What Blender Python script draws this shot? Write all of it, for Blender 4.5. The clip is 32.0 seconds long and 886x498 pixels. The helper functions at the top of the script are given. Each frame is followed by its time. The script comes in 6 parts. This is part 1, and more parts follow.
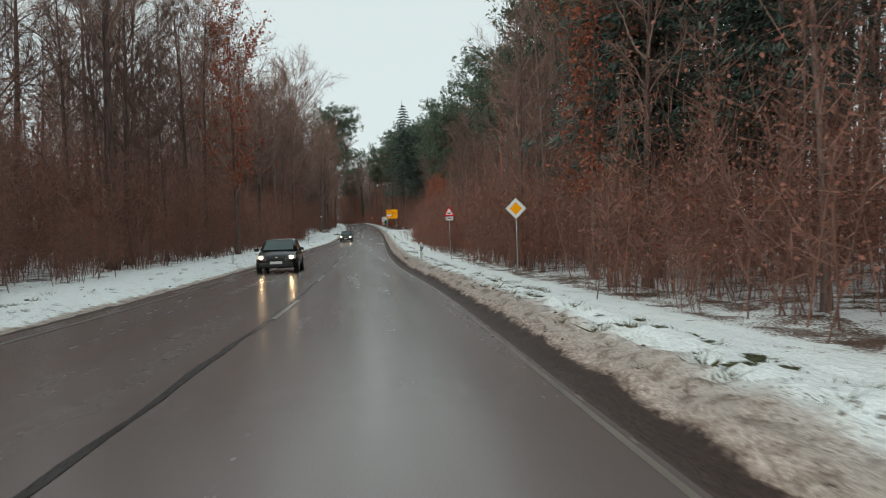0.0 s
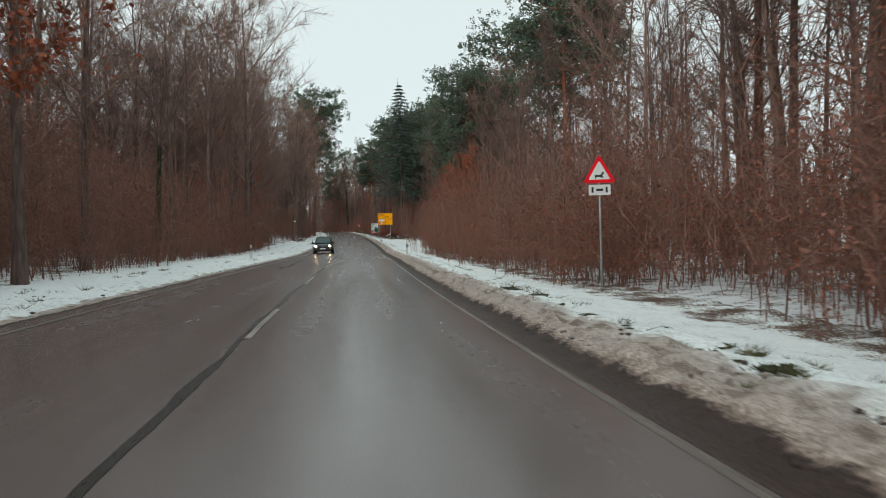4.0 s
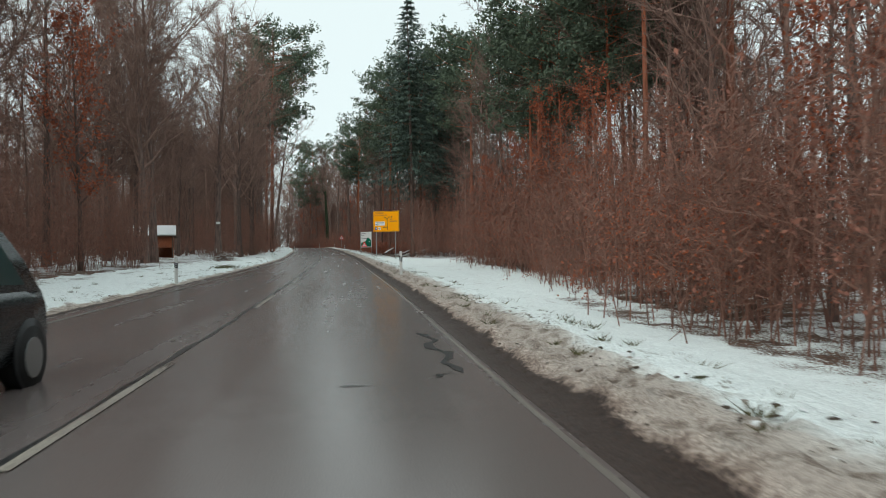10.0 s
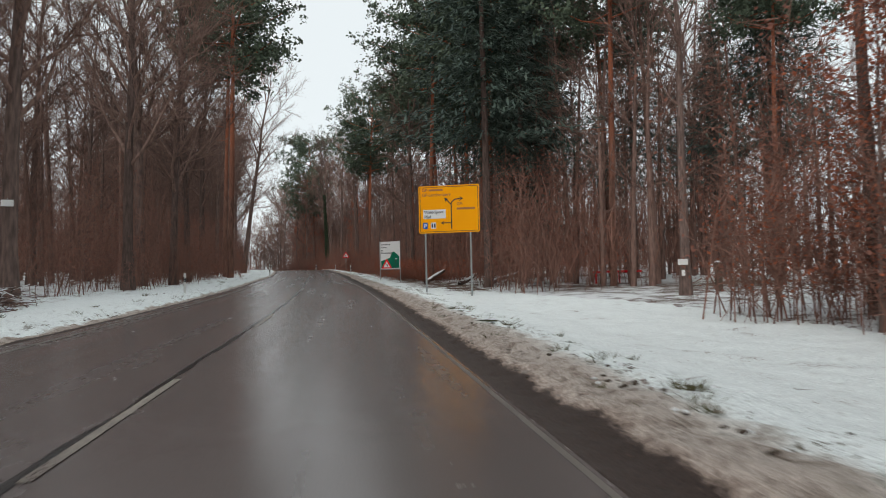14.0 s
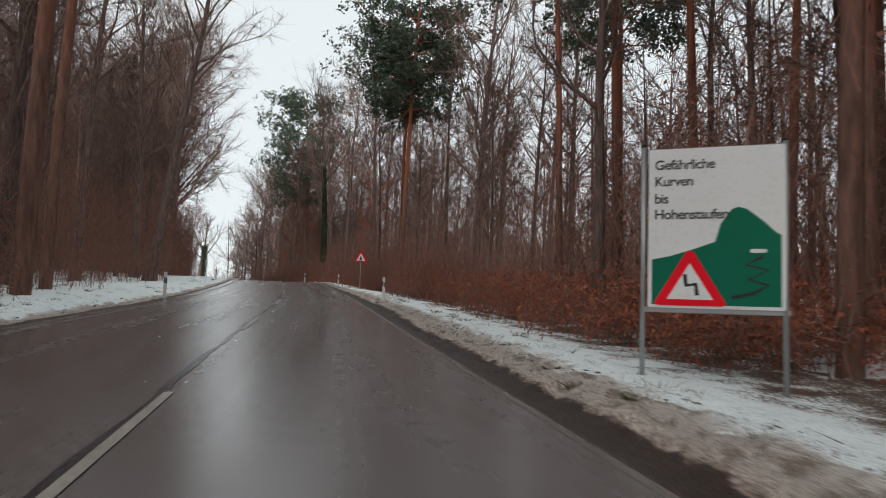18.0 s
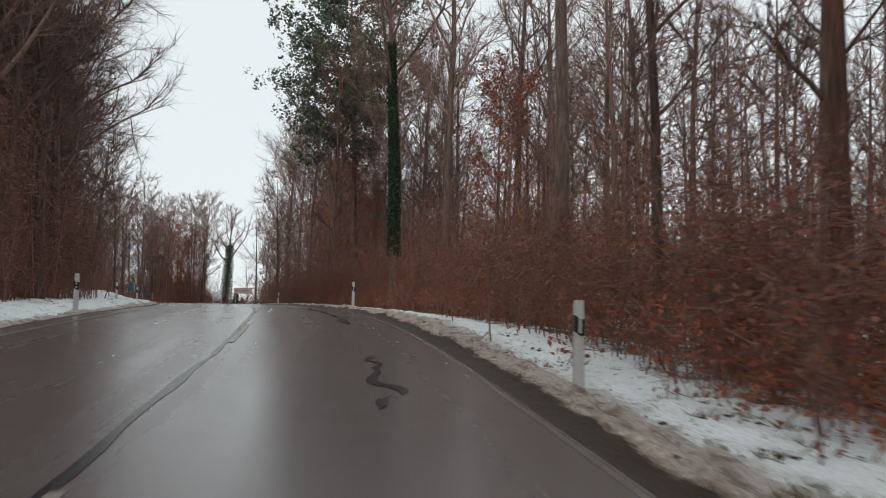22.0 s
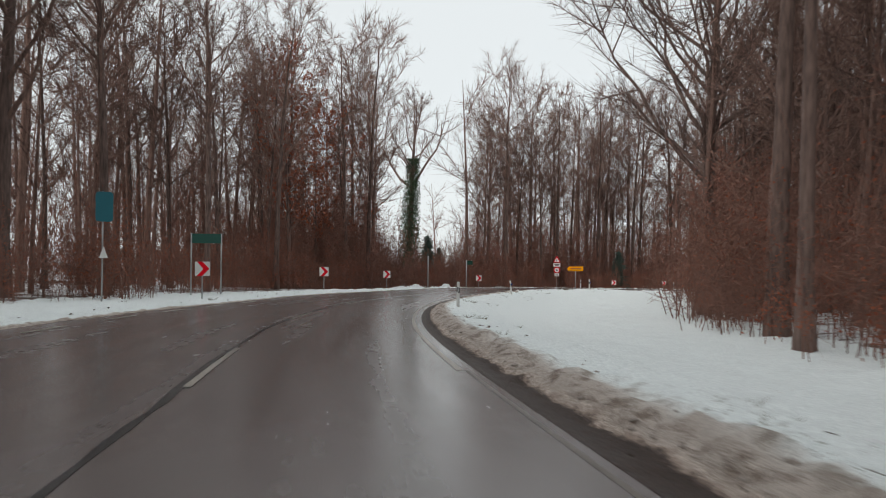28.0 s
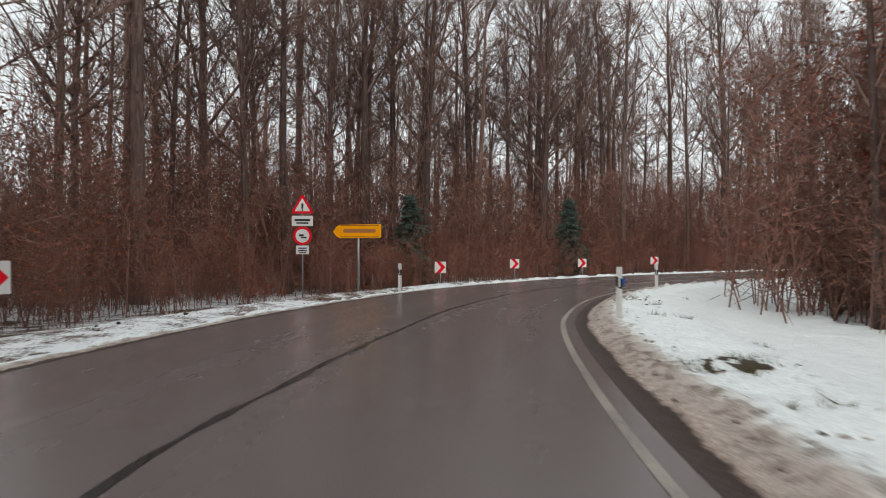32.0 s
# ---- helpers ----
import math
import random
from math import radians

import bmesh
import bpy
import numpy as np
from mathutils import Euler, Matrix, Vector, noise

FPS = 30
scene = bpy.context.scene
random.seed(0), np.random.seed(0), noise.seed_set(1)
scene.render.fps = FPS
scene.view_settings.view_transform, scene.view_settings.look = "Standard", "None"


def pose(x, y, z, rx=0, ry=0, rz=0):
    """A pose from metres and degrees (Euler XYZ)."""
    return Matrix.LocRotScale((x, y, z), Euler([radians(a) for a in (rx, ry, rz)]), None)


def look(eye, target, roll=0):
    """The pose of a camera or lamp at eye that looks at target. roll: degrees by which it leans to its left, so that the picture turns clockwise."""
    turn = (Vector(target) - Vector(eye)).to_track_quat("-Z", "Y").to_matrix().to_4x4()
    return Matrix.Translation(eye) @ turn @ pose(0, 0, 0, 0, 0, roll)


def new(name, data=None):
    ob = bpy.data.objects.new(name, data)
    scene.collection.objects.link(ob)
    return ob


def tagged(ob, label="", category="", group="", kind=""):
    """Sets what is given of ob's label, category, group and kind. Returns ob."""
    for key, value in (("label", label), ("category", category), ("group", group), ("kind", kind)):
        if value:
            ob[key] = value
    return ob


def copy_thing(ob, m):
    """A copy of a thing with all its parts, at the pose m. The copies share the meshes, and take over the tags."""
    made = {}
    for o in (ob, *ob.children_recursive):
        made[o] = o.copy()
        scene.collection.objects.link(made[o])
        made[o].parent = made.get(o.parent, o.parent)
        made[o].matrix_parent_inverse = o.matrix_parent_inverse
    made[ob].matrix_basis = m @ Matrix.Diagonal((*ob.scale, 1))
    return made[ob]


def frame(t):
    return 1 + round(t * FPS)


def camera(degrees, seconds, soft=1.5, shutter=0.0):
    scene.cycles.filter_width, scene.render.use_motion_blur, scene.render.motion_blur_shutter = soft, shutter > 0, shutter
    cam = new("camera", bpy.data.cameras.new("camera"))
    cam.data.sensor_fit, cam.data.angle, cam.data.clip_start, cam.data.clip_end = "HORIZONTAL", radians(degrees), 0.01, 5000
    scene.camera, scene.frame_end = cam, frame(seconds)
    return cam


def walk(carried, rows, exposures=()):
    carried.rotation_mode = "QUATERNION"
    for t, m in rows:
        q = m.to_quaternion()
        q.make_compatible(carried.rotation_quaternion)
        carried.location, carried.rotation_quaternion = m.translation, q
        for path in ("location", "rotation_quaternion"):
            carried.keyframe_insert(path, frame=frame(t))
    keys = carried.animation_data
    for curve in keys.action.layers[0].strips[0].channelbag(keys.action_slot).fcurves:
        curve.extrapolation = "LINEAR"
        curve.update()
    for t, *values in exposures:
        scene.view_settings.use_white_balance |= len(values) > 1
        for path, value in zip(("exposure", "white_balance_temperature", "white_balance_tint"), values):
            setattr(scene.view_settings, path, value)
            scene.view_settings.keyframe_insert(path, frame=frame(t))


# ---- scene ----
cam = camera(62.0, 32.0, 1.0, 0.2)
PATH = [
    (0, (2.094, -7.048, 3.833), (2.039, -5.049, 3.801), -1.9),
    (0.5, (1.495, -2.766, 3.797), (1.433, -0.767, 3.762), -2.0),
    (1, (0.939, 1.829, 3.773), (0.873, 3.828, 3.746), -2.0),
    (1.5, (0.373, 6.759, 3.784), (0.337, 8.758, 3.763), -2.3),
    (2, (-0.233, 11.859, 3.768), (-0.264, 13.859, 3.756), -2.2),
    (2.5, (-0.882, 16.871, 3.781), (-0.907, 18.871, 3.769), -2.4),
    (3, (-1.674, 21.752, 3.801), (-1.691, 23.752, 3.791), -1.6),
    (3.5, (-2.603, 26.719, 3.7), (-2.613, 28.719, 3.695), -1.6),
    (5.5, (-5.218, 46.569, 3.976), (-5.238, 48.569, 3.994), -0.6),
    (6, (-5.796, 51.817, 4.051), (-5.817, 53.817, 4.071), -0.9),
    (6.5, (-6.439, 57.51, 4.151), (-6.458, 59.51, 4.174), -0.8),
    (7, (-7.144, 63.714, 4.285), (-7.151, 65.714, 4.312), -0.7),
    (7.5, (-7.851, 70.178, 4.389), (-7.844, 72.178, 4.419), -0.7),
    (8, (-8.493, 76.21, 4.465), (-8.481, 78.209, 4.499), -1.0),
    (8.5, (-8.987, 81.831, 4.551), (-8.969, 83.831, 4.588), -1.1),
    (9, (-9.556, 87.058, 4.653), (-9.528, 89.057, 4.693), -1.3),
    (9.5, (-10.151, 91.818, 4.685), (-10.119, 93.818, 4.727), -1.3),
    (10, (-10.535, 96.321, 4.72), (-10.506, 98.32, 4.772), -1.2),
    (10.5, (-11.145, 101.159, 4.783), (-11.112, 103.158, 4.842), -1.3),
    (11, (-11.801, 106.594, 4.962), (-11.763, 108.593, 5.023), -0.9),
    (11.5, (-12.429, 112.4, 5.187), (-12.385, 114.399, 5.255), -1.0),
    (12, (-13.014, 118.438, 5.403), (-12.977, 120.436, 5.479), -1.0),
    (12.5, (-13.814, 124.487, 5.598), (-13.772, 126.484, 5.681), -1.3),
    (13, (-14.624, 130.795, 5.778), (-14.582, 132.793, 5.868), -1.4),
    (13.5, (-15.415, 137.38, 5.951), (-15.383, 139.377, 6.053), -1.1),
    (14, (-16.336, 143.785, 6.182), (-16.318, 145.782, 6.294), -1.3),
    (14.5, (-17.28, 150.219, 6.395), (-17.266, 152.215, 6.517), -1.1),
    (16.5, (-20.752, 174.343, 7.206), (-20.729, 176.338, 7.346), 0.5),
    (17, (-21.633, 180.445, 7.471), (-21.601, 182.439, 7.617), 0.6),
    (17.5, (-22.586, 186.661, 7.721), (-22.562, 188.656, 7.864), 0.9),
    (18, (-23.79, 192.864, 7.892), (-23.76, 194.857, 8.052), 1.9),
    (18.5, (-24.622, 198.431, 8.194), (-24.583, 200.424, 8.351), 2.0),
    (19, (-25.522, 204.076, 8.411), (-25.475, 206.069, 8.577), 1.3),
    (19.5, (-26.497, 210.355, 8.765), (-26.465, 212.348, 8.919), 0.9),
    (20, (-27.56, 217.2, 9.013), (-27.544, 219.194, 9.158), 1.1),
    (20.5, (-28.636, 223.684, 9.238), (-28.621, 225.677, 9.395), 0.6),
    (21, (-29.779, 230.227, 9.587), (-29.814, 232.22, 9.749), 0.0),
    (21.5, (-31.063, 236.85, 9.902), (-31.093, 238.843, 10.076), 0.5),
    (22, (-32.428, 243.477, 10.208), (-32.525, 245.468, 10.367), 1.0),
    (22.5, (-33.696, 249.963, 10.675), (-33.802, 251.954, 10.823), 0.4),
    (23, (-35.196, 256.406, 10.96), (-35.363, 258.395, 11.088), 0.5),
    (23.5, (-36.548, 262.656, 11.18), (-36.756, 264.64, 11.316), 0.9),
    (24, (-38.275, 268.84, 11.282), (-38.583, 270.812, 11.413), 2.1),
    (24.5, (-40.561, 275.394, 11.368), (-40.968, 277.347, 11.504), 2.2),
    (25, (-43.302, 282.132, 11.429), (-43.757, 284.077, 11.523), 2.5),
    (26, (-49.688, 296.179, 11.562), (-50.246, 298.097, 11.652), 2.6),
    (26.5, (-53.095, 303.467, 11.558), (-53.658, 305.385, 11.621), 2.5),
    (28.5, (-66.366, 333.026, 10.506), (-66.886, 334.958, 10.523), 0.2),
    (29, (-69.296, 340.583, 10.401), (-69.787, 342.522, 10.421), 0.1),
    (29.5, (-71.692, 348.307, 10.235), (-72.047, 350.275, 10.235), 0.1),
    (30, (-73.562, 355.954, 9.907), (-73.861, 357.931, 9.861), -0.3),
    (30.5, (-74.896, 363.564, 9.545), (-75.022, 365.56, 9.503), -1.1),
    (31, (-75.472, 370.94, 9.366), (-75.339, 372.935, 9.327), -1.8),
    (31.5, (-75.469, 378.124, 9.336), (-75.072, 380.084, 9.292), -0.2),
    (32, (-75.048, 385.38, 9.246), (-74.584, 387.324, 9.204), 0.0),
]
walk(cam, [(t, look(eye, target, roll)) for t, eye, target, roll in PATH],
     [(0, -0.1, 6520, 4.5), (3, -0.04, 6500, 4), (6, 0.05, 6500, 4), (10, 0.15, 6420, 2.5), (13, 0.09, 6600, 9.5), (17, 0.08, 6600, 11.5), (19, 0.05, 6560, 11), (22, 0.05, 6560, 11), (24, 0.0, 6600, 11), (26.5, 0.02, 6700, 12), (28.7, 0.01, 6700, 12), (31.2, 0.0, 6750, 10), (32, 0.16, 6700, 12)])

# ---- light ----
world = bpy.data.worlds.new("overcast_sky")
scene.world = world
world.use_nodes = True
wn = world.node_tree.nodes
wl = world.node_tree.links
sky = wn.new("ShaderNodeTexSky")
sky.sky_type = "NISHITA"
sky.sun_disc = False
sky.sun_elevation = radians(30)
sky.sun_rotation = radians(207)
cloud = wn.new("ShaderNodeMixRGB")
cloud.inputs[0].default_value = 0.94
cloud.inputs[2].default_value = (7.1, 7.7, 7.9, 1)
wl.new(sky.outputs[0], cloud.inputs[1])
wl.new(cloud.outputs[0], wn["Background"].inputs[0])
wn["Background"].inputs[1].default_value = 0.114
sun = new("sun", bpy.data.lights.new("sun", "SUN"))
sun.data.energy, sun.data.angle, sun.data.color = 1.4, radians(40), (1, 0.97, 0.93)
sun.matrix_world = look((0, 0, 60), (47, 94, 0))


# ---- materials ----
def mat(name, rough=0.8, metal=0.0, spec=0.5):
    m = bpy.data.materials.new(name)
    m.use_nodes = True
    b = m.node_tree.nodes["Principled BSDF"]
    b.inputs["Roughness"].default_value, b.inputs["Metallic"].default_value = rough, metal
    b.inputs["Specular IOR Level"].default_value = spec
    return m, m.node_tree.nodes, m.node_tree.links, b


def tex(n, l, scale, detail=4.0, vec=None, kind="ShaderNodeTexNoise"):
    t = n.new(kind)
    t.inputs["Scale"].default_value = scale
    if kind == "ShaderNodeTexNoise":
        t.inputs["Detail"].default_value = detail
    if vec is not None:
        l.new(vec, t.inputs["Vector"])
    return t


def ramp(n, l, fac, stops):
    r = n.new("ShaderNodeValToRGB")
    while len(r.color_ramp.elements) < len(stops):
        r.color_ramp.elements.new(0.5)
    for e, (p, c) in zip(r.color_ramp.elements, stops):
        e.position = p
        e.color = (*c, 1) if len(c) == 3 else c
    l.new(fac, r.inputs[0])
    return r


def mix(n, l, fac, a, b, mode="MIX"):
    m = n.new("ShaderNodeMixRGB")
    m.blend_type = mode
    for i, v in ((0, fac), (1, a), (2, b)):
        if isinstance(v, (int, float)):
            m.inputs[i].default_value = v
        elif isinstance(v, tuple):
            m.inputs[i].default_value = (*v, 1)
        else:
            l.new(v, m.inputs[i])
    return m.outputs[0]


def calc(n, l, op, a, b=0.0, clamp=False):
    m = n.new("ShaderNodeMath")
    m.operation, m.use_clamp = op, clamp
    for i, v in ((0, a), (1, b)):
        if isinstance(v, (int, float)):
            m.inputs[i].default_value = v
        else:
            l.new(v, m.inputs[i])
    return m.outputs[0]


def bump(n, l, b, height, strength, dist):
    k = n.new("ShaderNodeBump")
    k.inputs["Strength"].default_value, k.inputs["Distance"].default_value = strength, dist
    l.new(height, k.inputs["Height"])
    l.new(k.outputs[0], b.inputs["Normal"])


def coords(n):
    return n.new("ShaderNodeTexCoord").outputs["Object"]


def plain(name, color, rough=0.5, metal=0.0, vary=0.18, scale=9.0, dirt=None, spec=0.5):
    """A painted, plastic or metal surface with light soiling at two scales."""
    m, n, l, b = mat(name, rough, metal, spec)
    c = coords(n)
    big, small = tex(n, l, scale * 0.2, 3, c), tex(n, l, scale * 6, 3, c)
    dark = tuple(v * (1 - vary) for v in color)
    base = mix(n, l, big.outputs[0], dark, color)
    if dirt:
        f = ramp(n, l, small.outputs[0], [(0.52, (0, 0, 0)), (0.75, (1, 1, 1))]).outputs[0]
        base = mix(n, l, calc(n, l, "MULTIPLY", f, 0.5), base, dirt)
    l.new(base, b.inputs["Base Color"])
    l.new(calc(n, l, "ADD", calc(n, l, "MULTIPLY", small.outputs[0], 0.25), rough - 0.12, True), b.inputs["Roughness"])
    return m


def asphalt():
    m, n, l, b = mat("wet_asphalt", 0.3)
    uv = n.new("ShaderNodeUVMap").outputs[0]
    sep = n.new("ShaderNodeSeparateXYZ")
    l.new(uv, sep.inputs[0])
    fine, mid = tex(n, l, 90, 4, uv), tex(n, l, 2.2, 5, uv)
    st = n.new("ShaderNodeMapping")
    st.inputs["Scale"].default_value = (1.6, 0.06, 1)
    l.new(uv, st.inputs[0])
    streak = tex(n, l, 1.0, 4, st.outputs[0])
    col = mix(n, l, fine.outputs[0], (0.1, 0.081, 0.077), (0.235, 0.193, 0.184))
    col = mix(n, l, calc(n, l, "MULTIPLY", streak.outputs[0], 0.5), col, (0.11, 0.09, 0.085))
    l.new(col, b.inputs["Base Color"])
    wet = ramp(n, l, mix(n, l, 0.8, mid.outputs[0], streak.outputs[0]), [(0.34, (0.19,) * 3), (0.68, (0.30,) * 3)])
    l.new(wet.outputs[0], b.inputs["Roughness"])
    bump(n, l, b, fine.outputs[0], 0.07, 0.005)
    return m


def snow_verge(side):
    """From the wet road's edge outward: mud, brown slush, crusted grey snow, clean snow with leaf and grass showing through."""
    m, n, l, b = mat("verge_snow_" + side, 0.75, 0, 0.35)
    uv = n.new("ShaderNodeUVMap").outputs[0]
    sep = n.new("ShaderNodeSeparateXYZ")
    l.new(uv, sep.inputs[0])
    c = coords(n)
    wob, lump, fine, grain = tex(n, l, 0.45, 3, c), tex(n, l, 4.5, 5, c), tex(n, l, 26, 4, c), tex(n, l, 95, 3, c)
    along = calc(n, l, "MULTIPLY", sep.outputs[1], 0.002)
    right = side == "right"
    # how wide the dirty band is from place to place
    wide = ramp(n, l, along, [(0.0, (0.38,) * 3), (0.09, (0.45,) * 3), (0.13, (0.4,) * 3), (0.28, (0.48,) * 3), (0.37, (0.44,) * 3), (0.46, (0.54,) * 3), (0.515, (0.4,) * 3), (0.57, (0.56,) * 3), (0.66, (0.56,) * 3), (0.70, (0.34,) * 3), (0.74, (0.28,) * 3)]).outputs[0]
    d = calc(n, l, "DIVIDE", sep.outputs[0], calc(n, l, "MULTIPLY", wide, 2.0))
    d = calc(n, l, "ADD", d, calc(n, l, "MULTIPLY", calc(n, l, "SUBTRACT", wob.outputs[0], 0.5), 0.28))
    crumble = calc(n, l, "MULTIPLY", calc(n, l, "SUBTRACT", mix(n, l, 0.5, lump.outputs[0], fine.outputs[0]), 0.5), 0.62)
    reach_c = ramp(n, l, calc(n, l, "MULTIPLY", sep.outputs[0], 0.2), [(0.04, (0.5,) * 3), (0.16, (1, 1, 1))]).outputs[0]
    d = calc(n, l, "ADD", d, calc(n, l, "MULTIPLY", crumble, reach_c))
    d4 = calc(n, l, "MULTIPLY", d, 0.25)
    k = 1.0 if right else 0.34
    band = ramp(n, l, d4, [(0.0, (0.05, 0.033, 0.028)), (0.108 * k, (0.04, 0.025, 0.02)), (0.126 * k, (0.25, 0.185, 0.155)), (0.15 * k, (0.46, 0.385, 0.34)), (0.27 * k, (0.53, 0.465, 0.42)),
                           (0.33 * k, (0.62, 0.585, 0.55)), (0.41 * k, (0.85, 0.915, 0.925))])
    grit = mix(n, l, ramp(n, l, mix(n, l, 0.5, fine.outputs[0], grain.outputs[0]), [(0.36, (0, 0, 0)), (0.62, (1, 1, 1))]).outputs[0], (0.17, 0.125, 0.10), (0.60, 0.55, 0.51))
    dirty = ramp(n, l, d4, [(0.11 * k, (0, 0, 0)), (0.16 * k, (0.6,) * 3), (0.28 * k, (0.35,) * 3), (0.38 * k, (0, 0, 0))])
    base_c = mix(n, l, dirty.outputs[0], band.outputs[0], grit)
    mud = mix(n, l, ramp(n, l, mix(n, l, 0.45, grain.outputs[0], fine.outputs[0]), [(0.38, (0, 0, 0)), (0.66, (1, 1, 1))]).outputs[0], (0.55, 0.52, 0.5), (1.9, 1.8, 1.7))
    base_c = mix(n, l, ramp(n, l, d4, [(0.1 * k, (1, 1, 1)), (0.2 * k, (0.3,) * 3)]).outputs[0], base_c, mix(n, l, 1.0, base_c, mud, "MULTIPLY"))
    pocket = ramp(n, l, mix(n, l, 0.3, lump.outputs[0], grain.outputs[0]), [(0.40, (0.42, 0.37, 0.33)), (0.52, (1, 1, 1))]).outputs[0]
    base_c = mix(n, l, ramp(n, l, d4, [(0.12 * k, (0.2,) * 3), (0.2 * k, (1, 1, 1)), (0.36 * k, (0.75,) * 3), (0.46 * k, (0, 0, 0))]).outputs[0], base_c, mix(n, l, 1.0, base_c, pocket, "MULTIPLY"))
    spots = ramp(n, l, mix(n, l, 0.5, lump.outputs[0], fine.outputs[0]), [(0.56, (0, 0, 0)), (0.60, (1, 1, 1))])
    patch = ramp(n, l, tex(n, l, 0.35, 4, c).outputs[0], [(0.40, (0.1,) * 3), (0.58, (1, 1, 1))])
    leaf = mix(n, l, fine.outputs[0], (0.06, 0.055, 0.032), (0.16, 0.125, 0.08))
    near = ramp(n, l, d4, [(0.16, (0, 0, 0)), (0.24, (0.6,) * 3), (0.36, (1, 1, 1)), (0.52, (0.9,) * 3), (0.7, (0.2,) * 3)] if right else [(0.05, (0, 0, 0)), (0.12, (1, 1, 1)), (0.3, (0.9,) * 3), (0.6, (0.3,) * 3)])
    f = calc(n, l, "MULTIPLY", calc(n, l, "MULTIPLY", spots.outputs[0], patch.outputs[0]), near.outputs[0], True)
    f = calc(n, l, "MULTIPLY", f, ramp(n, l, along, [(0.69, (1, 1, 1)), (0.72, (0.3,) * 3)]).outputs[0])
    # leaf litter blown over the snow towards the trees
    blown = [(0.0, (0.35,) * 3), (0.24, (0.2,) * 3), (0.378, (0.25,) * 3), (0.396, (0.85,) * 3), (0.48, (0.8,) * 3), (0.6, (0.75,) * 3), (0.65, (0.35,) * 3), (0.68, (0.3,) * 3), (0.71, (0, 0, 0))] if right else [(0.0, (0.2,) * 3), (0.58, (0.3,) * 3), (0.62, (0.2,) * 3)]
    reach = ramp(n, l, along, blown).outputs[0]
    out = ramp(n, l, calc(n, l, "MULTIPLY", sep.outputs[0], 0.1), [(0.17, (0, 0, 0)), (0.42, (1, 1, 1))]).outputs[0]
    v = mix(n, l, 0.5, tex(n, l, 0.9, 5, c).outputs[0], fine.outputs[0])
    under = [(0.0, (0.8,) * 3), (0.245, (0.8,) * 3), (0.265, (0.05,) * 3), (0.376, (0.05,) * 3), (0.386, (1, 1, 1)), (0.6, (0.95,) * 3), (0.65, (0.6,) * 3), (0.68, (0.45,) * 3), (0.70, (0, 0, 0))] if right else [(0.0, (0.45,) * 3), (0.62, (0.5,) * 3), (0.65, (0.3,) * 3)]
    under = ramp(n, l, along, under).outputs[0]
    edge = ramp(n, l, calc(n, l, "MULTIPLY", sep.outputs[0], 0.1), [(0.36, (0, 0, 0)), (0.52, (1, 1, 1))]).outputs[0]
    cover = calc(n, l, "MAXIMUM", calc(n, l, "MULTIPLY", out, reach), calc(n, l, "MULTIPLY", edge, under))
    v = calc(n, l, "ADD", v, calc(n, l, "SUBTRACT", calc(n, l, "MULTIPLY", cover, 0.27), 0.2))
    litter = mix(n, l, ramp(n, l, fine.outputs[0], [(0.35, (0, 0, 0)), (0.65, (1, 1, 1))]).outputs[0], (0.03, 0.021, 0.016), (0.19, 0.105, 0.07))
    base_c = mix(n, l, ramp(n, l, v, [(0.47, (0, 0, 0)), (0.53, (1, 1, 1))]).outputs[0], base_c, litter)
    l.new(mix(n, l, f, base_c, leaf), b.inputs["Base Color"])
    l.new(ramp(n, l, d4, [(0.0, (0.55,) * 3), (0.1 * k, (0.7,) * 3), (0.35, (0.85,) * 3)]).outputs[0], b.inputs["Roughness"])
    bump(n, l, b, mix(n, l, 0.5, lump.outputs[0], fine.outputs[0]), 0.75, 0.08)
    return m


def forest_floor():
    m, n, l, b = mat("forest_floor_litter_and_snow", 0.85, 0, 0.3)
    c = coords(n)
    big, lump, fine = tex(n, l, 0.12, 4, c), tex(n, l, 1.3, 5, c), tex(n, l, 14, 5, c)
    litter = mix(n, l, fine.outputs[0], (0.035, 0.022, 0.015), (0.17, 0.085, 0.045))
    snow = mix(n, l, lump.outputs[0], (0.70, 0.72, 0.73), (0.86, 0.88, 0.89))
    v = mix(n, l, 0.45, big.outputs[0], lump.outputs[0])
    v = mix(n, l, 0.3, v, fine.outputs[0])
    f = ramp(n, l, v, [(0.445, (0, 0, 0)), (0.505, (1, 1, 1))])
    l.new(mix(n, l, f.outputs[0], litter, snow), b.inputs["Base Color"])
    bump(n, l, b, mix(n, l, 0.4, lump.outputs[0], fine.outputs[0]), 0.7, 0.12)
    return m


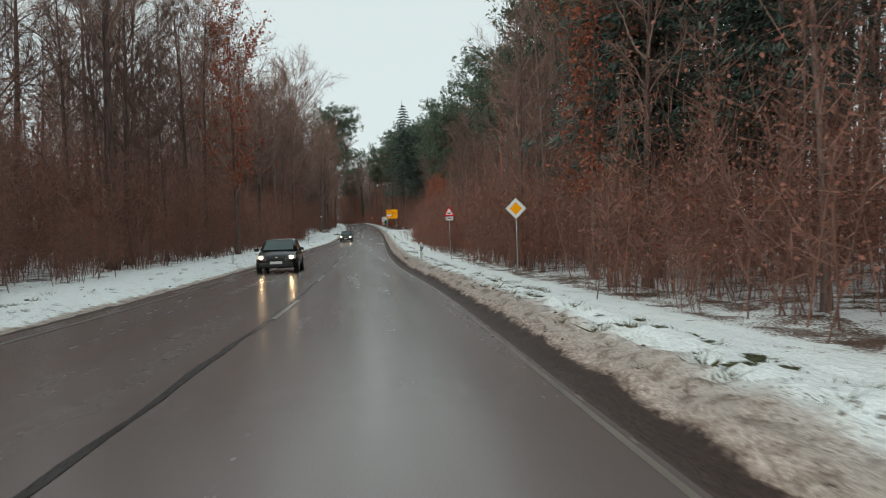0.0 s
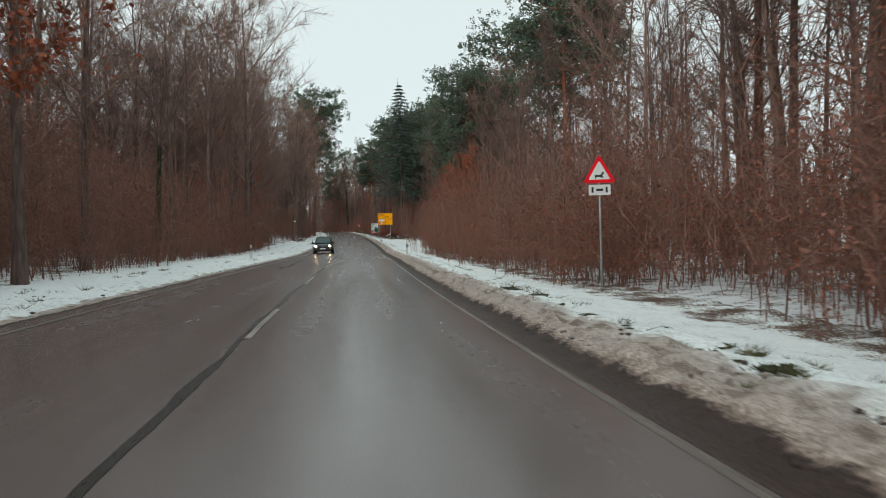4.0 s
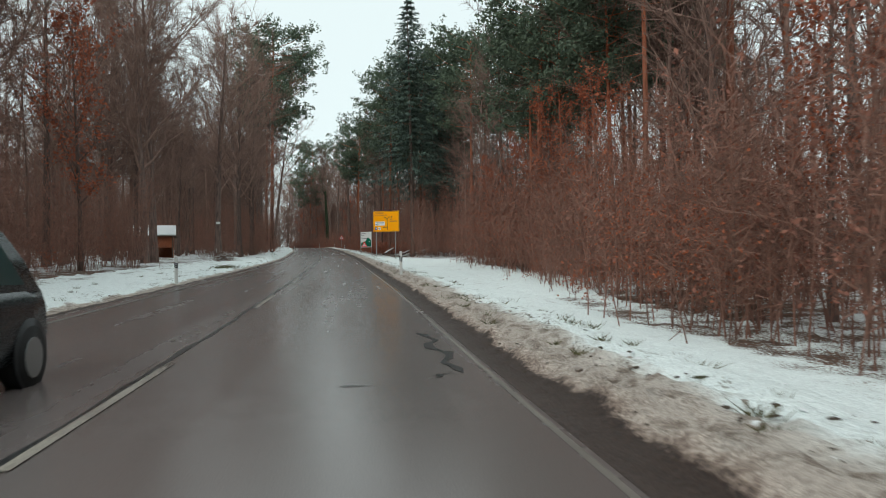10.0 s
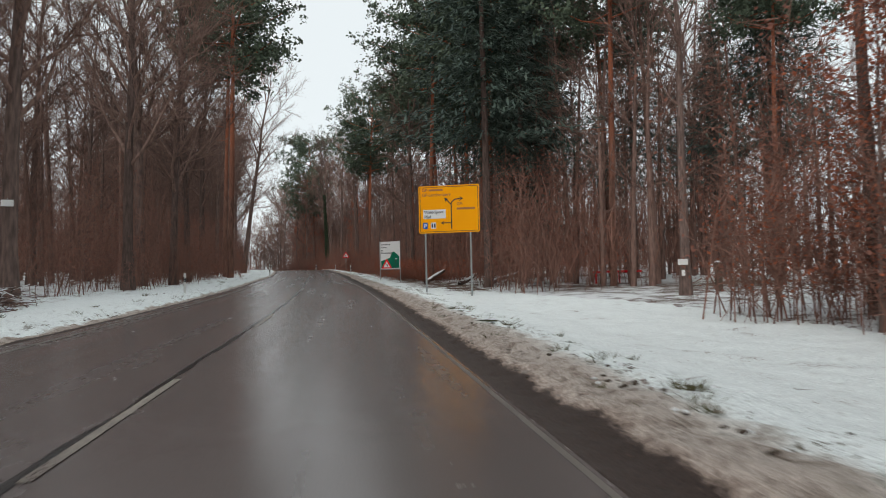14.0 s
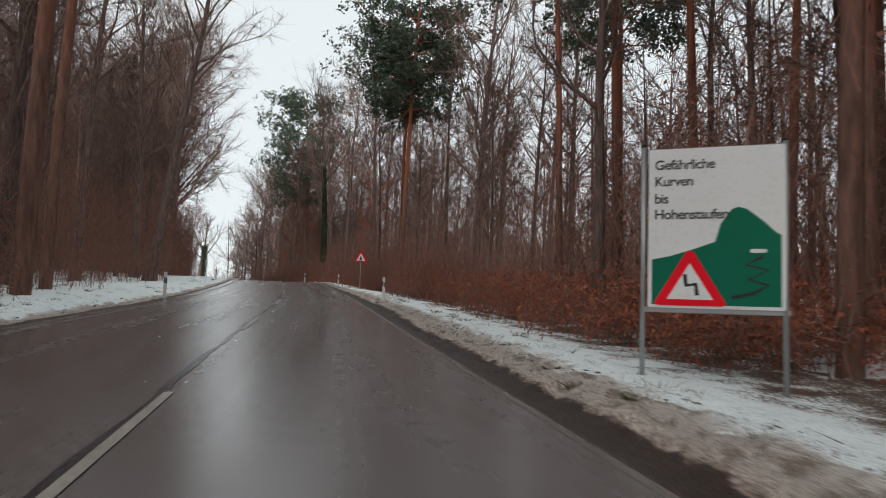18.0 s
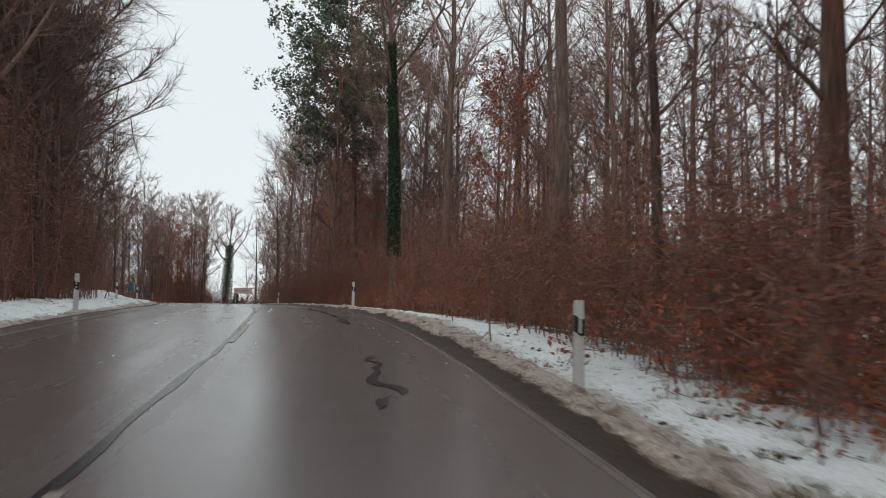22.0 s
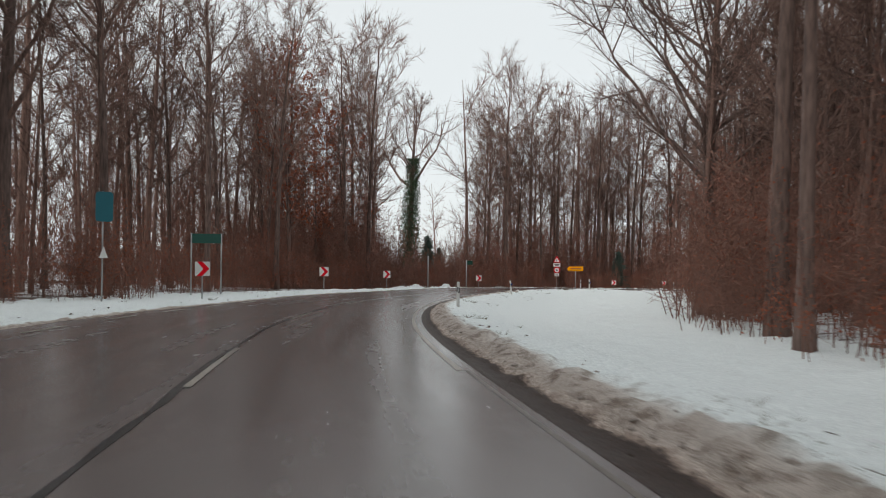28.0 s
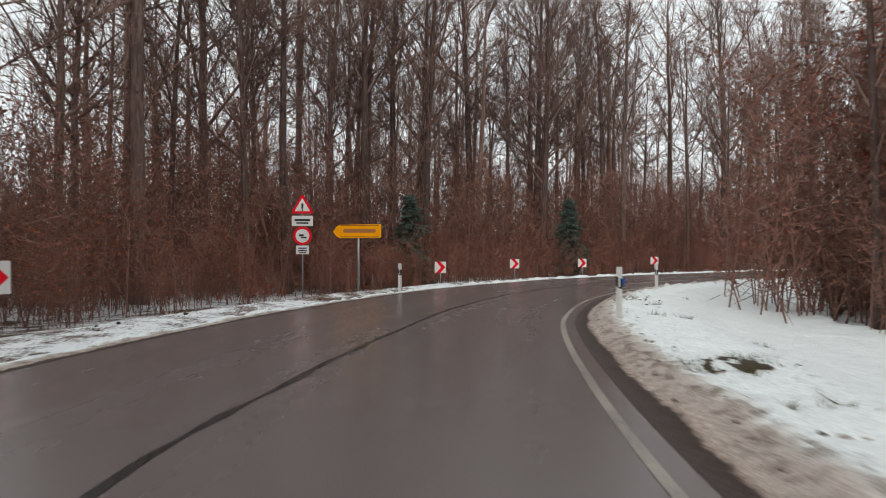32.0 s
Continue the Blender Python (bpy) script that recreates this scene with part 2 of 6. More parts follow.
def bark(name, a, b_, rough=0.9, upper=None, from_to=(0.35, 0.55), height=25.0, island=False):
    m, n, l, b = mat(name, rough, 0, 0.25)
    c = coords(n)
    mp = n.new("ShaderNodeMapping")
    mp.inputs["Scale"].default_value = (9, 9, 1.6)
    l.new(c, mp.inputs[0])
    ridge, big = tex(n, l, 1.0, 6, mp.outputs[0]), tex(n, l, 0.5, 3, c)
    col = mix(n, l, ramp(n, l, ridge.outputs[0], [(0.3, (0, 0, 0)), (0.7, (1, 1, 1))]).outputs[0], a, b_)
    if upper:
        sep = n.new("ShaderNodeSeparateXYZ")
        l.new(c, sep.inputs[0])
        z = calc(n, l, "ADD", calc(n, l, "DIVIDE", sep.outputs[2], height), calc(n, l, "MULTIPLY", calc(n, l, "SUBTRACT", big.outputs[0], 0.5), 0.3))
        up = ramp(n, l, z, [(from_to[0], (0, 0, 0)), (from_to[1], (1, 1, 1))])
        col = mix(n, l, up.outputs[0], col, mix(n, l, ridge.outputs[0], tuple(v * 0.6 for v in upper), upper))
    if island:
        r = n.new("ShaderNodeNewGeometry").outputs["Random Per Island"]
    else:
        r = n.new("ShaderNodeObjectInfo").outputs["Random"]
    hsv = n.new("ShaderNodeHueSaturation")
    l.new(col, hsv.inputs["Color"])
    l.new(calc(n, l, "ADD", calc(n, l, "MULTIPLY", r, 0.55), 0.6), hsv.inputs["Value"])
    l.new(hsv.outputs[0], b.inputs["Base Color"])
    bump(n, l, b, ridge.outputs[0], 0.8, 0.03)
    return m


def foliage(name, a, b_, rough=0.6):
    m, n, l, b = mat(name, rough, 0, 0.3)
    r = n.new("ShaderNodeNewGeometry").outputs["Random Per Island"]
    big = tex(n, l, 0.4, 3, coords(n))
    col = mix(n, l, r, a, b_)
    l.new(mix(n, l, calc(n, l, "MULTIPLY", big.outputs[0], 0.5), col, a), b.inputs["Base Color"])
    return m


def paint(name, cover, even=0.45):
    """Road paint rubbed through to the wet asphalt in patches."""
    m, n, l, b = mat(name, 0.4)
    c = coords(n)
    big, fine = tex(n, l, 0.5, 4, c), tex(n, l, 30, 4, c)
    f = ramp(n, l, mix(n, l, even, big.outputs[0], fine.outputs[0]), [(0.5 - cover * 0.3, (0, 0, 0)), (0.66 - cover * 0.25, (1, 1, 1))])
    l.new(mix(n, l, f.outputs[0], (0.12, 0.09, 0.083), mix(n, l, fine.outputs[0], (0.22, 0.185, 0.155), tuple(v * (0.45 + 0.75 * cover) for v in (0.6, 0.54, 0.46)))), b.inputs["Base Color"])
    l.new(calc(n, l, "ADD", calc(n, l, "MULTIPLY", f.outputs[0], 0.2), 0.25), b.inputs["Roughness"])
    return m


ASPHALT = asphalt()
VERGE_R, VERGE_L = snow_verge("right"), snow_verge("left")
FLOOR = forest_floor()
BARK = bark("grey_brown_bark", (0.09, 0.063, 0.055), (0.235, 0.16, 0.137))
TWIG = bark("brown_twigs", (0.15, 0.098, 0.082), (0.325, 0.208, 0.171))
BARK_FAR = bark("woodland_bark", (0.152, 0.097, 0.081), (0.325, 0.203, 0.167), island=True)
PINE_BARK = bark("pine_bark", (0.11, 0.058, 0.045), (0.25, 0.132, 0.098), upper=(0.42, 0.14, 0.075), from_to=(0.25, 0.5), height=26.0)
THICKET = foliage("thicket_twigs", (0.16, 0.09, 0.07), (0.34, 0.172, 0.13), 0.8)
RUSSET = foliage("russet_dead_leaves", (0.25, 0.068, 0.034), (0.46, 0.137, 0.066), 0.7)
DULL = foliage("dull_brown_leaves", (0.185, 0.082, 0.061), (0.37, 0.153, 0.108), 0.8)
NEEDLE_PINE = foliage("pine_needles", (0.058, 0.085, 0.058), (0.135, 0.17, 0.108), 0.6)
NEEDLE_FIR = foliage("spruce_needles", (0.042, 0.064, 0.054), (0.095, 0.132, 0.104), 0.6)
IVY = foliage("ivy_leaves", (0.026, 0.049, 0.025), (0.072, 0.115, 0.053), 0.55)
GRASS = foliage("withered_grass", (0.05, 0.06, 0.02), (0.16, 0.13, 0.06), 0.7)
LINE = paint("worn_road_paint", 0.48)
LINE_DIM = plain("rubbed_road_paint", (0.235, 0.2, 0.172), 0.5, 0, 0.6, 5)
SEAM = plain("bitumen_seam", (0.016, 0.014, 0.014), 0.3, 0, 0.3, 6)
WHITE = plain("white_plastic", (0.72, 0.72, 0.7), 0.5, 0, 0.25, 6, (0.3, 0.26, 0.22))
BLACK = plain("black_film", (0.015, 0.015, 0.016), 0.4, 0, 0.3)
STEEL = plain("galvanised_steel", (0.42, 0.43, 0.43), 0.45, 0.7, 0.2)
SIGN_WHITE = plain("white_sign_sheet", (0.8, 0.795, 0.78), 0.5, 0, 0.1, 3, (0.62, 0.6, 0.56), 0.25)
SIGN_YELLOW = plain("yellow_sign_sheet", (1.0, 0.39, 0.0015), 0.6, 0, 0.06, 3, None, 0.1)
SIGN_RED = plain("red_sign_sheet", (0.88, 0.010, 0.025), 0.6, 0, 0.08, 3, None, 0.1)
SIGN_GREEN = plain("green_sign_sheet", (0.004, 0.15, 0.085), 0.6, 0, 0.15, 3, None, 0.15)
SIGN_BLUE = plain("blue_sign_sheet", (0.008, 0.10, 0.42), 0.6, 0, 0.12, 3, None, 0.15)
FADED_RED = plain("faded_brown_letters", (0.42, 0.15, 0.03), 0.5)
REFLECTOR = plain("orange_grey_reflector", (0.5, 0.5, 0.5), 0.2)

# ---- the road's line ----
PLAN = [(3.3, -32.2), (0.21, -7.3), (-1.96, 10.6), (-4.58, 28.3), (-6.9, 46.2), (-8.98, 64.1), (-10.98, 82.0), (-13.03, 99.9), (-15.1, 117.8), (-17.34, 135.6), (-19.61, 153.4),
        (-21.99, 171.3), (-24.63, 189.0), (-27.5, 206.8), (-30.35, 224.6), (-33.75, 242.2), (-37.65, 259.7), (-42.87, 276.7), (-50.06, 293.1), (-57.59, 309.4), (-65.02, 325.8),
        (-71.95, 342.6), (-76.49, 360.4), (-77.55, 378.0), (-76.4, 386.5), (-74.1, 394.4), (-70.9, 402.3), (-66.6, 410.0), (-61.0, 416.8), (-54.2, 422.4), (-46, 426.8),
        (-37, 429.9), (-27, 431.6), (-12, 432), (10, 430), (40, 424)]
LEVEL = [2.58, 2.56, 2.51, 2.52, 2.71, 3.01, 3.28, 3.56, 4.10, 4.66, 5.24, 5.86, 6.54, 7.30, 8.07, 8.95, 9.82, 10.12, 10.23, 10.02, 9.49, 9.03, 8.46, 8.1, 7.95, 7.75, 7.45,
         7.15, 6.9, 6.7, 6.55, 6.45, 6.4, 6.3, 6.3, 6.3]


def spline():
    p = np.array([(*a, z) for a, z in zip(PLAN, LEVEL)])
    p = np.vstack([2 * p[0] - p[1], p, 2 * p[-1] - p[-2]])
    out = []
    for i in range(1, len(p) - 2):
        t = np.linspace(0, 1, 24, endpoint=False)[:, None]
        a, b, c, d = p[i - 1:i + 3]
        out.append(0.5 * (2 * b + (c - a) * t + (2 * a - 5 * b + 4 * c - d) * t ** 2 + (3 * b - a - 3 * c + d) * t ** 3))
    q = np.vstack(out)
    s = np.r_[0, np.cumsum(np.hypot(*np.diff(q[:, :2], axis=0).T))]
    grid = np.arange(0, s[-1], 0.5)
    q = np.stack([np.interp(grid, s, q[:, k]) for k in range(3)], 1)
    k = np.ones(17) / 17
    z = np.convolve(np.r_[np.full(8, q[0, 2]), q[:, 2], np.full(8, q[-1, 2])], k, "valid")
    q[:, 2] = z
    tg = np.gradient(q[:, :2], axis=0)
    tg /= np.linalg.norm(tg, axis=1)[:, None]
    return grid - 25.1, q, tg


RS, RQ, RT = spline()          # s is 0 where the walk begins


def bank(s):
    return -0.02 * np.clip((s - 350) / 25, 0, 1) * np.clip((470 - s) / 20, 0, 1)


def profile(s, d):
    """Height over the road's line at d metres to its right."""
    e = np.clip(d, -6, 6)
    h = bank(s) * np.maximum(e - 1.9, 0)
    fall = np.interp(s, [0, 160, 200, 300, 345, 370], [1.0, 1.0, 0.4, 0.4, 0.7, 1.25])
    w = d - right_edge(s)
    right = np.interp(w, [0.3, 0.48, 0.9, 1.5, 5], [0.0, 0.075, 0.12, 0.09, 0.09]) * np.interp(s, [190, 215, 330, 350], [1, 0.2, 0.2, 1]) - fall * np.interp(d, [5.2, 6.5, 8.5, 12, 25], [0, 0.3, 0.55, 0.6, 0.4])
    right = right - 0.14 * np.interp(s, [376, 388, 403, 412], [0, 1, 1, 0]) * np.interp(w, [0.5, 1.4], [0, 1])
    right = right - 0.18 * np.exp(-((s - 261) / 6) ** 2) * np.interp(d, [3.9, 4.5], [0, 1])
    mound = 1.1 * np.exp(-((s - 325) / 11) ** 2) * np.interp(-d, [4.6, 8, 13, 18], [0, 1, 1, 0])
    mound = mound - np.interp(s, [392, 402], [0, 1]) * np.interp(-d, [4.8, 7, 11, 40], [0, 0.4, 0.9, 0.9])
    left = mound + np.interp(-d, [4.0, 4.2, 4.6, 5.2, 6.5, 9.0, 20], [0, 0.01, 0.06, 0.10, 0.14, 0.10, 0.2])
    return h + np.where(d > 0, right, left)


def on_road(s, d):
    """World x, y and the road plane's z at s metres along and d to the right."""
    x, y, z = (np.interp(s, RS, RQ[:, k]) for k in range(3))
    tx, ty = np.interp(s, RS, RT[:, 0]), np.interp(s, RS, RT[:, 1])
    return x + ty * d, y - tx * d, z


def nearest(x, y):
    """s, d of places in the plan."""
    x, y = np.atleast_1d(np.asarray(x, float)), np.atleast_1d(np.asarray(y, float))
    s, d = np.empty(len(x)), np.empty(len(x))
    qx, qy = RQ[::4, 0], RQ[::4, 1]
    for a in range(0, len(x), 4000):
        b = slice(a, a + 4000)
        i = np.argmin((x[b, None] - qx) ** 2 + (y[b, None] - qy) ** 2, axis=1) * 4
        vx, vy = x[b] - RQ[i, 0], y[b] - RQ[i, 1]
        s[b] = RS[i] + np.clip(vx * RT[i, 0] + vy * RT[i, 1], -2, 2)
        d[b] = np.sign(vx * RT[i, 1] - vy * RT[i, 0]) * np.hypot(vx, vy)
    return s, d


def land(x, y):
    """Height of the ground, snow included."""
    s, d = nearest(x, y)
    z = np.interp(s, RS, RQ[:, 2]) + profile(s, d)
    far = np.clip((np.abs(d) - 12) / 30, 0, 1)
    return z + far * 0.5 * np.sin(np.asarray(x) * 0.09) * np.cos(np.asarray(y) * 0.07) + 0.15 * far


def left_edge(s):
    """The asphalt's left edge: it widens at the junction."""
    return np.interp(s, [330, 346, 354, 370, 383, 390, 396, 408], [-4.0, -4.6, -5.7, -5.3, -5.3, -4.5, -3.9, -3.4])


def right_edge(s):
    """Where the asphalt ends and the mud begins on the right."""
    return np.interp(s, [5, 60, 150, 195, 225, 257, 340, 361, 372, 387, 394, 399, 403, 407, 418, 430], [3.46, 3.55, 3.52, 3.61, 3.48, 3.36, 3.4, 3.42, 3.5, 3.45, 3.68, 3.78, 3.45, 3.0, 2.98, 3.2])


def verge_width(s, side):
    return np.interp(s, [128, 142, 180, 190, 338, 352, 372, 400, 412, 420, 432, 450], [7.0, 10.5, 10.5, 7.0, 7.0, 10, 14, 16, 15, 11, 7, 7]) if side > 0 else np.interp(s, [378, 394, 401, 407, 426, 440], [7.0, 1.6, 1.3, 0.45, 0.45, 0.9])


# ---- meshes ----
def mesh_of(name, verts, tris, mats, index=None, uv=None, smooth=False):
    verts, tris = np.asarray(verts, np.float32), np.asarray(tris, np.int32)
    k = tris.shape[1]
    me = bpy.data.meshes.new(name)
    me.vertices.add(len(verts))
    me.vertices.foreach_set("co", verts.ravel())
    me.loops.add(tris.size)
    me.loops.foreach_set("vertex_index", tris.ravel())
    me.polygons.add(len(tris))
    me.polygons.foreach_set("loop_start", np.arange(0, tris.size, k, dtype=np.int32))
    me.polygons.foreach_set("loop_total", np.full(len(tris), k, np.int32))
    if smooth:
        me.polygons.foreach_set("use_smooth", np.ones(len(tris), bool))
    for m in mats if isinstance(mats, (list, tuple)) else [mats]:
        me.materials.append(m)
    if index is not None:
        me.polygons.foreach_set("material_index", np.asarray(index, np.int32))
    if uv is not None:
        u = me.uv_layers.new(name="road")
        u.data.foreach_set("uv", np.asarray(uv, np.float32)[tris.ravel()].ravel())
    me.update(calc_edges=True)
    me.validate()
    return me


def grid_faces(rows, cols):
    i = np.arange(rows * cols).reshape(rows, cols)
    return np.stack([i[:-1, :-1], i[:-1, 1:], i[1:, 1:], i[1:, :-1]], -1).reshape(-1, 4)


def setting(name, me, label, category):
    return tagged(new(name, me), label, category, kind="structure")


# road
ss = np.arange(-24, 500, 0.75)
fr = np.linspace(0, 1, 22)
S2 = np.repeat(ss[:, None], 22, 1)
D2 = left_edge(ss)[:, None] * (1 - fr) + (right_edge(ss) + 0.03)[:, None] * fr
X, Y, Z = on_road(S2, D2)
Z = Z + bank(S2) * np.maximum(D2 - 1.9, 0) - 0.002 * np.abs(D2)
setting("road", mesh_of("road", np.stack([X, Y, Z], -1).reshape(-1, 3), grid_faces(len(ss), 22)[:, ::-1], ASPHALT, uv=np.stack([D2, S2], -1).reshape(-1, 2), smooth=True),
        "wet grey asphalt country road with brown tinge", "road")

# snow-covered verges with a crumbled crust
rough_rng = np.random.default_rng(5)


def verge(name, side, m, label):
    s1 = np.arange(-24, 480, 0.2 if side > 0 else 0.3)
    n = 54 if side > 0 else 40
    out = np.linspace(0, 1, n) ** 1.5
    S, W = np.repeat(s1[:, None], n, 1), out[None] * verge_width(s1, side)[:, None]
    D = right_edge(S) + W if side > 0 else left_edge(S) + 0.1 - W
    X, Y, Z = on_road(S, D)
    Z = Z + profile(S, D)
    if side < 0:
        Z = Z + np.clip((-left_edge(S) - 4.0) / 2, 0, 1) * np.interp(W, [0, 0.4, 1.2, 3], [-0.18, -0.1, 0, 0])
    lump = np.zeros_like(Z)
    for amp, f in ((0.055, 1.7), (0.05, 4.3), (0.03, 9.0)):
        a, b = rough_rng.uniform(0, 6.3, 2)
        lump += amp * np.sin(X * f + 1.7 * np.sin(Y * f * 0.61 + a)) * np.sin(Y * f * 1.13 + 1.5 * np.sin(X * f * 0.7 + b))
    lump += rough_rng.normal(0, 0.026, Z.shape) + 0.03 * rough_rng.random(Z.shape) ** 6
    Z = Z + lump * np.interp(W, [0, 0.25, 0.7, 1.4, 2.4, 4, 7], [0, 0.25, 1.15, 0.9, 0.5, 0.35, 0.7])
    Z[:, 0] -= 0.03
    f = grid_faces(len(s1), n)
    me = mesh_of(name, np.stack([X, Y, Z], -1).reshape(-1, 3), f[:, ::-1] if side > 0 else f, m, uv=np.stack([W, S], -1).reshape(-1, 2), smooth=True)
    return setting(name, me, label, "snowy verge")


verge("verge_right", 1, VERGE_R, "snow verge with brown slush along the road's edge")
verge("verge_left", -1, VERGE_L, "snow verge with dark leaf specks beside the road")

# ground sheet
gx = np.r_[-3000, -1200, -600, -350, np.arange(-260, 141, 2.5), 220, 400, 900, 3000]
gy = np.r_[-3000, -1000, -400, -160, np.arange(-80, 541, 2.5), 640, 900, 1500, 3500]
GX, GY = np.meshgrid(gx, gy)
gs, gd = nearest(GX.ravel(), GY.ravel())
gz = land(GX.ravel(), GY.ravel())
mouth = np.where((gd < 0) & (gs > 330) & (gs < 396), -4.0 - left_edge(gs), 0)
narrow = np.where(gd < 0, 7.0 - verge_width(gs, -1), 7.0 - verge_width(gs, 1))
gz -= np.interp(np.abs(gd) - mouth + narrow, [8.5, 11.5], [0.45, 0.0])
setting("ground", mesh_of("ground", np.stack([GX.ravel(), GY.ravel(), gz], -1), grid_faces(len(gy), len(gx)), FLOOR, smooth=True),
        "forest floor of brown leaf litter with patchy snow", "ground")


def ribbon(name, s0, s1, d, width, m, label, category, lift=0.004, wob=0.0, step=0.75, seed=0):
    """A strip painted or poured on the asphalt, following the road."""
    r = np.random.default_rng(seed)
    n = max(2, int((s1 - s0) / step) + 1)
    s = np.linspace(s0, s1, n)
    off = (d(s) if callable(d) else d) + wob * (np.sin(s * 0.9 + seed) * 0.6 + np.sin(s * 2.3 + seed * 2) * 0.4)
    w = width * (1 + (r.normal(0, 0.25, n) if wob else 0))
    D = np.stack([off - w / 2, off + w / 2], 1)
    S = np.repeat(s[:, None], 2, 1)
    X, Y, Z = on_road(S, D)
    Z = Z + bank(S) * np.maximum(D - 1.9, 0) - 0.002 * np.abs(D) + lift
    me = mesh_of(name, np.stack([X, Y, Z], -1).reshape(-1, 3), grid_faces(n, 2)[:, ::-1], m, uv=np.stack([D, S], -1).reshape(-1, 2))
    return setting(name, me, label, category)


def seam_at(s):
    return np.interp(s, [0, 24, 36, 42, 50, 64, 100, 145, 187, 219, 257, 286, 315, 345, 360, 376, 385, 392, 397, 401, 405, 408, 411, 415, 425], [0.0, 0.08, 0.24, 0.3, 0.16, 0.07, -0.04, -0.02, 0.08, 0.07, 0.13, 0.02, -0.1, -0.03, -0.16, -0.25, -0.1, 0.3, 0.6, 0.4, -0.15, -0.3, -0.15, 0.05, 0.1])


ribbon("seam", -20, 480, seam_at, 0.08, SEAM, "dark bitumen seam between the lanes", "road seam", 0.005, 0.03, 0.6, 3)
ribbon("edge_line_right_worn", -20, 350, lambda s: np.interp(s, [5, 60, 143, 195, 225, 257], [3.39, 3.5, 3.46, 3.55, 3.42, 3.3]), 0.055, LINE_DIM, "rubbed white edge line", "road marking", 0.003)
ribbon("edge_line_right", 350, 480, lambda s: right_edge(s) - 0.2, 0.09, LINE, "white edge line on the curve's inside", "road marking", 0.005)
ribbon("edge_line_left", -20, 345, -3.45, 0.11, LINE_DIM, "worn white edge line", "road marking", 0.005)
for k in range(1, 33):
    ribbon("lane_dash", 12 * k + 0.8, 12 * k + 5.0, lambda s: seam_at(s) + 0.08, 0.09 if k < 30 else 0.07, LINE, "worn cream lane dash on wet asphalt", "road marking", 0.009)

# pale strips painted in place of the bright reflection along the wet seam
for a, e in ((244.2, 252), (268.2, 276)):
    ribbon("lane_line", a, e, 0.05, 0.07, LINE, "thin pale strip painted for the wet seam's reflection", "road marking", 0.009)


def streak(name, points, width, m, label, category, seed=0, lift=0.007):
    """A crooked line on the road through places given as s and d."""
    r = np.random.default_rng(seed)
    p = np.array(points, float)
    k = np.r_[0, np.cumsum(np.hypot(*np.diff(p, axis=0).T))]
    n = max(5, int(k[-1] / 0.22))
    u = np.linspace(0, k[-1], n)
    S, D = np.interp(u, k, p[:, 0]), np.interp(u, k, p[:, 1]) + np.r_[0, np.convolve(r.normal(0, 0.11, n), (0.2, 0.6, 0.2), "same")[1:-1], 0]
    w = width * r.uniform(0.35, 1.5, n)
    w[0] = w[-1] = 0.01
    S2, D2 = np.stack([S - w * 0.3, S + w * 0.3], 1), np.stack([D - w / 2, D + w / 2], 1)
    X, Y, Z = on_road(S2, D2)
    Z = Z + bank(S2) * np.maximum(D2 - 1.9, 0) - 0.002 * np.abs(D2) + lift
    return setting(name, mesh_of(name, np.stack([X, Y, Z], -1).reshape(-1, 3), grid_faces(n, 2)[:, ::-1], m, uv=np.stack([D2, S2], -1).reshape(-1, 2)), label, category)


CRACKS = [[(283.5, 2.09), (280.1, 2.24), (276.3, 2.29), (274.2, 2.18), (273.4, 2.34), (272.5, 2.42), (271.4, 2.34), (269.6, 2.4)], [(282.5, 2.51), (279.4, 2.55)], [(286.9, 2.4), (285.8, 2.64), (284.8, 2.6), (284.0, 2.79), (282.6, 2.78)],
          [(243.5, 2.27), (239.5, 2.2), (237.4, 2.25)], [(239.6, 2.7), (237.8, 2.63), (235.6, 2.55)], [(234.1, 1.87), (235.3, 2.28)], [(237.1, 3.07), (233.9, 3.02)], [(233.7, 2.75), (231.9, 2.86)], [(231.6, 2.5), (229.8, 2.34)],
          [(263.1, 2.26), (261.2, 2.15), (259.9, 2.3)], [(259.9, 2.25), (259.2, 2.03)], [(135.4, 2.83), (134.4, 2.75), (132.8, 2.5)], [(115.2, 3.05), (113.9, 3.19), (111.65, 3.22)], [(111.65, 3.2), (111.35, 2.76)],
          [(111.2, 2.13), (111.1, 2.3)], [(134.7, 0.35), (135.6, 0.3)], [(87.1, -2.05), (83.5, -1.97), (79.6, -2.0), (72.9, -1.9)], [(248, 2.3), (252, 2.5), (256, 2.2)]]
for i, q in enumerate(CRACKS):
    streak("tar_crack", q, 0.15 if i == 0 else 0.09, SEAM, "crooked black tar-filled crack in the asphalt", "crack", i)
for i, q in enumerate([[(290.1, 1.66), (290.5, 2.16), (287.7, 2.1), (287.0, 1.85), (285.5, 2.08)], [(289.5, 1.75), (288.8, 2.1)]]):
    streak("chalk_mark", q, 0.12, LINE, "pale crooked mark on the asphalt", "mark", 40 + i, 0.01)
for k in range(6):
    ribbon("junction_dash", 352 + 4.2 * k, 353.9 + 4.2 * k, -4.8, 0.14, LINE, "short white dash across the side road's mouth", "road marking", 0.009)


